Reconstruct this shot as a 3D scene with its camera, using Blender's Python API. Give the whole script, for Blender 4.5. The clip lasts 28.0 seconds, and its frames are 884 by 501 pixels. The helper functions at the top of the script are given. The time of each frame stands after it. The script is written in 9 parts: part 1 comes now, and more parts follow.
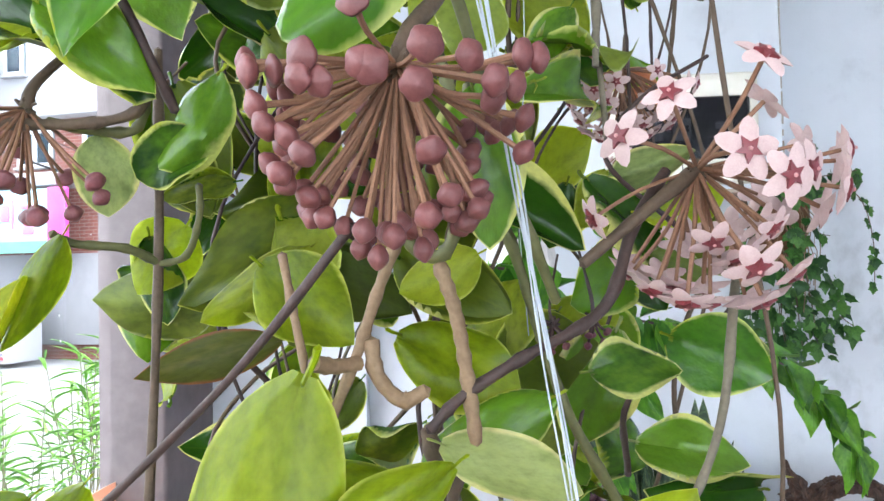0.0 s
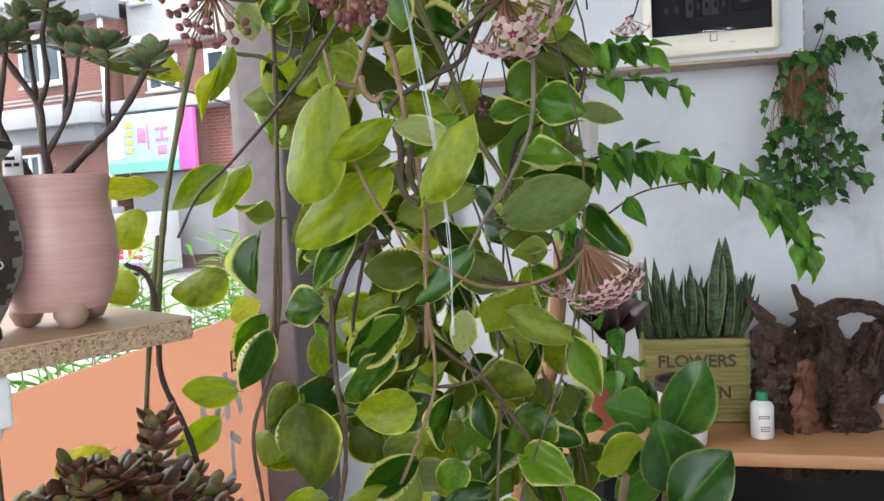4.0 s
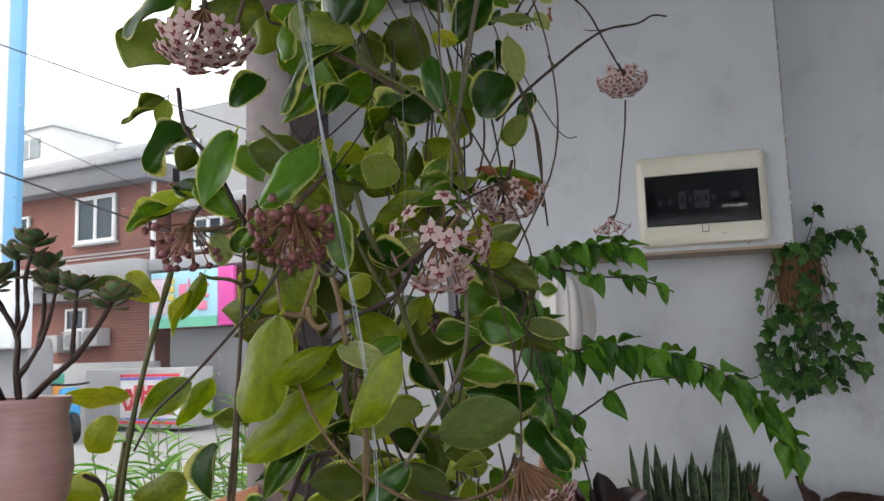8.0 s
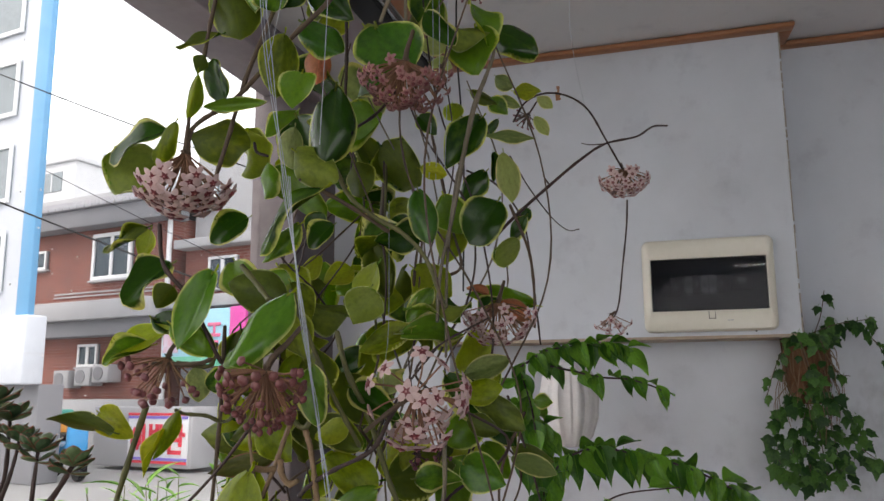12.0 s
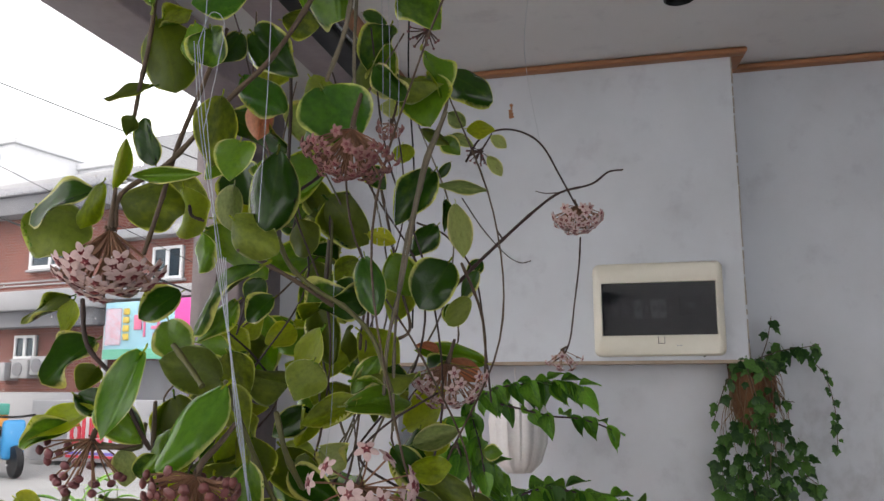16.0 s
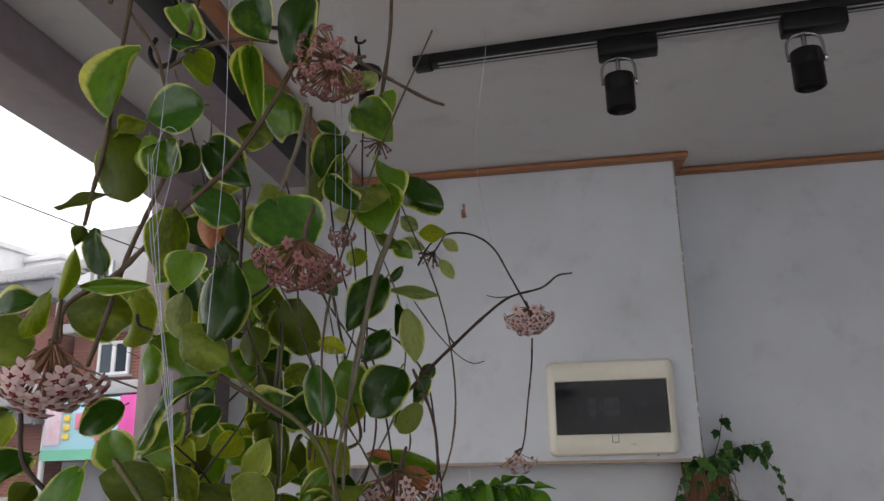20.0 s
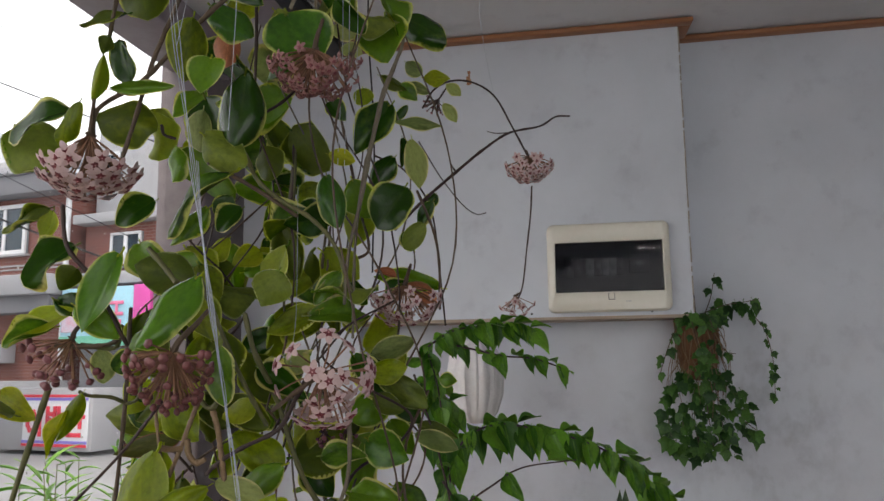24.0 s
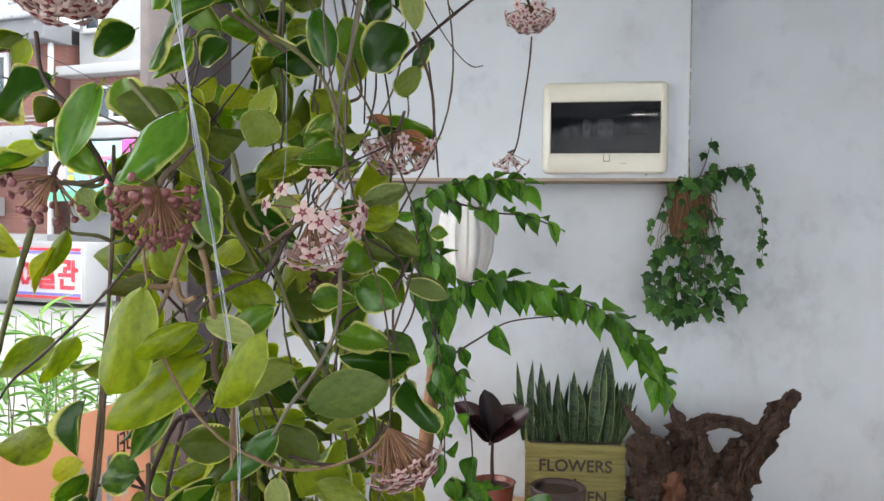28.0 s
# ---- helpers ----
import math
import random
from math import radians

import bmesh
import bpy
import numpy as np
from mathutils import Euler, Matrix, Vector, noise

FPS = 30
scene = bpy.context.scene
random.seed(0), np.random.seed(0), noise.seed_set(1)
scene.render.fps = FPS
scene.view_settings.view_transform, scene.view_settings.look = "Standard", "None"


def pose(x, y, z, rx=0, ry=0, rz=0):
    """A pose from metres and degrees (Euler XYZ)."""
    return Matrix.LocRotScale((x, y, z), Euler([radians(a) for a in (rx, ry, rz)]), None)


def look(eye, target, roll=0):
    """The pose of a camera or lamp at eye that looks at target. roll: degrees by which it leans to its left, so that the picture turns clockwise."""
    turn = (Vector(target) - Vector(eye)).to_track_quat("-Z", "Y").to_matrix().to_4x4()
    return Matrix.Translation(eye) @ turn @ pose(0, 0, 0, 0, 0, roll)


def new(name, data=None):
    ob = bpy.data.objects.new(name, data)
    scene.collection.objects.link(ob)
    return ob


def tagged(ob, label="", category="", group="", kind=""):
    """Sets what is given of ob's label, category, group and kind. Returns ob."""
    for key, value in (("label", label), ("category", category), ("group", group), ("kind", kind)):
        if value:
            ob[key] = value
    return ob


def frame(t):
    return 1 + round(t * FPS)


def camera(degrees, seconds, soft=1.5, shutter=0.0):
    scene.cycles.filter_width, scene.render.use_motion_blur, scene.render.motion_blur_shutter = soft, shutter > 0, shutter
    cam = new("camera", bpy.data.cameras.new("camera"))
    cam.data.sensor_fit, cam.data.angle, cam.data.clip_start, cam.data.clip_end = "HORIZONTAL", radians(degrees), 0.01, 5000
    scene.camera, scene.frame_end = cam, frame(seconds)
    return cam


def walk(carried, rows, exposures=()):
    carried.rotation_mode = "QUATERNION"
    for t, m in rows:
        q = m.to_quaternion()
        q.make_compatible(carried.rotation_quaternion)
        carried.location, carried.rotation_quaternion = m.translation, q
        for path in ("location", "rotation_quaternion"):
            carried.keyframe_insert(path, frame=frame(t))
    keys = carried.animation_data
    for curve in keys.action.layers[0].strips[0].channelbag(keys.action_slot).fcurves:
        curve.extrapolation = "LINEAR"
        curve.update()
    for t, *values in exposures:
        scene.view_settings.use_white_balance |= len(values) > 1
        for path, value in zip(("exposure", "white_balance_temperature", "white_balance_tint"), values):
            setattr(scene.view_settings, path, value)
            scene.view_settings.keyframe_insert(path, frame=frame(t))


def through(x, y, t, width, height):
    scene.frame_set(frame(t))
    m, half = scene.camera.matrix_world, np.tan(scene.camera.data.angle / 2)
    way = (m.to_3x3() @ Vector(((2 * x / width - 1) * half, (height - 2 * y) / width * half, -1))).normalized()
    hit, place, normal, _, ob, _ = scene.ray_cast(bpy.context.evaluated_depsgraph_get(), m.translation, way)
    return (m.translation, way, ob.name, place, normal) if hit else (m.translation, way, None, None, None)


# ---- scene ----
cam = camera(57.9, 28.0)
PATH = [
    (0, (0.0655, 0.1257, 1.3940), (0.054, 2.125, 1.450), -1.19),
    (0.5, (0.0923, 0.0786, 1.3905), (-0.011, 2.075, 1.446), -0.47),
    (1, (0.1242, 0.0220, 1.3720), (-0.056, 2.013, 1.424), -0.39),
    (1.5, (0.1450, -0.0188, 1.3579), (-0.043, 1.972, 1.392), -0.64),
    (2, (0.1635, -0.0476, 1.3287), (-0.060, 1.940, 1.321), -1.89),
    (2.5, (0.1759, -0.0652, 1.3140), (-0.097, 1.916, 1.275), -1.24),
    (3, (0.1915, -0.1066, 1.2948), (-0.137, 1.864, 1.208), -2.18),
    (3.5, (0.1766, -0.1766, 1.2893), (-0.089, 1.802, 1.160), -3.04),
    (5.5, (0.2853, -0.3022, 1.2504), (-0.213, 1.626, 1.065), -2.51),
    (6, (0.2832, -0.3014, 1.2674), (-0.176, 1.645, 1.263), -2.20),
    (6.5, (0.2822, -0.3085, 1.2826), (-0.134, 1.645, 1.387), -1.83),
    (7, (0.2888, -0.3026, 1.3026), (-0.114, 1.649, 1.469), -2.15),
    (7.5, (0.2891, -0.2863, 1.3221), (-0.088, 1.665, 1.546), -1.49),
    (8, (0.2910, -0.2807, 1.3326), (-0.085, 1.669, 1.574), -1.88),
    (8.5, (0.2932, -0.2733, 1.3482), (-0.102, 1.670, 1.605), -0.97),
    (9, (0.2935, -0.2675, 1.3629), (-0.111, 1.669, 1.654), -0.91),
    (9.5, (0.2922, -0.2633, 1.3755), (-0.116, 1.668, 1.695), -1.00),
    (10, (0.2950, -0.2639, 1.3860), (-0.100, 1.667, 1.730), -0.54),
    (10.5, (0.2995, -0.2646, 1.3974), (-0.093, 1.665, 1.747), -0.12),
    (11, (0.3050, -0.2630, 1.4115), (-0.081, 1.669, 1.756), -0.14),
    (11.5, (0.3131, -0.2653, 1.4201), (-0.093, 1.662, 1.768), -0.40),
    (13.5, (0.3361, -0.2787, 1.4751), (-0.042, 1.665, 1.760), 0.42),
    (14, (0.3321, -0.2645, 1.4867), (0.016, 1.692, 1.753), 0.04),
    (14.5, (0.3291, -0.2551, 1.4966), (0.037, 1.708, 1.744), -0.32),
    (15, (0.3263, -0.2521, 1.5031), (0.044, 1.712, 1.751), -0.35),
    (15.5, (0.3239, -0.2448, 1.5098), (0.045, 1.720, 1.761), -0.24),
    (16, (0.3184, -0.2428, 1.5157), (0.032, 1.711, 1.831), -0.26),
    (16.5, (0.3163, -0.2413, 1.5235), (0.029, 1.703, 1.896), -0.39),
    (17, (0.3176, -0.2420, 1.5277), (0.030, 1.688, 1.969), -0.47),
    (17.5, (0.3191, -0.2450, 1.5304), (0.052, 1.671, 2.039), -0.39),
    (18, (0.3205, -0.2480, 1.5330), (0.089, 1.660, 2.087), -0.31),
    (18.5, (0.3230, -0.2468, 1.5333), (0.122, 1.663, 2.092), -0.35),
    (19, (0.3240, -0.2473, 1.5339), (0.138, 1.666, 2.086), -0.74),
    (19.5, (0.3232, -0.2507, 1.5319), (0.147, 1.665, 2.079), -0.77),
    (20, (0.3238, -0.2529, 1.5287), (0.157, 1.666, 2.069), -1.07),
    (20.5, (0.3254, -0.2557, 1.5185), (0.141, 1.662, 2.055), -1.16),
    (21, (0.3275, -0.2646, 1.5068), (0.126, 1.654, 2.033), -1.33),
    (21.5, (0.3307, -0.2763, 1.4915), (0.113, 1.650, 1.985), -1.22),
    (23.5, (0.3273, -0.2992, 1.4420), (0.143, 1.662, 1.789), -0.71),
    (24, (0.3325, -0.2970, 1.4325), (0.139, 1.673, 1.720), -0.74),
    (24.5, (0.3310, -0.2923, 1.4235), (0.137, 1.684, 1.658), -0.53),
    (25, (0.3295, -0.2896, 1.4252), (0.155, 1.696, 1.592), -0.67),
    (25.5, (0.3286, -0.2898, 1.4210), (0.153, 1.699, 1.539), -0.06),
    (26, (0.3262, -0.2842, 1.4192), (0.150, 1.708, 1.457), -0.16),
    (26.5, (0.3259, -0.2775, 1.4174), (0.134, 1.713, 1.428), 0.15),
    (27, (0.3266, -0.2730, 1.4158), (0.127, 1.717, 1.411), -0.30),
    (27.5, (0.3252, -0.2712, 1.4156), (0.118, 1.718, 1.385), -0.37),
    (28, (0.3274, -0.2756, 1.4155), (0.155, 1.716, 1.367), 0.72),
]
EXPOSURES = [(0.0, 0.44, 5900, 7), (1.0, -0.45, 5950, 7), (2.0, -0.36, 6200, 6), (3.0, -0.18, 6300, 8), (5.5, -0.08, 6400, 6), (6.0, -0.20, 6500, 7), (7.0, -1.00, 6550, 7),
             (8.0, -1.05, 6550, 8), (9.0, -0.97, 6600, 9), (10.0, -1.18, 6700, 11), (11.0, -1.11, 6750, 12), (14.0, -1.13, 6750, 12), (16.0, -0.97, 6750, 12), (17.0, -1.23, 6750, 12),
             (20.0, -1.28, 6750, 12), (21.5, -1.23, 6750, 12), (24.0, -1.25, 6750, 12), (25.0, -0.51, 6600, 7), (26.0, -0.51, 6600, 7), (27.0, -0.46, 6600, 7), (28.0, -0.26, 6500, 6)]
walk(cam, [(t, look(eye, target, roll)) for t, eye, target, roll in PATH], EXPOSURES)

# ---- world, sun and large lights ----
world = bpy.data.worlds.new("overcast_sky")
scene.world = world
world.use_nodes = True
wn, wl = world.node_tree.nodes, world.node_tree.links
sky = wn.new("ShaderNodeTexSky")
sky.sky_type, sky.sun_disc = "NISHITA", False
sky.sun_elevation, sky.sun_rotation = radians(52), radians(215)
sky.air_density, sky.dust_density, sky.ozone_density = 1.0, 6.0, 0.6
haze = wn.new("ShaderNodeMix")
haze.data_type = "RGBA"
haze.inputs[0].default_value = 0.75
haze.inputs[7].default_value = (17, 17.3, 17.8, 1)
wl.new(sky.outputs[0], haze.inputs[6])
wl.new(haze.outputs[2], wn["Background"].inputs["Color"])
wn["Background"].inputs["Strength"].default_value = 0.38

sun = new("sun", bpy.data.lights.new("sun", "SUN"))
sun.data.energy, sun.data.angle, sun.data.color = 1.5, radians(25), (1.0, 0.97, 0.92)
sun.matrix_basis = look((-5, -7, 11), (0, 0, 0))

# added area light: daylight of the unseen shop front behind the camera, in its opening
front = new("shopfront_daylight", bpy.data.lights.new("shopfront_daylight", "AREA"))
front.data.shape, front.data.size, front.data.size_y = "RECTANGLE", 2.6, 1.7
front.data.energy, front.data.color = 6, (0.93, 0.97, 1.0)
front.matrix_basis = look((0.9, -2.42, 1.55), (0.7, 1.8, 1.35))

# ---- materials ----
def material(name, rough=0.6, metal=0.0):
    m = bpy.data.materials.new(name)
    m.use_nodes = True
    b = m.node_tree.nodes["Principled BSDF"]
    b.inputs["Roughness"].default_value, b.inputs["Metallic"].default_value = rough, metal
    return m, m.node_tree.nodes, m.node_tree.links, b


def ramp(nodes, stops):
    r = nodes.new("ShaderNodeValToRGB")
    e = r.color_ramp.elements
    while len(e) < len(stops):
        e.new(0.5)
    for el, (at, col) in zip(e, stops):
        el.position, el.color = at, (*col, 1)
    return r


def noise_tex(nodes, links, scale, detail=4, coord="Object", rough=0.55, stretch=None):
    c = nodes.new("ShaderNodeTexCoord")
    n = nodes.new("ShaderNodeTexNoise")
    n.inputs["Scale"].default_value, n.inputs["Detail"].default_value, n.inputs["Roughness"].default_value = scale, detail, rough
    if stretch:
        mp = nodes.new("ShaderNodeMapping")
        mp.inputs["Scale"].default_value = stretch
        links.new(c.outputs[coord], mp.inputs[0])
        links.new(mp.outputs[0], n.inputs["Vector"])
    else:
        links.new(c.outputs[coord], n.inputs["Vector"])
    return n


def blend(nodes, links, fac, a, b, mode="MIX"):
    mx = nodes.new("ShaderNodeMix")
    mx.data_type, mx.blend_type = "RGBA", mode
    for sock, v in ((0, fac), (6, a), (7, b)):
        if isinstance(v, (int, float)):
            mx.inputs[sock].default_value = v
        elif isinstance(v, tuple):
            mx.inputs[sock].default_value = (*v, 1)
        else:
            links.new(v, mx.inputs[sock])
    return mx.outputs[2]


def bump(nodes, links, bsdf, height, strength=0.3, dist=0.002):
    bp = nodes.new("ShaderNodeBump")
    bp.inputs["Strength"].default_value, bp.inputs["Distance"].default_value = strength, dist
    links.new(height, bp.inputs["Height"])
    links.new(bp.outputs[0], bsdf.inputs["Normal"])


def grainy(name, dark, light, scale, rough=0.6, metal=0.0, fine=6.0, relief=0.2, dist=0.001, stretch=None, vary=0.0):
    """A surface of two tones mixed at two scales, with fine relief."""
    m, n, l, b = material(name, rough, metal)
    big = noise_tex(n, l, scale, 5, stretch=stretch)
    small = noise_tex(n, l, scale * fine, 3, stretch=stretch)
    r = ramp(n, ((0.3, dark), (0.7, light)))
    l.new(big.outputs[0], r.inputs[0])
    mid = tuple((a + c) / 2 for a, c in zip(dark, light))
    col = blend(n, l, 0.35, r.outputs[0], mid)
    r2 = ramp(n, ((0.35, dark), (0.65, light)))
    l.new(small.outputs[0], r2.inputs[0])
    col = blend(n, l, 0.3, col, r2.outputs[0])
    if vary:
        oi = n.new("ShaderNodeObjectInfo")
        hs = n.new("ShaderNodeHueSaturation")
        mr = n.new("ShaderNodeMapRange")
        mr.inputs[3].default_value, mr.inputs[4].default_value = 1 - vary, 1 + vary
        l.new(oi.outputs["Random"], mr.inputs[0])
        l.new(mr.outputs[0], hs.inputs["Value"])
        l.new(col, hs.inputs["Color"])
        col = hs.outputs[0]
    l.new(col, b.inputs["Base Color"])
    bump(n, l, b, small.outputs[0], relief, dist)
    return m


def leaf_material(name, deep, pale, margin, margin_at, thin=0.35, rough=0.35, vein=0.5, coat=0.0, spots=0.0, rib_tone=1.7, vary=0.55):
    """Leaf with a blade of two greens, a midrib and a margin of another tone; light comes through it."""
    m, n, l, b = material(name, rough)
    uv = n.new("ShaderNodeUVMap")
    sep = n.new("ShaderNodeSeparateXYZ")
    l.new(uv.outputs[0], sep.inputs[0])
    oi = n.new("ShaderNodeObjectInfo")
    wob = noise_tex(n, l, 5, 3)
    fine = noise_tex(n, l, 30, 3)
    big = noise_tex(n, l, 2.2, 4)
    base = ramp(n, ((0.33, deep), (0.68, pale)))
    mixv = n.new("ShaderNodeMath")
    mixv.operation = "MULTIPLY_ADD"
    mixv.inputs[1].default_value, mixv.inputs[2].default_value = vary, -vary / 2
    l.new(oi.outputs["Random"], mixv.inputs[0])
    addv = n.new("ShaderNodeMath")
    l.new(big.outputs[0], addv.inputs[0])
    l.new(mixv.outputs[0], addv.inputs[1])
    l.new(addv.outputs[0], base.inputs[0])
    # distance from the middle, 0 at the rib and 1 at the rim
    rim = n.new("ShaderNodeMath")
    rim.operation = "MULTIPLY_ADD"
    rim.inputs[1].default_value = 0.26
    l.new(wob.outputs[0], rim.inputs[0])
    l.new(sep.outputs["X"], rim.inputs[2])
    edge = n.new("ShaderNodeMapRange")
    edge.inputs[1].default_value, edge.inputs[2].default_value = margin_at + 0.10, margin_at + 0.21
    l.new(rim.outputs[0], edge.inputs[0])
    col = blend(n, l, edge.outputs[0], base.outputs[0], margin)
    rib = n.new("ShaderNodeMapRange")
    rib.inputs[1].default_value, rib.inputs[2].default_value = 0.0, 0.07
    rib.inputs[3].default_value, rib.inputs[4].default_value = vein, 0.0
    l.new(sep.outputs["X"], rib.inputs[0])
    col = blend(n, l, rib.outputs[0], col, tuple(min(1, c * rib_tone) for c in pale))
    if spots:
        sp = ramp(n, ((0.66, (0, 0, 0)), (0.70, (spots, spots, spots))))
        l.new(fine.outputs[0], sp.inputs[0])
        col = blend(n, l, sp.outputs[0], col, (0.55, 0.6, 0.5))
    # mottling, side veins and tiny pale specks
    mottle = noise_tex(n, l, 9, 4, rough=0.65)
    mr = ramp(n, ((0.3, (0.74, 0.74, 0.72)), (0.5, (1, 1, 1)), (0.72, (1.16, 1.16, 1.1))))
    l.new(mottle.outputs[0], mr.inputs[0])
    col = blend(n, l, 0.75, col, mr.outputs[0], "MULTIPLY")
    veins = n.new("ShaderNodeTexWave")
    veins.inputs["Scale"].default_value, veins.inputs["Distortion"].default_value, veins.inputs["Detail"].default_value = 3.2, 2.2, 2
    slope, vmap = n.new("ShaderNodeMath"), n.new("ShaderNodeCombineXYZ")
    slope.operation, slope.inputs[1].default_value = "MULTIPLY_ADD", -0.35
    l.new(sep.outputs["X"], slope.inputs[0])
    l.new(sep.outputs["Y"], slope.inputs[2])
    l.new(slope.outputs[0], vmap.inputs[0])
    l.new(vmap.outputs[0], veins.inputs["Vector"])
    vr = ramp(n, ((0.0, (0.86, 0.86, 0.84)), (0.25, (1, 1, 1))))
    l.new(veins.outputs[1], vr.inputs[0])
    col = blend(n, l, 0.22, col, vr.outputs[0], "MULTIPLY")
    l.new(col, b.inputs["Base Color"])
    b.inputs["Coat Weight"].default_value = coat
    b.inputs["Specular IOR Level"].default_value = 0.32
    b.inputs["Coat Roughness"].default_value = 0.18
    bump(n, l, b, big.outputs[0], 0.14, 0.025)
    tr = n.new("ShaderNodeBsdfTranslucent")
    bright = n.new("ShaderNodeHueSaturation")
    bright.inputs["Value"].default_value, bright.inputs["Saturation"].default_value = 2.2, 1.12
    l.new(col, bright.inputs["Color"])
    l.new(bright.outputs[0], tr.inputs[0])
    mx = n.new("ShaderNodeMixShader")
    mx.inputs[0].default_value = thin
    l.new(b.outputs[0], mx.inputs[1])
    l.new(tr.outputs[0], mx.inputs[2])
    l.new(mx.outputs[0], n["Material Output"].inputs[0])
    return m


def wall_paint(name, base, stain, scale=2.2):
    m, n, l, b = material(name, 0.62)
    big = noise_tex(n, l, scale, 6, rough=0.6)
    mid = noise_tex(n, l, 9, 5, rough=0.65)
    fine = noise_tex(n, l, 160, 3)
    r = ramp(n, ((0.40, base), (0.62, tuple((a + 2 * c) / 3 for a, c in zip(base, stain))), (0.78, tuple(c * 0.86 for c in stain))))
    l.new(big.outputs[0], r.inputs[0])
    r2 = ramp(n, ((0.56, (1, 1, 1)), (0.76, (0.84, 0.83, 0.85))))
    l.new(mid.outputs[0], r2.inputs[0])
    col = blend(n, l, 1.0, r.outputs[0], r2.outputs[0], "MULTIPLY")
    # grey blotches beside the ivy that fade out with distance
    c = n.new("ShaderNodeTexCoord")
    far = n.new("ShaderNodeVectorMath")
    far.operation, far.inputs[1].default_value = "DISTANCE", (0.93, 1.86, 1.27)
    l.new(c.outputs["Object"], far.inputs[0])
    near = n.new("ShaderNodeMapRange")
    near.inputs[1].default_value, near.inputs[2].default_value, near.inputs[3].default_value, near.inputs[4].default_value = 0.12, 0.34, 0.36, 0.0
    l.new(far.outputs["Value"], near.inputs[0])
    blotch = noise_tex(n, l, 22, 4, stretch=(1, 1, 0.7))
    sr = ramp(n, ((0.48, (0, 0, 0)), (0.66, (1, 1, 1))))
    l.new(blotch.outputs[0], sr.inputs[0])
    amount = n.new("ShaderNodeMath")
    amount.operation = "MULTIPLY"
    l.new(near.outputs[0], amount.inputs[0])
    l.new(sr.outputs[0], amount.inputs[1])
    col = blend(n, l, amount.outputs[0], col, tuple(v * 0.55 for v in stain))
    l.new(col, b.inputs["Base Color"])
    add = n.new("ShaderNodeMath")
    add.operation = "MULTIPLY_ADD"
    add.inputs[1].default_value = 0.25
    l.new(fine.outputs[0], add.inputs[0])
    l.new(mid.outputs[0], add.inputs[2])
    bump(n, l, b, add.outputs[0], 0.16, 0.004)
    return m


def brick_skin(name):
    m, n, l, b = material(name, 0.85)
    c = n.new("ShaderNodeTexCoord")
    t = n.new("ShaderNodeTexBrick")
    t.inputs["Color1"].default_value, t.inputs["Color2"].default_value = (0.26, 0.085, 0.06, 1), (0.2, 0.065, 0.05, 1)
    t.inputs["Mortar"].default_value = (0.3, 0.2, 0.17, 1)
    t.inputs["Scale"].default_value, t.inputs["Brick Width"].default_value, t.inputs["Row Height"].default_value = 1.0, 0.2, 0.067
    t.inputs["Mortar Size"].default_value = 0.008
    mp = n.new("ShaderNodeMapping")
    mp.inputs["Rotation"].default_value = (radians(90), 0, 0)
    l.new(c.outputs["Object"], mp.inputs[0])
    l.new(mp.outputs[0], t.inputs["Vector"])
    big = noise_tex(n, l, 0.7, 5)
    r = ramp(n, ((0.3, (0.75, 0.72, 0.72)), (0.7, (1.1, 1.05, 1.05))))
    l.new(big.outputs[0], r.inputs[0])
    l.new(blend(n, l, 1.0, t.outputs[0], r.outputs[0], "MULTIPLY"), b.inputs["Base Color"])
    return m


def sheet(name, front, through):
    """A thin coloured sheet with daylight behind it."""
    m, n, l, b = material(name, 0.5)
    big = noise_tex(n, l, 3, 5)
    r = ramp(n, ((0.3, tuple(c * 0.93 for c in front)), (0.7, front)))
    l.new(big.outputs[0], r.inputs[0])
    l.new(r.outputs[0], b.inputs["Base Color"])
    tr, mx = n.new("ShaderNodeBsdfTranslucent"), n.new("ShaderNodeMixShader")
    tr.inputs[0].default_value = (*through, 1)
    mx.inputs[0].default_value = 0.6
    l.new(b.outputs[0], mx.inputs[1])
    l.new(tr.outputs[0], mx.inputs[2])
    l.new(mx.outputs[0], n["Material Output"].inputs[0])
    return m


def glass(name, tint=(1, 1, 1), rough=0.0, shiny=1.0):
    """Thin clear sheet: see-through with its tint, and a mirror gloss that grows at a slant."""
    m, n, l, b = material(name, rough)
    clear, shine, mix, fr = n.new("ShaderNodeBsdfTransparent"), n.new("ShaderNodeBsdfGlossy"), n.new("ShaderNodeMixShader"), n.new("ShaderNodeLayerWeight")
    clear.inputs[0].default_value = (*tint, 1)
    shine.inputs["Roughness"].default_value = rough
    fr.inputs[0].default_value = 0.5
    power, gain = n.new("ShaderNodeMath"), n.new("ShaderNodeMath")
    power.operation, power.inputs[1].default_value = "POWER", 4.5
    gain.operation, gain.inputs[1].default_value, gain.inputs[2].default_value = "MULTIPLY_ADD", 0.8 * shiny, 0.03 * shiny
    l.new(fr.outputs["Facing"], power.inputs[0])
    l.new(power.outputs[0], gain.inputs[0])
    l.new(gain.outputs[0], mix.inputs[0])
    l.new(clear.outputs[0], mix.inputs[1])
    l.new(shine.outputs[0], mix.inputs[2])
    l.new(mix.outputs[0], n["Material Output"].inputs[0])
    return m


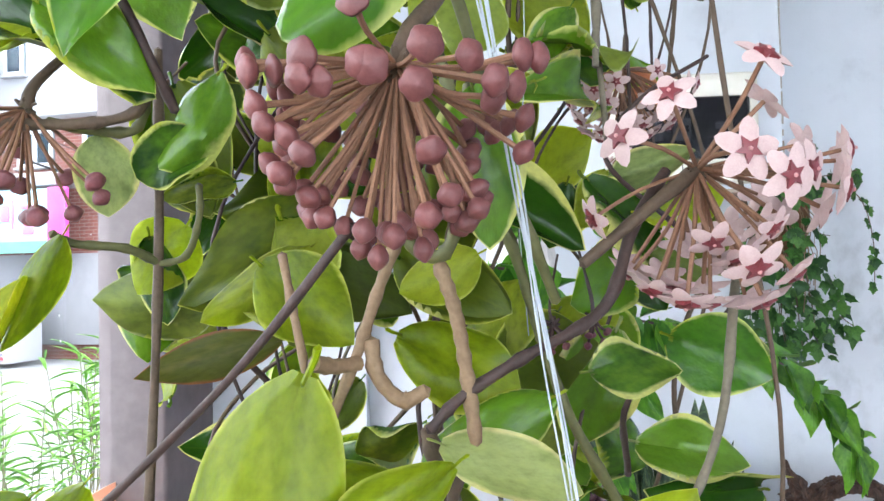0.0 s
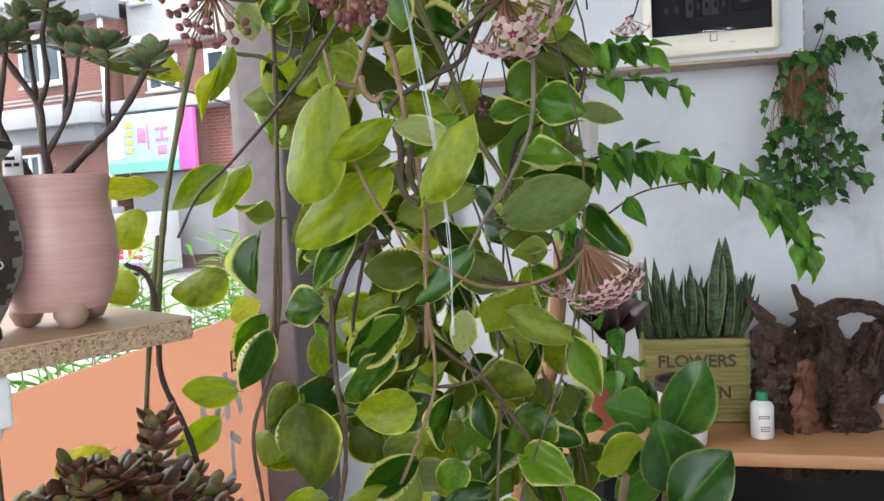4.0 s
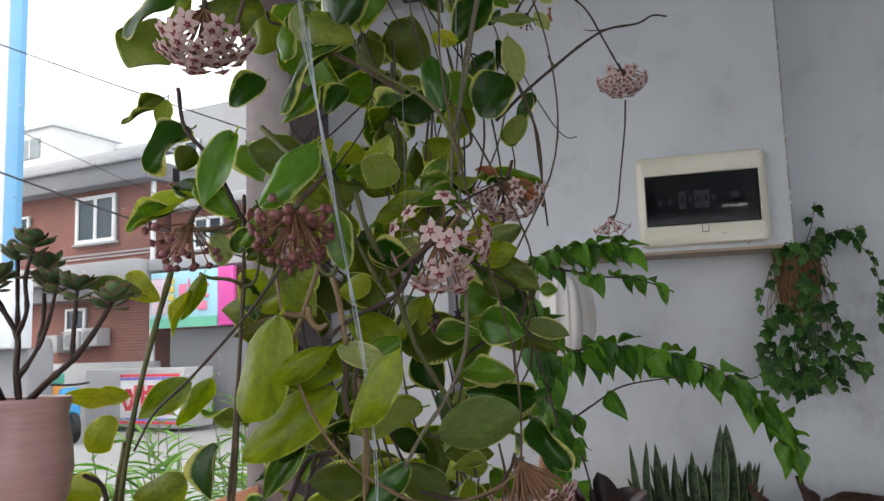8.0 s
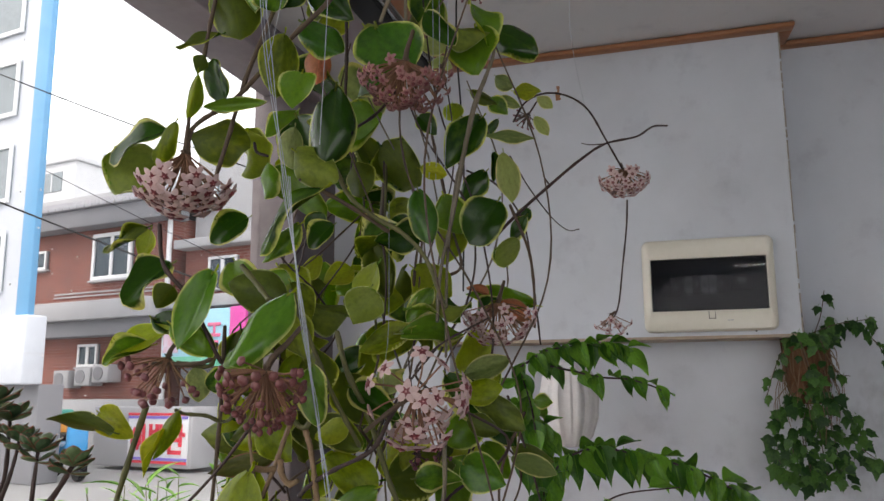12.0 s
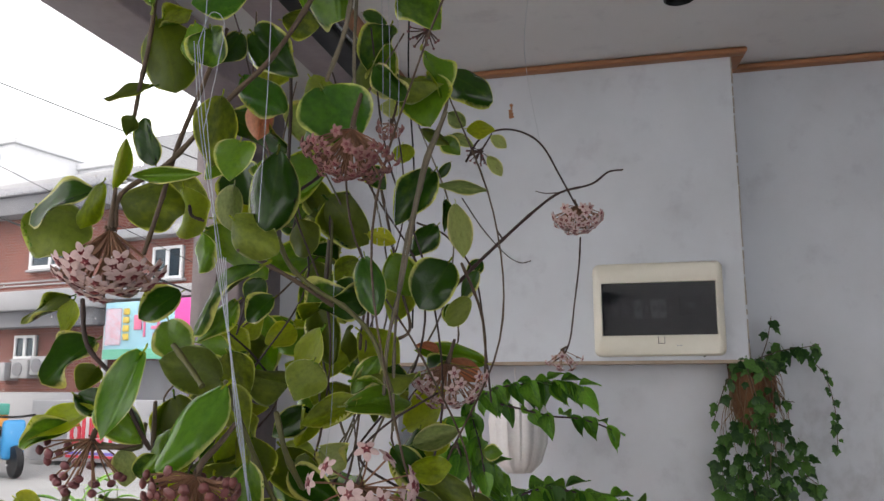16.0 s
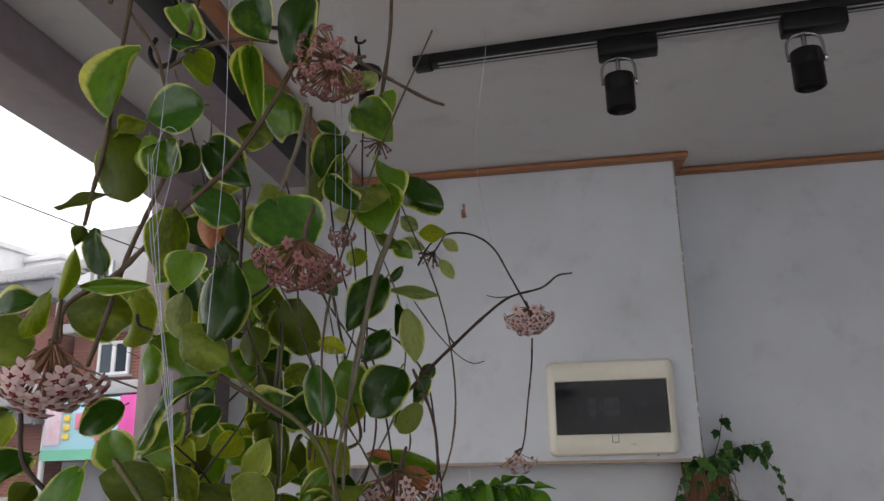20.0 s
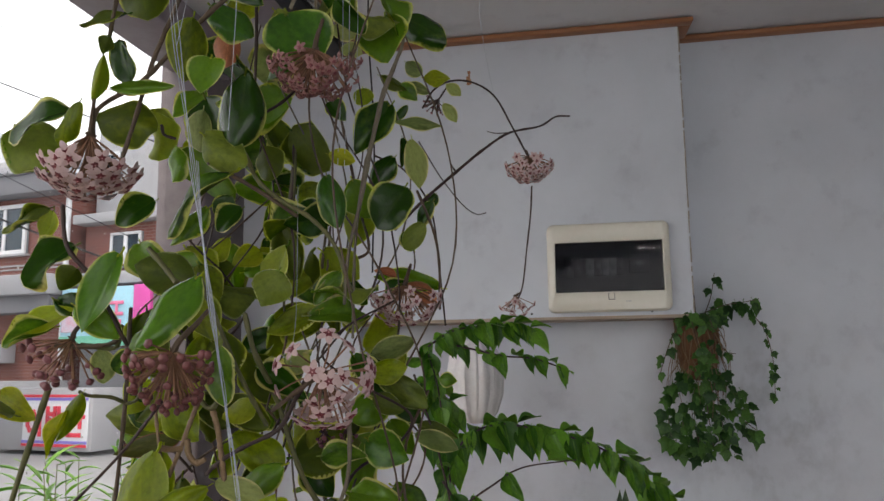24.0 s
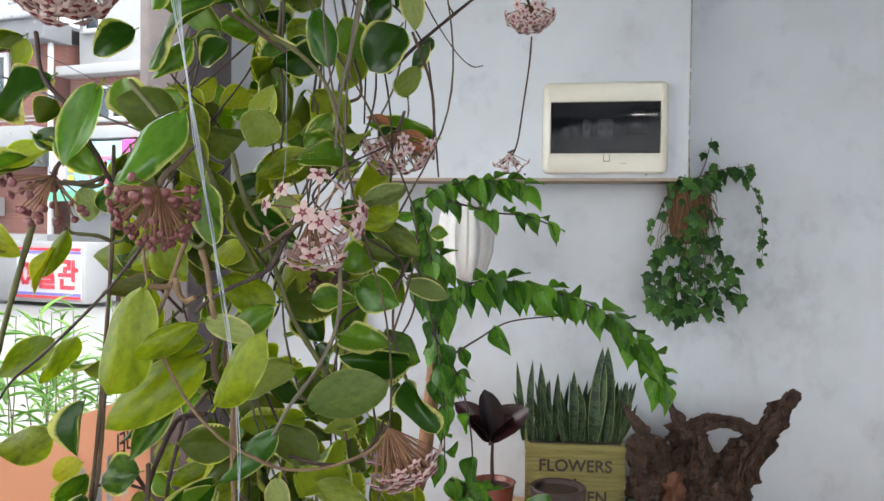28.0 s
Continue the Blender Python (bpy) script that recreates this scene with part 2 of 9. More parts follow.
M = {}
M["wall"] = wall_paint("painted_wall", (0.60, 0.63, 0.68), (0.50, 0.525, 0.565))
M["ceiling"] = wall_paint("ceiling_paint", (0.60, 0.595, 0.60), (0.55, 0.54, 0.54), 1.2)
M["floor"] = grainy("floor_tile", (0.25, 0.24, 0.23), (0.34, 0.33, 0.31), 3, 0.4)
M["moulding"] = grainy("orange_wood_moulding", (0.26, 0.10, 0.04), (0.36, 0.155, 0.065), 8, 0.45, stretch=(1, 14, 14))
M["beam"] = grainy("mauve_painted_steel", (0.22, 0.18, 0.195), (0.32, 0.265, 0.285), 6, 0.55, relief=0.25)
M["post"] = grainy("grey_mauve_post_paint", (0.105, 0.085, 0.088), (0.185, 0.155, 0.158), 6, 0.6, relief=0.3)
M["black"] = grainy("black_metal", (0.004, 0.004, 0.005), (0.008, 0.008, 0.009), 20, 0.45)
M["black"].node_tree.nodes["Principled BSDF"].inputs["Specular IOR Level"].default_value = 0.25
M["chrome"] = grainy("brushed_steel", (0.42, 0.42, 0.43), (0.6, 0.6, 0.6), 30, 0.22, 1.0, stretch=(40, 40, 1))
M["cream"] = grainy("cream_plastic", (0.66, 0.63, 0.53), (0.72, 0.69, 0.60), 14, 0.35, relief=0.05)
M["white_plastic"] = grainy("white_plastic", (0.68, 0.69, 0.70), (0.77, 0.78, 0.79), 12, 0.35, relief=0.05)
M["smoked"] = glass("smoked_plastic", (0.52, 0.52, 0.55), 0.02, 0.32)
M["breaker"] = grainy("dark_breaker", (0.05, 0.05, 0.055), (0.09, 0.09, 0.1), 30, 0.5)
M["breaker_grey"] = grainy("grey_breaker", (0.34, 0.34, 0.35), (0.46, 0.46, 0.47), 30, 0.5)
M["glass"] = glass("window_glass")
M["drip"] = grainy("orange_glaze", (0.55, 0.16, 0.04), (0.66, 0.24, 0.07), 30, 0.3)
M["film"] = sheet("orange_window_film", (0.76, 0.50, 0.38), (0.78, 0.52, 0.39))
M["lettering"] = grainy("white_lettering", (0.7, 0.68, 0.66), (0.8, 0.78, 0.76), 10, 0.5)
M["dark_lettering"] = grainy("brown_lettering", (0.025, 0.014, 0.008), (0.05, 0.028, 0.016), 10, 0.5)
M["stem"] = grainy("woody_vine_stem", (0.050, 0.031, 0.018), (0.125, 0.084, 0.050), 70, 0.7, relief=0.5, dist=0.0012)
M["stem_grey"] = grainy("grey_vine_stem", (0.085, 0.072, 0.048), (0.19, 0.160, 0.108), 70, 0.7, relief=0.5, dist=0.0012)
M["stem_dark"] = grainy("dark_brown_stem", (0.018, 0.009, 0.007), (0.062, 0.032, 0.024), 80, 0.6, relief=0.5, dist=0.0012)
M["stem_green"] = grainy("green_stem", (0.055, 0.060, 0.016), (0.13, 0.125, 0.040), 60, 0.6, relief=0.3)
M["stem_tan"] = grainy("tan_vine_stem", (0.14, 0.085, 0.042), (0.27, 0.18, 0.10), 90, 0.7, relief=0.4)
M["leaf_top"] = leaf_material("hoya_leaf_upper", (0.017, 0.058, 0.003), (0.100, 0.205, 0.010), (0.50, 0.53, 0.15), 0.875, 0.28, 0.27, 0.16, 0.2, 0.0, 0.8, 0.9)
M["leaf_under"] = leaf_material("hoya_leaf_underside", (0.095, 0.130, 0.008), (0.275, 0.315, 0.020), (0.46, 0.48, 0.11), 0.92, 0.52, 0.45, 0.16, 0.0, 0.0, 0.8, 1.2)
M["leaf_cream"] = leaf_material("hoya_leaf_variegated", (0.026, 0.082, 0.005), (0.120, 0.230, 0.018), (0.57, 0.57, 0.20), 0.78, 0.34, 0.27, 0.18, 0.2, 0.0, 0.8, 1.0)
M["leaf_yellow"] = leaf_material("yellowing_hoya_leaf", (0.26, 0.30, 0.014), (0.38, 0.38, 0.028), (0.5, 0.48, 0.1), 0.92, 0.45, 0.4, 0.5, 0.0, 0.0, 0.6)
M["leaf_orange"] = leaf_material("rusty_hoya_leaf", (0.36, 0.145, 0.07), (0.50, 0.24, 0.135), (0.4, 0.3, 0.12), 0.93, 0.35, 0.45, 0.4)
M["petal"] = grainy("felted_pink_petal", (0.48, 0.335, 0.32), (0.61, 0.465, 0.44), 300, 0.85, relief=0.3, dist=0.0004, vary=0.1)
M["petal_mauve"] = grainy("mauve_petal", (0.215, 0.10, 0.092), (0.33, 0.175, 0.16), 300, 0.85, relief=0.3, dist=0.0004, vary=0.15)
M["corona"] = grainy("dark_red_corona", (0.12, 0.018, 0.024), (0.21, 0.04, 0.048), 300, 0.35)
M["corona_tip"] = grainy("pink_corona_centre", (0.50, 0.22, 0.22), (0.6, 0.32, 0.3), 300, 0.4)
M["bud"] = grainy("rose_bud", (0.105, 0.028, 0.028), (0.205, 0.072, 0.066), 160, 0.5, relief=0.2, dist=0.0004, vary=0.14)
M["bud_dark"] = grainy("dark_wine_bud", (0.13, 0.035, 0.045), (0.24, 0.085, 0.09), 160, 0.5, relief=0.2, dist=0.0004, vary=0.14)
M["pedicel"] = grainy("brown_flower_stalk", (0.16, 0.075, 0.04), (0.29, 0.15, 0.085), 120, 0.7)
M["pedicel_dry"] = grainy("dry_dark_stalk", (0.04, 0.02, 0.015), (0.09, 0.045, 0.035), 120, 0.7)
M["ivy"] = leaf_material("ivy_leaf", (0.012, 0.050, 0.008), (0.062, 0.155, 0.026), (0.07, 0.15, 0.035), 0.96, 0.20, 0.42, 0.3)
M["vine"] = leaf_material("bright_green_leaf", (0.040, 0.125, 0.012), (0.135, 0.295, 0.028), (0.14, 0.29, 0.04), 0.98, 0.36, 0.32, 0.40)
M["rubber"] = leaf_material("rubber_plant_leaf", (0.024, 0.090, 0.010), (0.078, 0.200, 0.020), (0.24, 0.32, 0.06), 0.92, 0.30, 0.26, 0.75, 0.3)
M["purple"] = leaf_material("dark_burgundy_leaf", (0.012, 0.008, 0.010), (0.04, 0.012, 0.014), (0.05, 0.015, 0.015), 0.97, 0.08, 0.3, 0.3, 0.3)
M["thread"] = material("translucent_white_thread", 0.4)[0]
M["thread"].node_tree.nodes["Principled BSDF"].inputs["Base Color"].default_value = (0.45, 0.49, 0.53, 1)


# ---- building blocks ----
def world_of(ob):
    m = ob.matrix_basis.copy()
    return world_of(ob.parent) @ ob.matrix_parent_inverse @ m if ob.parent else m


def mesh_of(name, bm, *mats, smooth=True):
    me = bpy.data.meshes.new(name)
    bm.normal_update()
    bm.to_mesh(me)
    bm.free()
    for m in mats:
        me.materials.append(m)
    if smooth:
        me.polygons.foreach_set("use_smooth", [True] * len(me.polygons))
        me.set_sharp_from_angle(angle=radians(48))
    return me


def thing(name, at, label, category, group="", kind=""):
    ob = new(name)
    ob.empty_display_size = 0.02
    ob.matrix_basis = Matrix.Translation(at)
    return tagged(ob, label, category, group, kind)


def child(name, me, parent, m=None, label=""):
    """A mesh under a thing or a part, placed by the world pose m."""
    ob = new(name, me)
    ob.parent = parent
    ob.matrix_parent_inverse = world_of(parent).inverted()
    ob.matrix_basis = m or Matrix()
    return tagged(ob, label) if label else ob


def part(name, bm, mats, parent, label="", smooth=True):
    mats = mats if isinstance(mats, (list, tuple)) else [mats]
    return child(name, mesh_of(name, bm, *mats, smooth=smooth), parent, None, label)


def solo(name, bm, mats, label, category="", group="", kind="", smooth=True):
    mats = mats if isinstance(mats, (list, tuple)) else [mats]
    return tagged(new(name, mesh_of(name, bm, *mats, smooth=smooth)), label, category, group, kind)


def box(bm, lo, hi, bevel=0.0, m=None, mat=0):
    """A box between two corners, with its edges rounded."""
    made = bmesh.ops.create_cube(bm, size=1.0)["verts"]
    size = [b - a for a, b in zip(lo, hi)]
    mid = [(a + b) / 2 for a, b in zip(lo, hi)]
    tm = Matrix.Translation(mid) @ Matrix.Diagonal((*size, 1))
    bmesh.ops.transform(bm, matrix=(m @ tm) if m else tm, verts=made)
    faces = list({f for v in made for f in v.link_faces})
    for f in faces:
        f.material_index = mat
    if bevel:
        bmesh.ops.bevel(bm, geom=list({e for v in made for e in v.link_edges}), offset=bevel, segments=2, profile=0.5, affect="EDGES")
    return bm


def boxed(lo, hi, bevel=0.0, m=None):
    return box(bmesh.new(), lo, hi, bevel, m)


def lathe(bm, profile, at=(0, 0, 0), sides=32, mat=0, m=None, wave=None):
    """Turns a profile of (radius, height) round the upright axis. wave(angle): a factor on the radius."""
    rings = []
    for r, z in profile:
        ring = []
        for i in range(sides):
            a = 2 * math.pi * i / sides
            k = r * (wave(a) if wave else 1)
            p = Vector((k * math.cos(a), k * math.sin(a), z))
            ring.append(bm.verts.new((m @ p if m else p) + Vector(at)))
        rings.append(ring)
    for a, b in zip(rings, rings[1:]):
        for i in range(sides):
            f = bm.faces.new((a[i], a[(i + 1) % sides], b[(i + 1) % sides], b[i]))
            f.material_index = mat
    for ring, flip in ((rings[0], True), (rings[-1], False)):
        f = bm.faces.new(ring[::-1] if flip else ring)
        f.material_index = mat
    return bm


def glide(pts, steps=6):
    """Points along a smooth line through pts."""
    p = [Vector(q) for q in pts]
    if len(p) == 2:
        return [p[0].lerp(p[1], i / steps) for i in range(steps + 1)]
    p = [2 * p[0] - p[1], *p, 2 * p[-1] - p[-2]]
    out = []
    for a, b, c, d in zip(p, p[1:], p[2:], p[3:]):
        for i in range(steps):
            t = i / steps
            out.append(0.5 * (2 * b + (c - a) * t + (2 * a - 5 * b + 4 * c - d) * t * t + (3 * b - a - 3 * c + d) * t ** 3))
    return out + [p[-2]]


def tube(bm, pts, r0, r1=None, sides=8, steps=6, rough=0.0, nodes=0, mat=0):
    """A round stem along a smooth line, tapering from r0 to r1, with swellings at its nodes."""
    r1 = r0 if r1 is None else r1
    line = glide(pts, steps)
    n = len(line)
    rnd = random.Random(int(abs(line[0].x * 7919 + line[0].z * 104729 + line[-1].x * 1299709) * 1000))
    ref = Vector((0.31, 0.17, 0.93))
    rings = []
    for i, p in enumerate(line):
        d = (line[min(i + 1, n - 1)] - line[max(i - 1, 0)]).normalized()
        side = d.cross(ref)
        if side.length < 0.1:
            side = d.cross(Vector((1, 0, 0)))
        side.normalize()
        up = side.cross(d)
        ref = up
        r = r0 + (r1 - r0) * i / (n - 1)
        if nodes and i % nodes == nodes // 2:
            r *= 1.22
        r *= 1 + rough * rnd.uniform(-1, 1)
        rings.append([bm.verts.new(p + (math.cos(a) * side + math.sin(a) * up) * r) for a in (2 * math.pi * k / sides for k in range(sides))])
    for a, b in zip(rings, rings[1:]):
        for k in range(sides):
            bm.faces.new((a[k], a[(k + 1) % sides], b[(k + 1) % sides], b[k])).material_index = mat
    for ring, p, q in ((rings[0], line[0], line[1]), (rings[-1], line[-1], line[-2])):
        end = bm.verts.new(p + (p - q).normalized() * (ring[0].co - p).length * 0.7)
        for k in range(sides):
            a, b = ring[k], ring[(k + 1) % sides]
            bm.faces.new((end, b, a) if ring is rings[0] else (end, a, b)).material_index = mat
    return bm


def leaf_mesh(name, mats, wide_at=0.45, blunt=0.7, tip=1.0, cup=0.2, arch=0.15, wave=0.02, rows=12, cols=6, thick=0.02, stalk=0.07, width=0.5, twist=0.0, seed=1, fold=0.0, roll=0.0, bend=0.0):
    """A leaf of length 1 along y, half as wide as width says, its upper side towards z: mats upper, under."""
    bm = bmesh.new()
    uv = bm.loops.layers.uv.new("UVMap")
    rnd = random.Random(seed)
    ph, ph2 = rnd.uniform(0, 6), rnd.uniform(0, 6)

    def half(v):
        v = min(1.0, max(0.0, v))
        if v < wide_at:
            return math.sin(v / wide_at * math.pi / 2) ** blunt
        return math.cos((v - wide_at) / (1 - wide_at) * math.pi / 2) ** tip

    def place(u, v, under):
        w = half(v) * width
        x = u * w * (1 + 0.05 * math.sin(5 * v + ph))
        z = cup * (abs(u) * w) ** 1.6 * 2 - arch * (v - 0.2) ** 2 + wave * math.sin(v * 9 + ph + (2 if u > 0 else 0)) * abs(u) ** 1.5
        z -= 0.03 * (1 - min(1, abs(u) * 4)) * (1 - v)
        z += twist * u * w * v + fold * (abs(u) ** 1.35) * w
        out = max(0.0, abs(u) - 0.6) / 0.4
        z -= roll * out * out * w * (0.7 + 0.5 * math.sin(6 * v + ph2 + (1.3 if u > 0 else 0)))
        x *= 1 - abs(roll) * 0.18 * out
        return Vector((x + 0.03 * math.sin(3 * v + ph2) + bend * (v - 0.2) ** 2, v, z))

    def below(u, v):
        p = place(u, v, False)
        du = place(u + 0.02, v, False) - place(u - 0.02, v, False)
        dv = place(u, v + 0.01, False) - place(u, v - 0.01 if v > 0.03 else v, False)
        return p - du.cross(dv).normalized() * thick * (1 - u * u) * min(1, 6 * v, 6 * (1 - v))

    vs = [0.02 + 0.98 * i / rows for i in range(rows)]
    us = [2 * j / cols - 1 for j in range(cols + 1)]
    top = [[bm.verts.new(place(u, v, False)) for u in us] for v in vs]
    low = [[top[i][j] if j in (0, cols) or i == 0 else bm.verts.new(below(us[j], vs[i])) for j in range(cols + 1)] for i in range(rows)]
    end = bm.verts.new(place(0, 1.0, False))

    def face(corners, mat):
        f = bm.faces.new([c[0] for c in corners])
        f.material_index = mat
        for lp, c in zip(f.loops, corners):
            lp[uv].uv = (max(abs(c[1]), c[2] if c[2] > 0.96 else 0), c[2])

    for sheet, mat in ((top, 0), (low, 1)):
        for i in range(rows - 1):
            for j in range(cols):
                q = [(sheet[a][b], us[b], vs[a]) for a, b in ((i, j), (i, j + 1), (i + 1, j + 1), (i + 1, j))]
                if len({c[0] for c in q}) == 4:
                    face(q if mat == 0 else q[::-1], mat)
        for j in range(cols):
            q = [(sheet[-1][j], us[j], vs[-1]), (sheet[-1][j + 1], us[j + 1], vs[-1]), (end, 0.9, 1.0)]
            try:
                face(q if mat == 0 else q[::-1], mat)
            except ValueError:
                pass
    if stalk:
        tube(bm, ((0, -stalk, -0.02), (0, -stalk * 0.4, -0.03), (0, 0.05, -0.012)), 0.022, 0.015, 6, 3, mat=1)
    return mesh_of(name, bm, *mats)


def leaf_pose(base, tip, face, width):
    """From the base towards the tip, the upper side towards face; width: a factor across."""
    base, tip = Vector(base), Vector(tip)
    y = tip - base
    length = y.length
    y.normalize()
    z = Vector(face)
    z = (z - z.dot(y) * y).normalized()
    x = y.cross(z)
    m = Matrix((x * width * length, y * length, z * length)).transposed().to_4x4()
    m.translation = base
    return m


# ---- the room ----
GLASS_X, SLANT = -0.755, 0.09            # the window wall runs slightly askew


def wx(y, inset=0.0):
    return GLASS_X + SLANT * y + inset


def sheared(lo, hi, bevel=0.0):
    """A box whose x is counted from the glass line."""
    bm = boxed(lo, hi, bevel)
    for v in bm.verts:
        v.co.x += wx(v.co.y)
    return bm


def skew(bm):
    """Turns what stands along the back wall by the room's slant."""
    for v in bm.verts:
        v.co.y += SLANT * (0.768 - v.co.x)
    return bm


CEIL = 2.336
solo("floor", boxed((-1.2, -2.6, -0.12), (2.3, 2.3, 0.0)), M["floor"], "grey tiled shop floor", "floor", kind="structure", smooth=False)
bm = boxed((-0.95, -2.6, CEIL), (2.3, 2.3, CEIL + 0.1))
for v in bm.verts:
    if v.co.x < 0:
        v.co.x = wx(v.co.y)
solo("ceiling", bm, M["ceiling"], "flat ceiling painted in dull white", "ceiling", kind="structure", smooth=False)
bm = skew(boxed((-0.12, 1.90, 0.0), (2.3, 2.05, CEIL)))
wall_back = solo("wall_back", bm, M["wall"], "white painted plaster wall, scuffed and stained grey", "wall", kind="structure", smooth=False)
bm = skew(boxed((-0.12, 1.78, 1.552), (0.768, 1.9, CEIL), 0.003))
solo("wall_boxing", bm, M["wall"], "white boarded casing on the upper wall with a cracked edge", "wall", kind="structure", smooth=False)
solo("wall_bay", skew(boxed((-0.70, 1.84, 0.0), (-0.12, 2.05, CEIL))), M["wall"], "white wall closing the window bay", "wall", kind="structure", smooth=False)
# out of view: added to close the room for its inside light
solo("wall_side", boxed((2.2, -2.6, 0.0), (2.35, 1.9, CEIL)), M["wall"], "plain white side wall, unseen, added to close the room", "wall", kind="structure", smooth=False)
# unseen front wall, added behind the camera with an opening for the area light
bm = boxed((-1.1, -2.62, 0.0), (2.3, -2.5, 0.65))
box(bm, (-1.1, -2.62, 2.28), (2.3, -2.5, CEIL))
box(bm, (2.05, -2.62, 0.65), (2.3, -2.5, 2.28))
box(bm, (-1.1, -2.62, 0.65), (-0.55, -2.5, 2.28))
solo("wall_front", bm, M["wall"], "white shop front wall round its wide opening, unseen, added to close the room", "wall", kind="structure", smooth=False)

# cracked strip down the casing's edge
bm = bmesh.new()
rnd = random.Random(5)
z = 1.56
while z < 2.31:
    h = rnd.uniform(0.012, 0.05)
    w = rnd.uniform(0.0003, 0.0015)
    box(bm, (0.7665, 1.7785, z), (0.7685 + w, 1.783, z + h))
    z += h + rnd.uniform(0.0, 0.012)
solo("trim_edge", skew(bm), grainy("cracked_filler", (0.2, 0.17, 0.13), (0.5, 0.46, 0.4), 60, 0.8), "cracked brown filler along the casing's edge", "trim", kind="structure")
bm = skew(boxed((-0.12, 1.774, 1.548), (0.772, 1.90, 1.556), 0.001))
solo("trim_ledge", bm, grainy("bare_board_edge", (0.30, 0.23, 0.17), (0.44, 0.36, 0.28), 30, 0.7), "bare board edge under the casing", "trim", kind="structure", smooth=False)

# wooden moulding where walls meet the ceiling
bm = bmesh.new()
box(bm, (-0.12, 1.746, 2.321), (0.802, 1.781, CEIL - 0.002), 0.004)
box(bm, (0.766, 1.781, 2.321), (0.802, 1.868, CEIL - 0.002), 0.004)
box(bm, (0.766, 1.866, 2.321), (2.2, 1.902, CEIL - 0.002), 0.004)
solo("trim_moulding", skew(bm), M["moulding"], "orange-brown wooden ceiling moulding", "trim", kind="structure")
bm = bmesh.new()
box(bm, (0.475, -2.5, 2.321), (0.511, 1.84, CEIL - 0.002), 0.004)
for v in bm.verts:
    v.co.x += wx(v.co.y)
solo("trim_bay_moulding", bm, M["moulding"], "orange-brown wooden moulding along the window bay", "trim", kind="structure")

# steel door track under the bay's ceiling
track = thing("door_track", (-0.3, 1.0, CEIL - 0.04), "black and silver sliding-door track fixed along the ceiling", "track", kind="structure")
part("rail", sheared((0.385, -2.4, 2.308), (0.45, 1.84, CEIL - 0.001), 0.003), M["black"], track)
part("slide", sheared((0.452, -2.4, 2.315), (0.464, 1.84, CEIL - 0.001), 0.002), M["chrome"], track, "bright aluminium lip")
solo("trim_bay_board", sheared((0.28, -2.4, 2.322), (0.382, 1.84, CEIL - 0.001), 0.003), M["beam"], "mauve painted board beside the track", "trim", kind="structure")

# the window: head beam, corner post, glass and the orange film on its lower part
win = thing("window_1", (wx(0.5), 0.5, 0.0), "shop window with mauve painted frame and orange film below", "window", kind="structure")
part("head_beam", sheared((-0.005, -2.5, 2.24), (0.145, 1.80, CEIL - 0.001), 0.006), M["beam"], win, "scuffed mauve steel head beam")
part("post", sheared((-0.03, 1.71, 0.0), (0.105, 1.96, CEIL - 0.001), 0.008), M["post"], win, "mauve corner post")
part("sill", sheared((-0.06, -2.5, 0.36), (0.12, 1.72, 0.42), 0.006), M["beam"], win)
part("apron", sheared((-0.05, -2.5, 0.0), (0.05, 1.72, 0.36), 0.004), M["wall"], win)
pane = part("pane", sheared((-0.005, -2.48, 0.42), (0.0, 1.71, 2.24)), M["glass"], win, "clear glass pane with specks of dust")
pane.visible_shadow = False
film = part("film", sheared((0.002, -2.48, 0.42), (0.0045, 1.71, 0.995)), M["film"], win, "orange adhesive film")


bm = bmesh.new()
rnd = random.Random(21)
for i in range(160):
    y, z, d = rnd.uniform(0.4, 1.68), rnd.uniform(1.05, 2.2), rnd.uniform(0.0006, 0.0016)
    box(bm, (0.0015, y - d, z - d), (0.0022, y + d, z + d * rnd.uniform(0.8, 2)))
for v in bm.verts:
    v.co.x += wx(v.co.y)
part("dust", bm, M["lettering"], win, "white specks of dust on the glass", smooth=False)

def bars(bm, x0, x1, y0, z0, rows, rnd):
    """Plain bars where small writing stands."""
    for i in range(rows):
        z = z0 - i * 0.0045
        x = x0
        while x < x1 - 0.003:
            w = min(rnd.uniform(0.003, 0.009), x1 - x)
            box(bm, (x, y0, z), (x + w, y0 + 0.0004, z + 0.0024))
            x += w + 0.002


def strokes(parent, name, lines, u, v, at, size, thick, mat, depth):
    """Drawn letters: each stroke a bar from (a, b) to (c, d) in letter units, on the plane of u and v."""
    u, v, at = Vector(u).normalized(), Vector(v).normalized(), Vector(at)
    n = u.cross(v)
    bm = bmesh.new()
    for a, b, c, d in lines:
        p, q = at + (u * a + v * b) * size, at + (u * c + v * d) * size
        along = (q - p).normalized()
        side = n.cross(along) * thick / 2
        ends = [p - along * thick / 2, q + along * thick / 2]
        vs = [bm.verts.new(e + s * side + k * n * depth) for e in ends for s in (-1, 1) for k in (-1, 1)]
        for f in ((0, 1, 3, 2), (4, 6, 7, 5), (0, 4, 5, 1), (2, 3, 7, 6), (0, 2, 6, 4), (1, 5, 7, 3)):
            bm.faces.new([vs[i] for i in f])
    return part(name, bm, mat, parent, smooth=False)


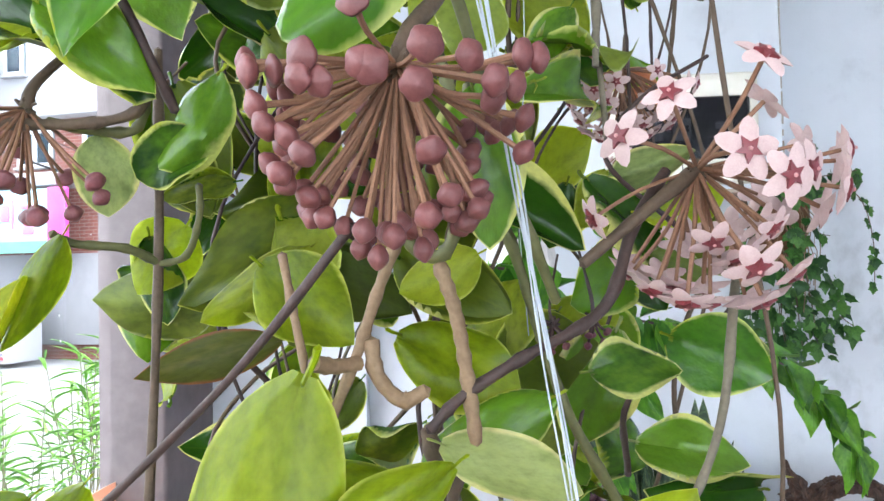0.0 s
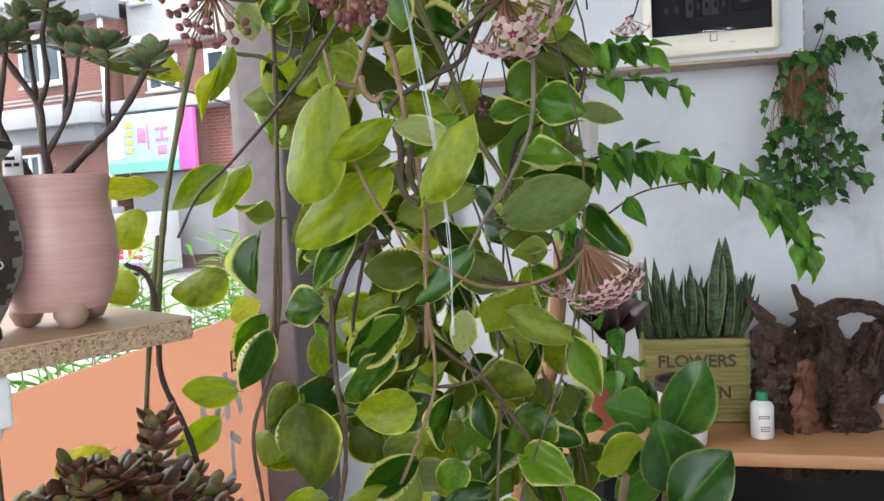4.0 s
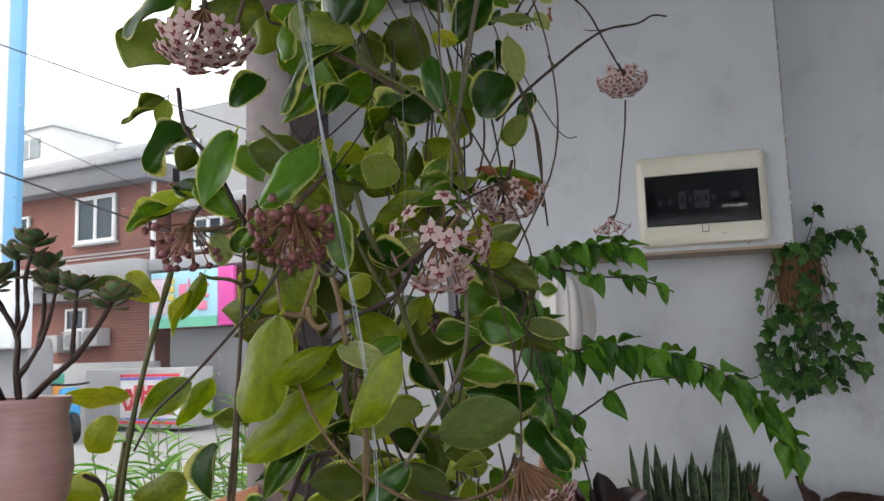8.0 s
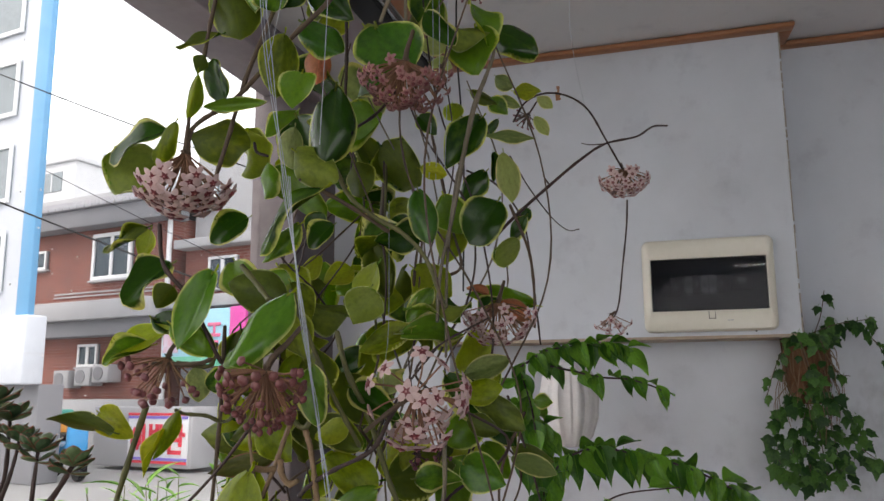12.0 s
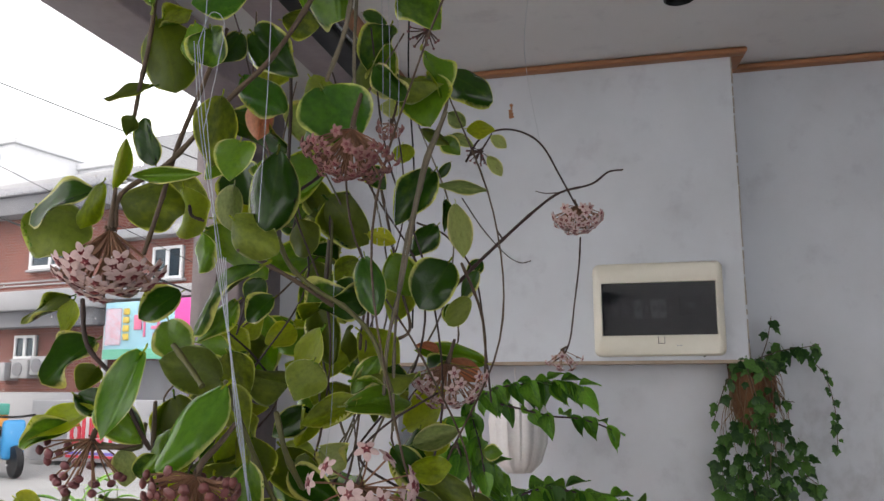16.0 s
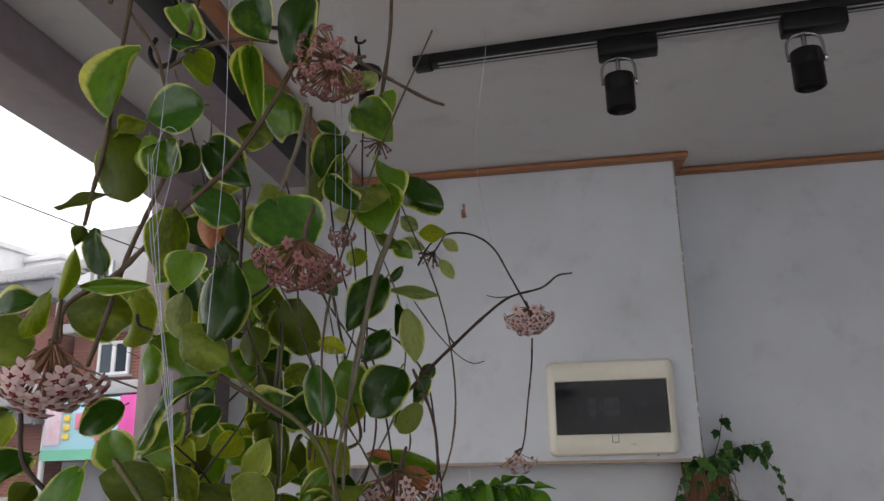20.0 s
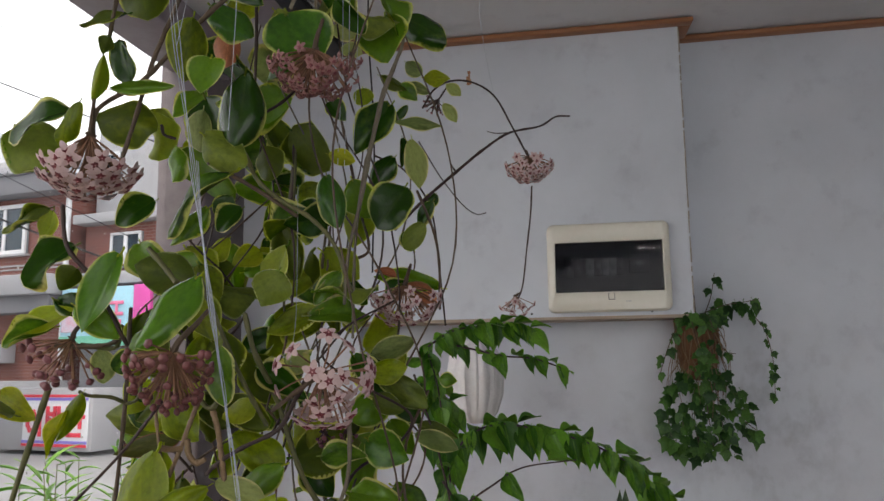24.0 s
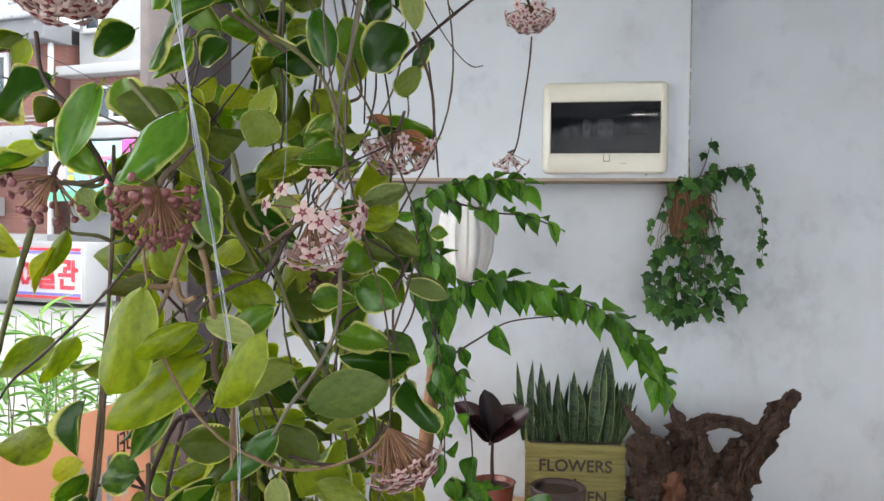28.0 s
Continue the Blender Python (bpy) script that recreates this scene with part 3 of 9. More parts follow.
# white drawn letters and a music note on the film, seen from behind
strokes(win, "lettering", ((0, 1, 0, 0.2), (0, 0.2, 0.4, 0), (0.4, 0, 0.6, 0.3), (0.6, 0.3, 0.6, 1), (1, 1, 1, 0.1), (1, 0.9, 1.4, 0.7), (1.4, 0.7, 1.6, 0.1)),
        (SLANT, 1, 0), (0, 0, 1), (wx(1.42, 0.007), 1.42, 0.76), 0.105, 0.022, M["lettering"], 0.0006)
strokes(win, "lettering", ((0.3, 0.2, 0.3, 1), (0.3, 1, 0.6, 0.8), (0, 0.05, 0.25, 0.12), (0, 0.18, 0.28, 0.2)), (SLANT, 1, 0), (0, 0, 1), (wx(1.50, 0.007), 1.50, 0.60), 0.12, 0.018, M["lettering"], 0.0006)
strokes(win, "lettering", ((0, 0.5, 0.2, 1), (0.2, 1, 0.6, 0.9), (0.6, 0.9, 0.6, 0.2), (0.6, 0.2, 0.1, 0.1)), (SLANT, 1, 0), (0, 0, 1), (wx(1.2, 0.007), 1.2, 0.70), 0.13, 0.02, M["lettering"], 0.0006)
strokes(win, "lettering", ((0, 1, 0, 0), (0.25, 1, 0.6, 1), (0.25, 0.5, 0.6, 0.5), (0.25, 0, 0.6, 0), (0.6, 1, 0.6, 0), (0.9, 1, 0.9, 0.1), (0.9, 0.1, 1.2, 0)),
        (SLANT, 1, 0), (0, 0, 1), (wx(1.56, 0.007), 1.56, 0.87), 0.045, 0.006, M["dark_lettering"], 0.0006)


# ---- things on and by the back wall ----
def wall_y(x, face=1.78):
    return face + SLANT * (0.768 - x)


panel = thing("distribution_board", (0.56, wall_y(0.56), 1.57), "cream plastic fuse box with a smoked window, fixed to the wall", "fuse box")


def on_wall(lo, hi, bevel=0.0):
    """A box hung on the casing: x along the wall, y out from it, z up."""
    bm = boxed((lo[0], -hi[1], lo[2]), (hi[0], -lo[1], hi[2]), bevel)
    for v in bm.verts:
        v.co.y += wall_y(v.co.x) - 0.001
    return bm


bm = bmesh.new()
outer = [(0.404, 1.567), (0.714, 1.567), (0.714, 1.796), (0.404, 1.796)]
inner = [(0.424, 1.617), (0.695, 1.617), (0.695, 1.747), (0.424, 1.747)]


def rim(corners, r, bulge, out, n=6):
    """A rounded frame line with slightly bowed sides."""
    cx, cz = sum(c[0] for c in corners) / 4, sum(c[1] for c in corners) / 4
    hw, hh = (corners[1][0] - corners[0][0]) / 2, (corners[2][1] - corners[1][1]) / 2
    pts = []
    for k, (sx, sz) in enumerate(((1, 1), (-1, 1), (-1, -1), (1, -1))):
        for i in range(n + 1):
            a = math.pi / 2 * (k + i / n)
            x, z = sx * (hw - r) + r * math.cos(a), sz * (hh - r) + r * math.sin(a)
            pts.append((cx + x, cz + z))
    ring = []
    for x, z in pts:
        q = 1 - min(1, abs(x - cx) / hw) ** 2
        zz = z + bulge * q * (1 if z > cz else -1)
        ring.append(bm.verts.new((x, wall_y(x) - out, zz)))
    return ring


rings = [rim(outer, 0.016, 0.004, 0.0), rim(outer, 0.016, 0.004, 0.016), rim([(0.409, 1.572), (0.709, 1.572), (0.709, 1.791), (0.409, 1.791)], 0.014, 0.004, 0.023),
         rim([(0.422, 1.615), (0.697, 1.615), (0.697, 1.749), (0.422, 1.749)], 0.003, 0.0, 0.026), rim(inner, 0.002, 0.0, 0.024), rim(inner, 0.002, 0.0, 0.008)]
for a, b in zip(rings, rings[1:]):
    for i in range(len(a)):
        bm.faces.new((a[i], a[(i + 1) % len(a)], b[(i + 1) % len(b)], b[i]))
part("frame", bm, M["cream"], panel)
part("backplate", on_wall((0.42, 0.001, 1.611), (0.702, 0.006, 1.757)), M["breaker"], panel)
part("window", on_wall((0.4245, 0.0205, 1.6175), (0.6945, 0.0225, 1.7465)), M["smoked"], panel, "smoked plastic window")
for i, (x, w, z0, z1, k) in enumerate(((0.448, 0.022, 1.655, 1.71, 0), (0.472, 0.022, 1.655, 1.71, 0), (0.505, 0.017, 1.66, 1.705, 1), (0.524, 0.017, 1.66, 1.705, 0), (0.543, 0.017, 1.66, 1.705, 1),
                                       (0.562, 0.017, 1.66, 1.705, 1), (0.581, 0.017, 1.66, 1.705, 0), (0.612, 0.05, 1.665, 1.712, 0))):
    br = part("breaker", on_wall((x, 0.006, z0), (x + w, 0.014, z1), 0.001), M["breaker_grey" if k else "breaker"], panel)
    part("switch", on_wall((x + w * 0.3, 0.014, z0 + 0.016), (x + w * 0.7, 0.0175, z0 + 0.03), 0.0008), M["breaker_grey" if not k else "breaker"], br)
part("catch", on_wall((0.555, 0.024, 1.597), (0.571, 0.0275, 1.6135), 0.0015), M["cream"], panel)
bm = on_wall((0.555, 0.0255, 1.5965), (0.5562, 0.028, 1.613))
box(bm, (0.5698, wall_y(0.57) - 0.029, 1.5965), (0.571, wall_y(0.57) - 0.0265, 1.613))
box(bm, (0.555, wall_y(0.56) - 0.029, 1.596), (0.571, wall_y(0.56) - 0.0265, 1.5972))
part("catch_gap", bm, M["black"], panel)
bm = bmesh.new()
bars(bm, 0.598, 0.612, wall_y(0.6) - 0.0285, 1.590, 1, random.Random(3))
part("marking", bm, M["breaker_grey"], panel, smooth=False)

# nails, screws and a rusty stain on the casing
for x, z in ((0.36, 1.566), (0.665, 1.566)):
    screw = thing("screw", (x, wall_y(x), z), "small dark screw in the casing's edge", "screw", "screws in the casing")
    part("head", lathe(bmesh.new(), ((0.003, 0), (0.003, 0.0012), (0.001, 0.002)), (x, wall_y(x) - 0.0005, z), 8, m=Matrix.Rotation(radians(90), 4, "X")), M["black"], screw)
bm = bmesh.new()
rnd = random.Random(8)
for i in range(5):
    box(bm, (0.197 + rnd.uniform(0, 0.006), wall_y(0.2) - 0.0012, 2.205 + i * 0.008), (0.208 + rnd.uniform(0, 0.006), wall_y(0.2) + 0.001, 2.214 + i * 0.008), 0.002)
solo("rust_stain", bm, grainy("rust_mark", (0.28, 0.11, 0.05), (0.45, 0.25, 0.14), 60, 0.9), "small rusty mark on the wall", "stain", kind="structure")

# ---- ceiling track lights ----
rail = thing("track_light_rail", (0.6, 1.16, CEIL), "black lighting track fixed to the ceiling", "track")
A, B = Vector((0.150, 1.186, CEIL)), Vector((1.46, 0.988, CEIL))
along = (B - A).normalized()
ACROSS = Vector((-along.y, along.x, 0))
TRACK = Matrix((along, ACROSS, Vector((0, 0, 1)))).transposed().to_4x4()
TRACK.translation = A
part("track", boxed((0.035, -0.017, -0.02), (1.36, 0.017, -0.0005), 0.002, TRACK), M["black"], rail)
part("end_cap", boxed((0.0, -0.018, -0.024), (0.036, 0.018, -0.0005), 0.003, TRACK), M["black"], rail)
for w in (-0.0085, 0.0055):
    part("groove", boxed((0.05, w, -0.0215), (1.35, w + 0.003, -0.0195), 0.0, TRACK), M["breaker_grey"], rail)


def spotlight(s, swing):
    at = TRACK @ Vector((s, 0, 0))
    ob = thing("track_spotlight", at, "black cylindrical spotlight hanging from the track, switched off", "spotlight", "spotlights on the track")
    part("adapter", boxed((s - 0.055, -0.018, -0.056), (s + 0.055, 0.018, -0.021), 0.004, TRACK), M["black"], ob)
    top, mid = TRACK @ Vector((s - 0.02, 0, -0.05)), TRACK @ Vector((s - 0.02, 0, -0.097))
    part("pivot", lathe(bmesh.new(), ((0.0045, 0), (0.0045, 0.034)), mid + Vector((0, 0, 0.004)), 12), M["chrome"], ob)
    part("yoke", tube(bmesh.new(), [mid + along * x + Vector((0, 0, z)) for x, z in ((-0.03, -0.012), (-0.030, 0.018), (-0.022, 0.034), (0, 0.04), (0.022, 0.034), (0.030, 0.018), (0.03, -0.012))], 0.0028, None, 6, 5), M["chrome"], ob, "steel bracket")
    turn = Matrix.Rotation(radians(swing), 4, along)
    head = part("head", lathe(bmesh.new(), ((0.012, 0.0), (0.0265, -0.003), (0.027, -0.006), (0.027, -0.032), (0.0262, -0.034), (0.027, -0.036), (0.027, -0.07), (0.024, -0.072), (0.022, -0.064), (0.004, -0.06)),
                               mid + Vector((0, 0, 0.006)), 28, m=turn), M["black"], ob)
    part("knob", lathe(bmesh.new(), ((0.0065, -0.034), (0.0065, -0.029), (0.003, -0.028)), mid + Vector((0, 0, -0.012)), 10, m=TRACK.to_3x3().to_4x4() @ Matrix.Rotation(radians(-90), 4, "Y")), M["chrome"], head)


spotlight(0.417, 3)
spotlight(0.743, 0)

# two small ceiling lamps behind the camera, mirrored in the fuse box
glow = bpy.data.materials.new("lit_lamp_cover")
glow.use_nodes = True
glow.node_tree.nodes["Principled BSDF"].inputs["Emission Color"].default_value = (1, 0.97, 0.92, 1)
glow.node_tree.nodes["Principled BSDF"].inputs["Emission Strength"].default_value = 70
for x, y, w in ((0.59, -2.33, 0.11), (0.80, -1.2, 0.06)):
    lamp = thing("ceiling_lamp", (x, y, CEIL), "small white ceiling lamp, switched on", "lamp", "ceiling lamps")
    part("housing", boxed((x - w - 0.03, y - 0.05, CEIL - 0.03), (x + w + 0.03, y + 0.05, CEIL - 0.001), 0.006), M["white_plastic"], lamp)
    part("cover", boxed((x - w, y - 0.028, CEIL - 0.036), (x + w, y + 0.028, CEIL - 0.029), 0.002), glow, lamp, "glowing cover")

# hook in the ceiling with a knotted black cord and a hanging black lamp
hang = thing("hanging_lamp", (0.07, 1.09, CEIL), "small black lamp hanging on a knotted cord from a ceiling hook", "lamp")
part("hook", tube(bmesh.new(), ((0.05, 1.085, CEIL), (0.052, 1.085, CEIL - 0.012), (0.063, 1.082, CEIL - 0.016), (0.07, 1.08, CEIL - 0.012)), 0.003, 0.0025, 6), M["black"], hang)
for dx in (-0.008, 0.008):
    part("cord", tube(bmesh.new(), ((0.056, 1.085, CEIL - 0.016), (0.058 + dx * 0.4, 1.085, CEIL - 0.05), (0.07 + dx * 1.6, 1.085, CEIL - 0.09)), 0.0016, None, 6), M["black"], hang)
part("disc", lathe(bmesh.new(), ((0.004, 0.0), (0.027, -0.004), (0.03, -0.012), (0.026, -0.022), (0.012, -0.026)), (0.072, 1.085, CEIL - 0.068), 24), M["black"], hang)
part("body", lathe(bmesh.new(), ((0.014, 0.0), (0.015, -0.05), (0.008, -0.055)), (0.072, 1.085, CEIL - 0.094), 16), M["black"], hang)
part("wire", tube(bmesh.new(), ((0.068, 1.085, 2.22), (0.066, 1.08, 2.05), (0.075, 1.09, 1.85), (0.07, 1.1, 1.6)), 0.0016, None, 6), M["black"], hang)

bayhook = thing("ceiling_hook", (-0.12, 0.75, CEIL), "black hook and cord hanging from the ceiling", "hook")
part("cord", tube(bmesh.new(), ((-0.11, 0.66, CEIL), (-0.105, 0.66, 2.25), (-0.105, 0.66, 2.08)), 0.0022, None, 6), M["black"], bayhook)
part("hook", tube(bmesh.new(), ((-0.105, 0.66, 2.08), (-0.108, 0.655, 2.055), (-0.125, 0.65, 2.05), (-0.135, 0.65, 2.07), (-0.128, 0.65, 2.09)), 0.004, 0.003, 8), M["black"], bayhook)

# ---- hanging ivy on the wall ----


def outline_leaf(name, mats, outline, dome=0.1, stalk=0.25):
    """A thin leaf from half an outline of (x, y), mirrored, with a raised midrib."""
    bm = bmesh.new()
    uv = bm.loops.layers.uv.new("UVMap")
    ring = [*outline, *[(-x, y) for x, y in reversed(outline[1:-1])]]
    rnd = random.Random(len(outline))
    top = [bm.verts.new((x, y, -dome * (x * x + (y - 0.4) ** 2) + rnd.uniform(-0.015, 0.015))) for x, y in ring]
    mids = [bm.verts.new((x * 0.45, 0.4 + (y - 0.4) * 0.45, 0.02)) for x, y in ring]
    c, d = bm.verts.new((0, 0.4, 0.0)), bm.verts.new((0, 0.4, -0.03))
    n = len(ring)
    for i in range(n):
        j = (i + 1) % n
        for vs, us, mat in (((top[i], top[j], mids[j], mids[i]), (1, 1, 0.4, 0.4), 0), ((mids[i], mids[j], c), (0.4, 0.4, 0.0), 0), ((top[j], top[i], d), (1, 1, 0), 1)):
            f = bm.faces.new(vs)
            f.material_index = mat
            for lp, q in zip(f.loops, us):
                lp[uv].uv = (q, 0.5)
    if stalk:
        tube(bm, ((0, -stalk, -0.06), (0, -stalk * 0.4, -0.05), (0, 0.1, -0.02)), 0.02, 0.014, 5, 3, mat=1)
    bmesh.ops.recalc_face_normals(bm, faces=bm.faces)
    return mesh_of(name, bm, *mats)


IVY = [outline_leaf("leaf", (M["ivy"], M["ivy"]), ((0, 0.08), (0.20, -0.02), (0.30, 0.10), (0.42, 0.12), (0.34, 0.30), (0.46, 0.52), (0.24, 0.56), (0.16, 0.66), (0.09, 0.85), (0, 1.0)), 0.2),
       outline_leaf("leaf", (M["ivy"], M["ivy"]), ((0, 0.06), (0.18, 0.0), (0.34, 0.16), (0.40, 0.34), (0.5, 0.46), (0.28, 0.55), (0.14, 0.78), (0, 1.0)), 0.35),
       outline_leaf("leaf", (M["ivy"], M["ivy"]), ((0, 0.05), (0.24, 0.03), (0.38, 0.22), (0.32, 0.42), (0.36, 0.60), (0.2, 0.68), (0.08, 0.86), (0, 1.0)), -0.15)]
ivy = thing("hanging_ivy", (0.785, 1.85, 1.39), "trailing dark green ivy in a coir basket hung on the wall", "plant")
part("basket", lathe(bmesh.new(), ((0.028, -0.16), (0.045, -0.13), (0.052, -0.06), (0.055, 0.0), (0.05, 0.005), (0.045, -0.01)), (0.785, 1.845, 1.55), 28, wave=lambda a: 1 + 0.05 * math.sin(9 * a)),
     grainy("coir_fibre", (0.07, 0.028, 0.012), (0.24, 0.115, 0.05), 60, 0.95, relief=0.8, dist=0.004, stretch=(3, 3, 0.6)), ivy, "brown coir basket")
rnd = random.Random(21)
for i in range(70):
    a, h = rnd.uniform(0, 6.28), rnd.uniform(1.40, 1.55)
    r = 0.054
    p = Vector((0.785 + r * math.cos(a), 1.845 + r * math.sin(a), h))
    q = p + Vector((rnd.uniform(-0.03, 0.03), rnd.uniform(-0.02, 0.02), -rnd.uniform(0.05, 0.12)))
    part("fibre", tube(bmesh.new(), (p, (p + q) / 2 + Vector((0.01 * math.cos(a), 0.012 * math.sin(a), 0.0)), q), 0.0012, 0.0007, 4, 3), M["stem_tan"], ivy)
part("hanger", tube(bmesh.new(), ((0.785, 1.845, 1.55), (0.785, 1.86, 1.62), (0.785, 1.895, 1.64)), 0.0015, None, 6), M["black"], ivy)


def ivy_strand(points, leaves, size, seed, spread=0.02):
    r = random.Random(seed)
    line = glide(points, 8)
    part("stem", tube(bmesh.new(), points, 0.0014, 0.0009, 5, 5), M["stem"], ivy)
    leaves = int(leaves * 1.2)
    for i in range(leaves):
        p = line[min(len(line) - 1, int((i + r.random() * 0.6) / leaves * len(line)))]
        off = Vector((r.uniform(-1, 1), r.uniform(-1, 0.6), r.uniform(-0.8, 0.6))) * spread
        base = p + off * 0.5
        d = Vector((off.x * 18, r.uniform(-0.5, 0.1), -0.9 + r.uniform(-0.3, 0.7))).normalized()
        s = size * r.uniform(0.5, 1.15)
        child("leaf", IVY[r.randrange(3)], ivy, leaf_pose(base, base + d * s, Vector((r.uniform(-0.8, 0.7), -1, r.uniform(-0.2, 1.0))), r.uniform(0.8, 1.15)))


ivy_strand(((0.765, 1.83, 1.55), (0.72, 1.81, 1.585), (0.69, 1.80, 1.625)), 7, 0.036, 1)
ivy_strand(((0.80, 1.83, 1.548), (0.817, 1.81, 1.60), (0.828, 1.80, 1.66)), 6, 0.034, 2, 0.024)
ivy_strand(((0.799, 1.83, 1.56), (0.848, 1.80, 1.578), (0.90, 1.79, 1.585), (0.931, 1.79, 1.592)), 6, 0.05, 3)
ivy_strand(((0.89, 1.80, 1.575), (0.939, 1.80, 1.521), (0.958, 1.80, 1.436), (0.957, 1.80, 1.345)), 20, 0.023, 4, 0.014)
ivy_strand(((0.747, 1.80, 1.42), (0.70, 1.79, 1.361), (0.693, 1.79, 1.27), (0.715, 1.79, 1.225)), 22, 0.040, 5, 0.026)
ivy_strand(((0.775, 1.79, 1.42), (0.748, 1.78, 1.318), (0.772, 1.79, 1.215)), 26, 0.036, 6, 0.03)
ivy_strand(((0.803, 1.79, 1.42), (0.819, 1.78, 1.291), (0.832, 1.79, 1.215)), 28, 0.036, 7, 0.03)
ivy_strand(((0.824, 1.80, 1.41), (0.874, 1.79, 1.335), (0.869, 1.80, 1.27)), 20, 0.034, 8, 0.024)
ivy_strand(((0.84, 1.80, 1.32), (0.889, 1.79, 1.278), (0.911, 1.79, 1.262)), 4, 0.034, 9, 0.008)
ivy_strand(((0.737, 1.82, 1.54), (0.703, 1.80, 1.476), (0.676, 1.80, 1.40)), 9, 0.03, 10, 0.02)
ivy_strand(((0.821, 1.82, 1.51), (0.843, 1.80, 1.463), (0.868, 1.80, 1.455)), 4, 0.028, 11, 0.012)
ivy_strand(((0.75, 1.80, 1.56), (0.79, 1.78, 1.545), (0.83, 1.80, 1.555)), 30, 0.036, 12, 0.03)
ivy_strand(((0.77, 1.79, 1.47), (0.79, 1.78, 1.44), (0.80, 1.78, 1.40)), 9, 0.032, 13, 0.045)
ivy_strand(((0.755, 1.77, 1.55), (0.765, 1.765, 1.50), (0.78, 1.765, 1.44)), 5, 0.034, 14, 0.03)
ivy_strand(((0.80, 1.77, 1.55), (0.81, 1.765, 1.50), (0.80, 1.765, 1.45)), 4, 0.034, 15, 0.03)
ivy_strand(((0.785, 1.79, 1.38), (0.79, 1.785, 1.29), (0.80, 1.79, 1.21)), 18, 0.034, 16, 0.03)
ivy_strand(((0.76, 1.79, 1.36), (0.755, 1.785, 1.28), (0.765, 1.79, 1.22)), 12, 0.034, 17, 0.03)
ivy_strand(((0.721, 1.785, 1.332), (0.725, 1.78, 1.272), (0.723, 1.785, 1.222)), 14, 0.034, 18, 0.026)
child("leaf", IVY[0], ivy, leaf_pose((0.722, 1.79, 1.225), (0.724, 1.785, 1.178), (-0.1, -1, 0.2), 1.2))
child("leaf", IVY[0], ivy, leaf_pose((0.905, 1.79, 1.262), (0.90, 1.785, 1.215), (0.1, -1, 0.2), 1.0))

# ---- bright green climbing plant beside the hoya ----
VINE = [leaf_mesh("leaf", (M["vine"], M["vine"]), 0.30, 0.7, 1.6, 0.25, 0.3, 0.04, rows=10, cols=4, thick=0.01, stalk=0.03, seed=31), leaf_mesh("leaf", (M["vine"], M["vine"]), 0.33, 0.65, 1.5, -0.2, 0.35, 0.05, rows=10, cols=4, thick=0.01, stalk=0.03, seed=32),
        leaf_mesh("leaf", (M["vine"], M["vine"]), 0.32, 0.7, 1.55, 0.4, 0.1, 0.04, rows=10, cols=4, thick=0.01, stalk=0.03, seed=33, twist=0.4)]
climber = thing("climbing_plant", (0.13, 1.2, 0.0), "bright green arching climber with drooping pointed leaves on a brown trunk", "plant")
part("trunk", tube(bmesh.new(), ((0.06, 1.2, 0.02), (0.085, 1.2, 0.5), (0.105, 1.2, 0.80), (0.156, 1.2, 0.934), (0.176, 1.2, 1.04), (0.19, 1.2, 1.22), (0.18, 1.2, 1.36)), 0.019, 0.012, 12, 6, 0.06),
     grainy("orange_brown_bark", (0.19, 0.09, 0.045), (0.34, 0.18, 0.10), 30, 0.8, relief=0.5, dist=0.003, stretch=(1, 1, 0.25)), climber)


def climber_branch(points, leaves, size, seed, fan=0.6, thick=0.0022):
    r = random.Random(seed)
    line = glide(points, 10)
    part("branch", tube(bmesh.new(), points, thick, thick * 0.5, 6, 6, 0.05), M["stem_dark"], climber)
    for i in range(leaves):
        k = (i + 0.5) / leaves
        p = line[min(len(line) - 1, int(k * len(line)))]
        run = (line[min(len(line) - 1, int(k * len(line)) + 2)] - line[max(0, int(k * len(line)) - 2)]).normalized()
        s = size * r.uniform(0.75, 1.25)
        if i % 3 == 2:
            # the rank behind lies over the stem and shows its upper face edge on
            d = Vector((run.x * 0.7 + r.uniform(-0.3, 0.3), r.uniform(-0.1, 0.9), r.uniform(-0.25, 0.35)))
            up = Vector((r.uniform(-0.3, 0.3), -0.55, 1.0))
        else:
            d = Vector((run.x * 0.25 + r.uniform(-0.28, 0.28), -r.uniform(0.05, fan) * 0.4, -1 + r.uniform(-0.1, 0.45)))
            up = Vector((r.uniform(-0.7, 0.5), -1.0, r.uniform(0.15, 0.9)))
        child("leaf", VINE[r.randrange(3)], climber, leaf_pose(p + Vector((0, 0, 0.006)), p + d.normalized() * s, up, r.uniform(0.48, 0.64)))



climber_branch(((0.191, 1.190, 1.258), (0.233, 1.190, 1.308), (0.285, 1.190, 1.327), (0.346, 1.190, 1.320), (0.418, 1.190, 1.303), (0.478, 1.190, 1.279), (0.528, 1.190, 1.249), (0.558, 1.190, 1.210), (0.588, 1.190, 1.174), (0.607, 1.190, 1.138)), 50, 0.056, 41, 1.0)
climber_branch(((0.154, 1.18, 1.466), (0.205, 1.18, 1.497), (0.267, 1.18, 1.505), (0.318, 1.18, 1.505), (0.355, 1.18, 1.495)), 28, 0.042, 42, 1.0)
climber_branch(((0.19, 1.18, 1.475), (0.247, 1.18, 1.462), (0.298, 1.18, 1.45), (0.35, 1.18, 1.445), (0.395, 1.18, 1.43), (0.412, 1.18, 1.418)), 12, 0.038, 43)
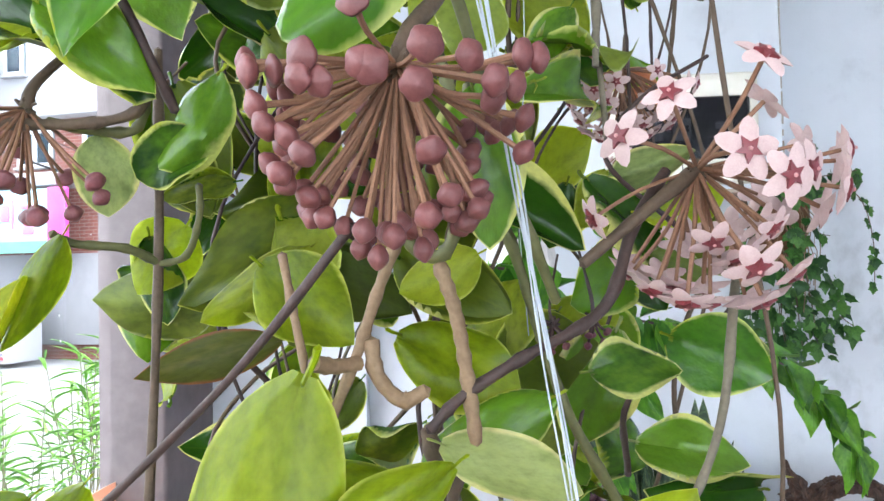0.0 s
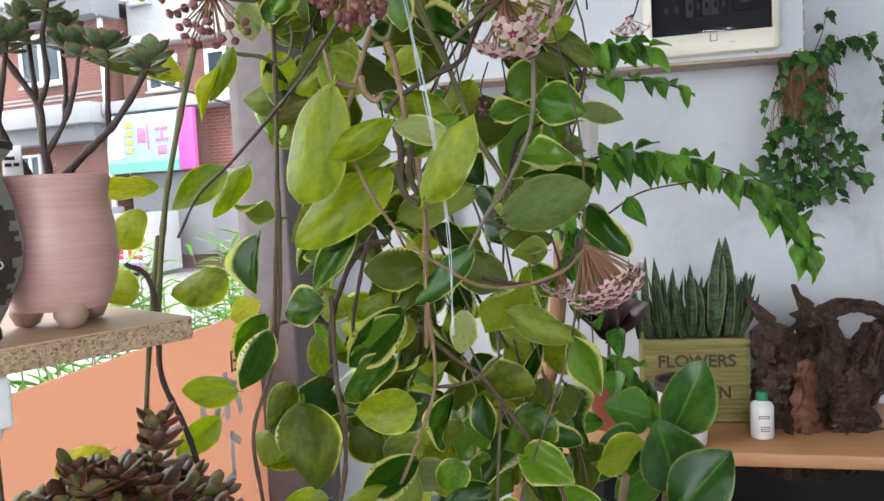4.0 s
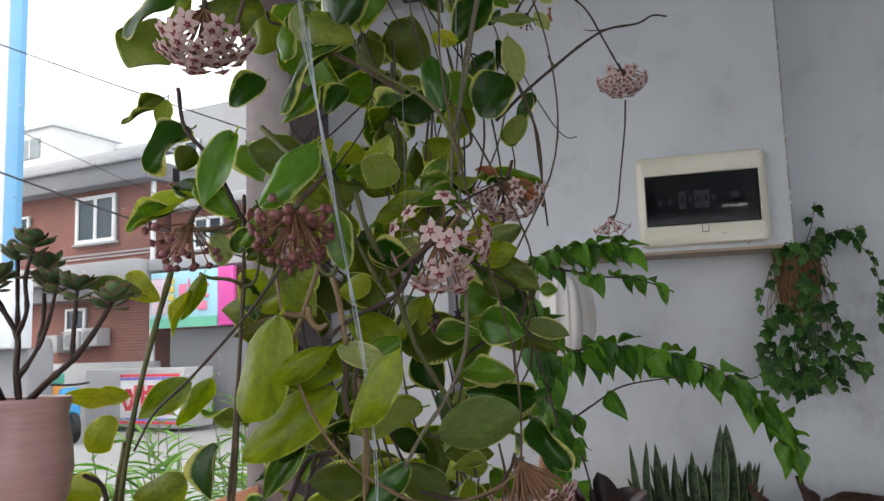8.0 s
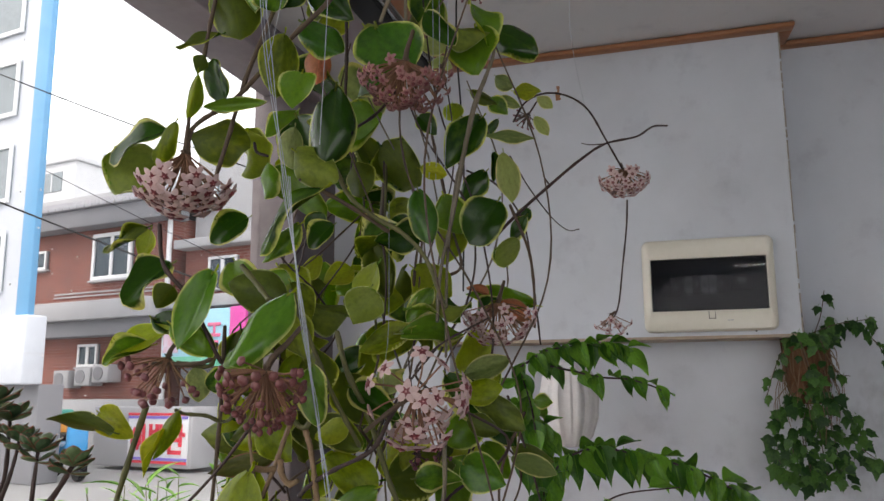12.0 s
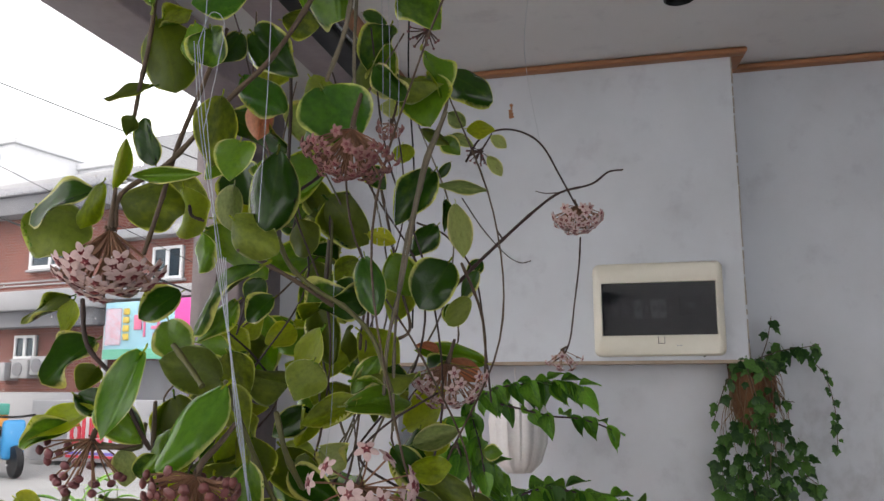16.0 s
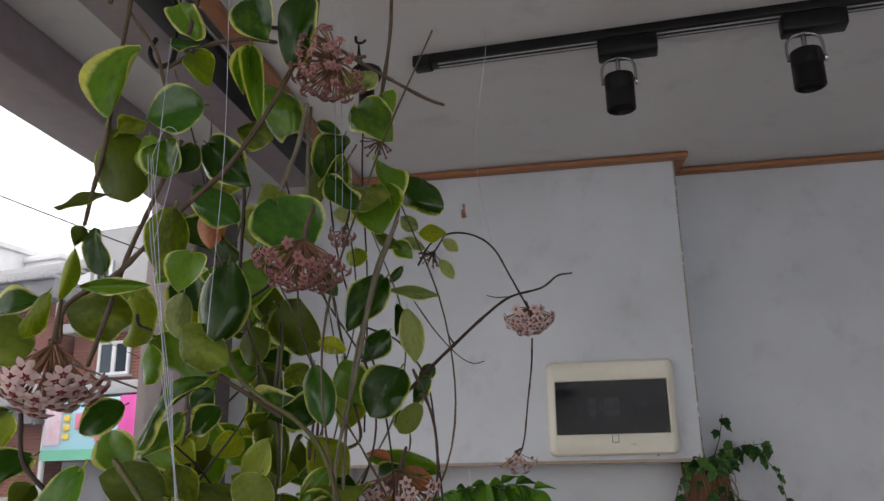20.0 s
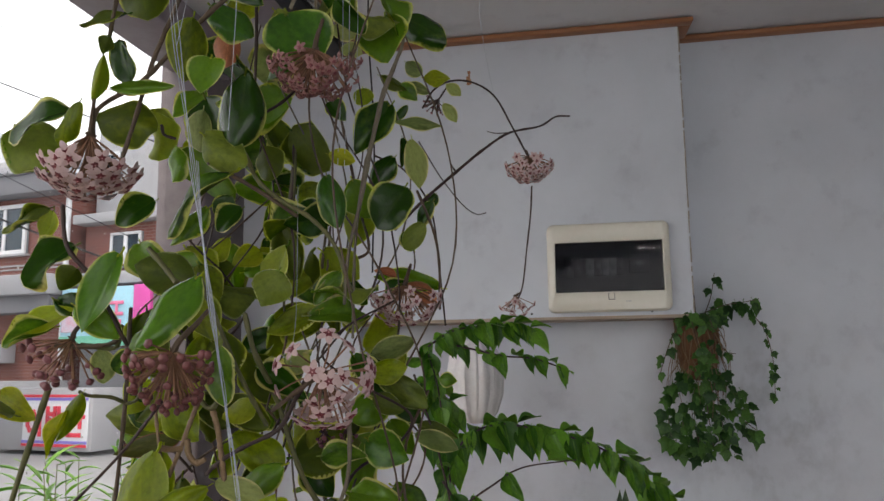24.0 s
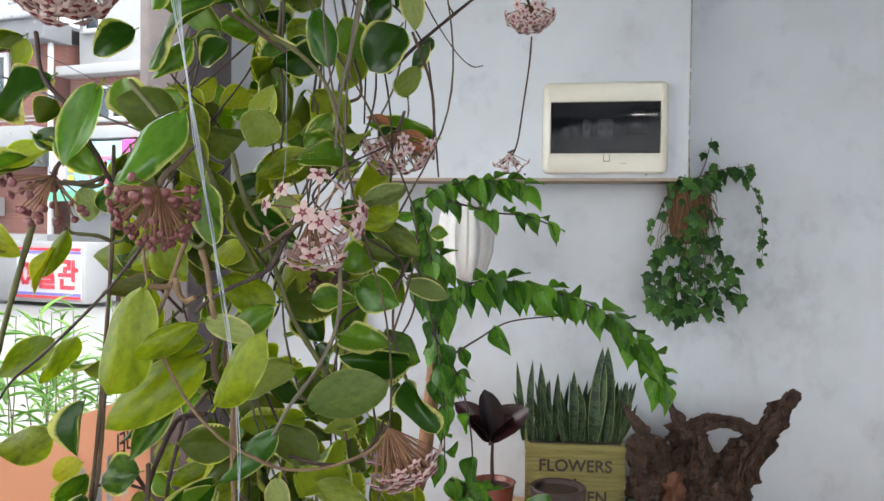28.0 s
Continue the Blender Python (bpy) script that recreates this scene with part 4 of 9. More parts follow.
climber_branch(((0.214, 1.12, 1.181), (0.201, 1.12, 1.246), (0.192, 1.12, 1.325), (0.18, 1.14, 1.40), (0.16, 1.16, 1.46)), 16, 0.056, 44, 0.9)
climber_branch(((0.209, 1.12, 1.186), (0.273, 1.12, 1.228), (0.327, 1.12, 1.259), (0.419, 1.12, 1.272)), 3, 0.045, 45)
climber_branch(((0.204, 1.12, 1.171), (0.225, 1.12, 1.158), (0.24, 1.12, 1.165)), 7, 0.04, 46, 1.2)
climber_branch(((0.20, 1.10, 1.16), (0.215, 1.1, 1.11), (0.21, 1.08, 1.02)), 7, 0.05, 47, 1.2)
climber_branch(((0.12, 1.16, 1.40), (0.17, 1.15, 1.39), (0.21, 1.15, 1.35)), 14, 0.055, 48, 0.9)
climber_branch(((0.23, 1.05, 1.0), (0.27, 1.05, 0.985), (0.30, 1.05, 0.95), (0.31, 1.05, 0.90)), 12, 0.06, 49, 1.0)

climber_branch(((0.16, 0.98, 1.42), (0.20, 0.96, 1.30), (0.225, 0.95, 1.18), (0.23, 0.95, 1.04)), 6, 0.05, 52, 2.0)
climber_branch(((0.20, 1.02, 1.25), (0.25, 1.0, 1.17), (0.27, 1.0, 1.06), (0.26, 1.0, 0.95)), 5, 0.05, 53, 2.0)

# white cloth bag hanging behind it
bag = thing("cloth_bag", (0.213, 1.7, 1.31), "gathered white cloth bag hanging on the wall", "bag")
part("body", lathe(bmesh.new(), ((0.008, -0.170), (0.030, -0.168), (0.052, -0.145), (0.066, -0.10), (0.069, -0.05), (0.062, -0.005), (0.046, 0.022), (0.022, 0.034), (0.010, 0.038)), (0.213, 1.72, 1.462), 64,
                   wave=lambda a: 1 + 0.05 * math.sin(9 * a) + 0.035 * math.sin(16 * a + 1) + 0.02 * math.sin(29 * a)), grainy("white_cotton", (0.62, 0.60, 0.59), (0.74, 0.73, 0.72), 20, 0.9, relief=0.3, dist=0.003), bag)
part("cord", tube(bmesh.new(), ((0.213, 1.72, 1.495), (0.205, 1.77, 1.52), (0.20, 1.86, 1.54)), 0.002, None, 6), M["white_plastic"], bag)

# ---- the table and what stands on it ----
table = thing("table", (0.9, 1.7, 0.0), "orange-brown wooden worktable along the wall", "table")
TW = grainy("orange_table_wood", (0.36, 0.17, 0.075), (0.48, 0.25, 0.12), 6, 0.4, stretch=(1, 12, 12))
part("tabletop", skew(boxed((0.17, 1.47, 0.66), (1.9, 1.88, 0.69), 0.004)), TW, table)
for x in (0.22, 1.0, 1.84):
    for y in (1.5, 1.84):
        part("leg", skew(boxed((x, y, 0.0), (x + 0.04, y + 0.03, 0.66), 0.003)), M["black"], table)
part("back_panel", skew(boxed((0.2, 1.84, 0.05), (1.88, 1.86, 0.64))), M["black"], table)

pot = thing("flower_box", (0.49, 1.75, 0.69), "olive straw-covered planter box lettered in dark brown, on the table", "planter")
STRAW = grainy("painted_straw", (0.20, 0.17, 0.05), (0.36, 0.32, 0.12), 26, 0.85, relief=0.8, dist=0.004, stretch=(0.35, 0.35, 5))
bm = bmesh.new()
rnd = random.Random(4)
part("body", boxed((0.372, 1.703, 0.69), (0.612, 1.84, 0.884), 0.004), STRAW, pot)
for i in range(17):
    z = 0.694 + i * 0.0112
    part("slat", boxed((0.3705, 1.6985, z), (0.6135, 1.7025, z + 0.0096), 0.0016), STRAW, pot)
part("band", boxed((0.368, 1.695, 0.878), (0.616, 1.845, 0.893), 0.003), STRAW, pot)
part("soil", boxed((0.38, 1.71, 0.884), (0.605, 1.835, 0.895)), M["stem_dark"], pot)


def written(parent, body, at, size, mat, turn, depth=0.001, squash=1.0):
    cu = bpy.data.curves.new("writing", "FONT")
    cu.body, cu.size, cu.extrude, cu.align_x = body, size, depth, "CENTER"
    cu.offset = size * 0.018
    tmp = bpy.data.objects.new("writing", cu)
    me = bpy.data.meshes.new_from_object(tmp)
    bpy.data.objects.remove(tmp)
    me.materials.append(mat)
    return child("writing", me, parent, Matrix.Translation(at) @ turn @ Matrix.Diagonal((squash, 1, 1, 1)))


FRONT = Matrix.Rotation(radians(90), 4, "X")
written(pot, "FLOWERS", (0.492, 1.6965, 0.829), 0.041, M["dark_lettering"], FRONT, 0.0012, 1.0)
written(pot, "&", (0.492, 1.6975, 0.795), 0.024, M["dark_lettering"], FRONT)
written(pot, "GARDEN", (0.492, 1.6975, 0.752), 0.041, M["dark_lettering"], FRONT, 0.001, 0.95)


def banded_blade():
    m, n, l, b = material("banded_snake_leaf", 0.6)
    uv = n.new("ShaderNodeUVMap")
    sep = n.new("ShaderNodeSeparateXYZ")
    l.new(uv.outputs[0], sep.inputs[0])
    wv = noise_tex(n, l, 1, 3, stretch=(1.2, 11, 1.2))
    r = ramp(n, ((0.44, (0.005, 0.020, 0.005)), (0.53, (0.040, 0.078, 0.026)), (0.6, (0.007, 0.027, 0.008))))
    l.new(wv.outputs[0], r.inputs[0])
    e = n.new("ShaderNodeMapRange")
    e.inputs[1].default_value, e.inputs[2].default_value = 0.86, 0.95
    l.new(sep.outputs[0], e.inputs[0])
    l.new(blend(n, l, e.outputs[0], r.outputs[0], (0.16, 0.20, 0.07)), b.inputs["Base Color"])
    return m


M["snake"] = banded_blade()
snake = thing("snake_plant", (0.49, 1.77, 0.89), "crowded banded green snake plant growing in the planter box", "plant")
SNAKE = [leaf_mesh("leaf", (M["snake"], M["snake"]), 0.5, 0.3, 0.9, 0.05, 0.06 * k, 0.01, rows=10, cols=4, thick=0.012, stalk=0, seed=50 + k, twist=0.06 * k) for k in range(3)]
rnd = random.Random(6)
for x, lean, h, w in ((0.366, -0.02, 0.205, 0.018), (0.383, 0.0, 0.212, 0.024), (0.406, 0.004, 0.205, 0.022), (0.43, -0.004, 0.165, 0.02), (0.441, 0.01, 0.18, 0.022), (0.464, -0.006, 0.135, 0.019), (0.487, 0.002, 0.187, 0.026),
                      (0.507, -0.004, 0.155, 0.023), (0.535, 0.024, 0.247, 0.040), (0.568, 0.004, 0.250, 0.043), (0.592, 0.012, 0.15, 0.024), (0.60, 0.016, 0.165, 0.026)):
    child("leaf", SNAKE[rnd.randrange(3)], snake, leaf_pose((x, 1.735 + rnd.uniform(-0.012, 0.012), 0.885), (x + lean, 1.73, 0.885 + h), (rnd.uniform(-0.5, 0.5), -1, 0), w / h * 0.95))
for i in range(105):
    x, y, h = rnd.uniform(0.385, 0.605), rnd.uniform(1.715, 1.83), rnd.uniform(0.06, 0.16)
    child("leaf", SNAKE[rnd.randrange(3)], snake, leaf_pose((x, y, 0.885), (x + rnd.uniform(-0.03, 0.03) + (x - 0.495) * 0.25, y + rnd.uniform(-0.02, 0.01), 0.885 + h), (rnd.uniform(-1.2, 1.2), -1, 0), rnd.uniform(0.09, 0.14)))

cup = thing("white_plant_pot", (0.44, 1.56, 0.69), "white plastic pot with a dark rim and hand-written marks", "pot")
part("body", lathe(bmesh.new(), ((0.044, 0.0), (0.046, 0.003), (0.058, 0.125), (0.059, 0.127), (0.055, 0.127), (0.045, 0.02)), (0.442, 1.56, 0.69), 36), M["white_plastic"], cup)
part("rim", lathe(bmesh.new(), ((0.06, 0.122), (0.064, 0.124), (0.065, 0.142), (0.062, 0.145), (0.054, 0.143), (0.052, 0.13)), (0.442, 1.56, 0.69), 36), grainy("brown_plastic", (0.035, 0.02, 0.018), (0.07, 0.045, 0.04), 30, 0.45), cup, "dark brown plastic rim")
part("soil", lathe(bmesh.new(), ((0.001, 0.126), (0.054, 0.128), (0.05, 0.134), (0.002, 0.137)), (0.442, 1.56, 0.69), 24), M["stem_dark"], cup)
bm = bmesh.new()
bars(bm, 0.428, 0.458, 1.504, 0.800, 1, random.Random(1))
bars(bm, 0.424, 0.466, 1.506, 0.782, 2, random.Random(2))
part("writing", bm, M["black"], cup, smooth=False)

bottle = thing("bottle", (0.615, 1.6, 0.69), "small white plastic bottle with green cap and printed label", "bottle")
part("body", lathe(bmesh.new(), ((0.022, 0.0), (0.025, 0.003), (0.0255, 0.07), (0.022, 0.078), (0.012, 0.082), (0.012, 0.086)), (0.615, 1.6, 0.69), 28), M["white_plastic"], bottle)
part("cap", lathe(bmesh.new(), ((0.0125, 0.084), (0.0128, 0.085), (0.012, 0.102), (0.010, 0.104), (0.001, 0.104)), (0.615, 1.6, 0.69), 20, wave=lambda a: 1 + 0.02 * math.sin(20 * a)),
     grainy("green_plastic", (0.01, 0.16, 0.06), (0.015, 0.22, 0.08), 30, 0.4), bottle, "green screw cap")
bm = bmesh.new()
bars(bm, 0.602, 0.628, 1.5735, 0.742, 2, random.Random(12))
bars(bm, 0.606, 0.626, 1.5735, 0.718, 3, random.Random(13))
part("print", bm, M["breaker"], bottle, smooth=False)

wood = thing("driftwood", (0.86, 1.7, 0.69), "dark weathered driftwood stump with jagged arms, on the table", "driftwood")
BARK = grainy("weathered_root", (0.002, 0.001, 0.001), (0.105, 0.050, 0.028), 60, 0.6, fine=3.0, relief=1.0, dist=0.012, stretch=(1, 1, 0.3))
RED = grainy("red_heartwood", (0.07, 0.026, 0.014), (0.17, 0.065, 0.03), 24, 0.7, relief=0.6, dist=0.004, stretch=(1, 1, 0.3))


def limb(points, r0, r1, mat, seed, name="arm"):
    r = random.Random(seed)
    bm = tube(bmesh.new(), points, r0, r1, 30, 16, 0.05)
    bm.verts.ensure_lookup_table()
    for k in range(len(bm.verts) // 30):
        ring = bm.verts[k * 30:k * 30 + 30]
        mid = sum((v.co for v in ring), Vector()) / 30
        for j, v in enumerate(ring):
            a = 2 * math.pi * j / 30
            groove = noise.noise(Vector((math.cos(a) * 3.2, math.sin(a) * 3.2, k * 0.05 + seed)))
            v.co = mid + (v.co - mid) * (1.0 + 0.75 * groove)
    for v in bm.verts:
        q = v.co + Vector((seed, 0, 0))
        flat = Vector((q.x, q.y, q.z * 0.35))
        ridge = abs(noise.noise(flat * 46)) - 0.25
        fine = noise.noise(flat * 150)
        big = Vector((noise.noise(q * 16), noise.noise(q * 16 + Vector((0, 9, 0))), noise.noise(q * 16 + Vector((0, 0, 9)))))
        out = Vector((noise.noise(q * 60), noise.noise(q * 60 + Vector((5, 0, 0))), 0))
        v.co += big * r0 * 0.3 + out * r0 * 0.28 + Vector((ridge, ridge * 0.6, 0)) * r0 * 0.8 + Vector((fine, fine, fine)) * 0.003
    part(name, bm, mat, wood)


limb(((0.693, 1.690, 0.593), (0.686, 1.690, 0.745), (0.674, 1.690, 0.863), (0.666, 1.690, 0.918)), 0.055, 0.034, BARK, 1, "trunk")
limb(((0.681, 1.690, 0.884), (0.642, 1.690, 0.948), (0.606, 1.690, 0.997)), 0.018, 0.005, BARK, 5)
limb(((0.778, 1.710, 0.589), (0.771, 1.710, 0.742), (0.759, 1.710, 0.867), (0.744, 1.710, 0.943)), 0.055, 0.028, BARK, 2, "trunk")
limb(((0.749, 1.690, 0.927), (0.730, 1.690, 0.975), (0.713, 1.690, 1.017)), 0.018, 0.005, BARK, 6)
limb(((0.836, 1.700, 0.596), (0.853, 1.700, 0.749), (0.895, 1.700, 0.854), (0.954, 1.700, 0.957), (1.014, 1.700, 1.040)), 0.048, 0.010, BARK, 3)
limb(((0.753, 1.690, 0.934), (0.799, 1.690, 0.959), (0.866, 1.690, 0.961), (0.925, 1.690, 0.940)), 0.019, 0.013, BARK, 4)
limb(((0.783, 1.690, 0.777), (0.788, 1.690, 0.860), (0.780, 1.690, 0.928)), 0.036, 0.022, BARK, 8)
limb(((0.866, 1.680, 0.811), (0.904, 1.680, 0.888), (0.961, 1.680, 0.964)), 0.026, 0.009, BARK, 9)
limb(((0.723, 1.645, 0.681), (0.714, 1.645, 0.762), (0.721, 1.645, 0.844)), 0.03, 0.014, RED, 7, "heartwood")
limb(((0.669, 1.690, 0.800), (0.651, 1.690, 0.882), (0.637, 1.690, 0.921)), 0.03, 0.02, BARK, 11)
limb(((0.814, 1.670, 0.676), (0.815, 1.670, 0.724), (0.822, 1.670, 0.799)), 0.05, 0.032, BARK, 12)
limb(((0.800, 1.705, 0.690), (0.838, 1.705, 0.790), (0.872, 1.705, 0.868), (0.900, 1.705, 0.915)), 0.052, 0.026, BARK, 14)
limb(((0.905, 1.700, 0.860), (0.960, 1.700, 0.955), (1.005, 1.700, 1.030)), 0.030, 0.012, BARK, 15)
limb(((0.715, 1.700, 0.604), (0.719, 1.700, 0.743), (0.724, 1.700, 0.813)), 0.06, 0.04, BARK, 13)

dark = thing("burgundy_rubber_plant", (0.29, 1.66, 0.69), "small rubber plant with glossy dark burgundy leaves in a pot", "plant")
part("pot", lathe(bmesh.new(), ((0.04, 0.0), (0.055, 0.11), (0.058, 0.112), (0.052, 0.112), (0.04, 0.09)), (0.29, 1.68, 0.69), 28), grainy("wine_glazed_pot", (0.13, 0.03, 0.02), (0.22, 0.06, 0.04), 20, 0.3), dark)
part("soil", lathe(bmesh.new(), ((0.002, 0.1), (0.05, 0.1), (0.002, 0.105)), (0.29, 1.68, 0.69), 20), M["stem_dark"], dark)
part("stem", tube(bmesh.new(), ((0.29, 1.68, 0.79), (0.288, 1.67, 0.86), (0.29, 1.66, 0.92)), 0.005, 0.003, 8), M["stem_dark"], dark)
PURPLE = leaf_mesh("leaf", (M["purple"], M["purple"]), 0.58, 0.75, 0.6, 0.3, 0.2, 0.02, seed=61)
for tip, face, w in (((0.366, 1.610, 1.001), (-0.5, -1, 0.5), 0.62), ((0.276, 1.610, 1.037), (0.5, -1, 0.2), 0.5), ((0.208, 1.610, 1.011), (0.6, -0.8, 0.5), 0.5), ((0.325, 1.610, 0.981), (0, -0.5, 1), 0.5), ((0.245, 1.610, 0.980), (0.2, -0.5, 1), 0.5)):
    child("leaf", PURPLE, dark, leaf_pose((0.284, 1.640, 0.909), tip, face, w))

tall = thing("rubber_plant", (0.33, 0.98, 0.0), "rubber plant with broad glossy leaves tied to a stick", "plant")
part("pot", lathe(bmesh.new(), ((0.08, 0.0), (0.11, 0.25), (0.115, 0.26), (0.105, 0.26), (0.09, 0.2)), (0.33, 0.98, 0.0), 32), M["white_plastic"], tall)
part("soil", lathe(bmesh.new(), ((0.002, 0.22), (0.1, 0.22), (0.002, 0.225)), (0.33, 0.98, 0.0), 20), M["stem_dark"], tall)
part("stem", tube(bmesh.new(), ((0.33, 0.98, 0.22), (0.335, 0.97, 0.5), (0.325, 0.95, 0.75), (0.33, 0.93, 0.86)), 0.008, 0.005, 8), M["stem_green"], tall)
RUBBER = [leaf_mesh("leaf", (M["rubber"], M["rubber"]), 0.48, 0.55, 0.75, 0.25, 0.2, 0.03, seed=62 + k, twist=0.2 * k) for k in range(2)]

M["can_grey"] = grainy("dusty_grey_plastic", (0.36, 0.38, 0.40), (0.48, 0.50, 0.52), 20, 0.4)

# a white watering can and dark bags under the table
can = thing("watering_can", (0.56, 1.45, 0.0), "pale grey plastic watering can standing under the table", "watering can")
part("body", lathe(bmesh.new(), ((0.07, 0.37), (0.085, 0.38), (0.088, 0.47), (0.07, 0.51), (0.04, 0.525), (0.035, 0.515)), (0.54, 1.44, 0.0), 32), M["can_grey"], can)
part("handle", tube(bmesh.new(), ((0.54, 1.42, 0.51), (0.57, 1.41, 0.555), (0.61, 1.41, 0.55), (0.66, 1.42, 0.44)), 0.010, 0.010, 10), M["white_plastic"], can)
part("spout", tube(bmesh.new(), ((0.61, 1.44, 0.40), (0.65, 1.43, 0.44), (0.68, 1.42, 0.48)), 0.016, 0.01, 12), M["white_plastic"], can)
stand = thing("crate", (0.55, 1.46, 0.0), "black plastic crate under the table", "crate")
part("body", boxed((0.38, 1.33, 0.0), (0.80, 1.6, 0.37), 0.01), M["black"], stand)


# ---- the hoya: stems, leaves and flower umbels ----
hoya = thing("hoya_plant", (0.1, 0.45, 1.0), "large trailing wax plant with variegated leaves and pink flower clusters", "plant")
TOP, UNDER = M["leaf_top"], M["leaf_under"]
CREAM = M["leaf_cream"]
BRIGHT = leaf_material("bright_leaf_underside", (0.145, 0.20, 0.004), (0.28, 0.335, 0.009), (0.48, 0.50, 0.11), 0.94, 0.50, 0.32, 0.3, 0.1, 0.0, 0.75, 0.5)
PALE_UNDER = leaf_material("cream_leaf_underside", (0.15, 0.20, 0.06), (0.30, 0.34, 0.12), (0.5, 0.48, 0.22), 0.85, 0.35, 0.45, 0.15, 0.0, 0.0, 0.8, 1.0)
GREY_UNDER = leaf_material("grey_green_leaf_underside", (0.08, 0.112, 0.012), (0.185, 0.23, 0.03), (0.36, 0.40, 0.2), 0.95, 0.3, 0.5, 0.15, 0.0, 0.0, 0.8, 1.0)


FRESH = leaf_material("fresh_green_leaf_upper", (0.030, 0.105, 0.006), (0.085, 0.205, 0.014), (0.48, 0.52, 0.17), 0.90, 0.28, 0.24, 0.2, 0.35, 0.0, 0.9, 0.5)
MATT = leaf_material("matt_sage_leaf_underside", (0.105, 0.155, 0.034), (0.16, 0.215, 0.052), (0.28, 0.31, 0.09), 0.95, 0.35, 0.5, 0.35, 0.0, 0.0, 0.55, 0.3)
RUSTY = leaf_material("reddened_leaf_underside", (0.10, 0.11, 0.02), (0.21, 0.17, 0.045), (0.24, 0.11, 0.05), 0.88, 0.4, 0.5, 0.2, 0.0, 0.0, 0.7, 0.6)


def hoya_leaf(seed, upper=TOP, under=UNDER, **shape):
    return leaf_mesh("leaf", (upper, under), seed=seed, rows=14, cols=8, **shape)


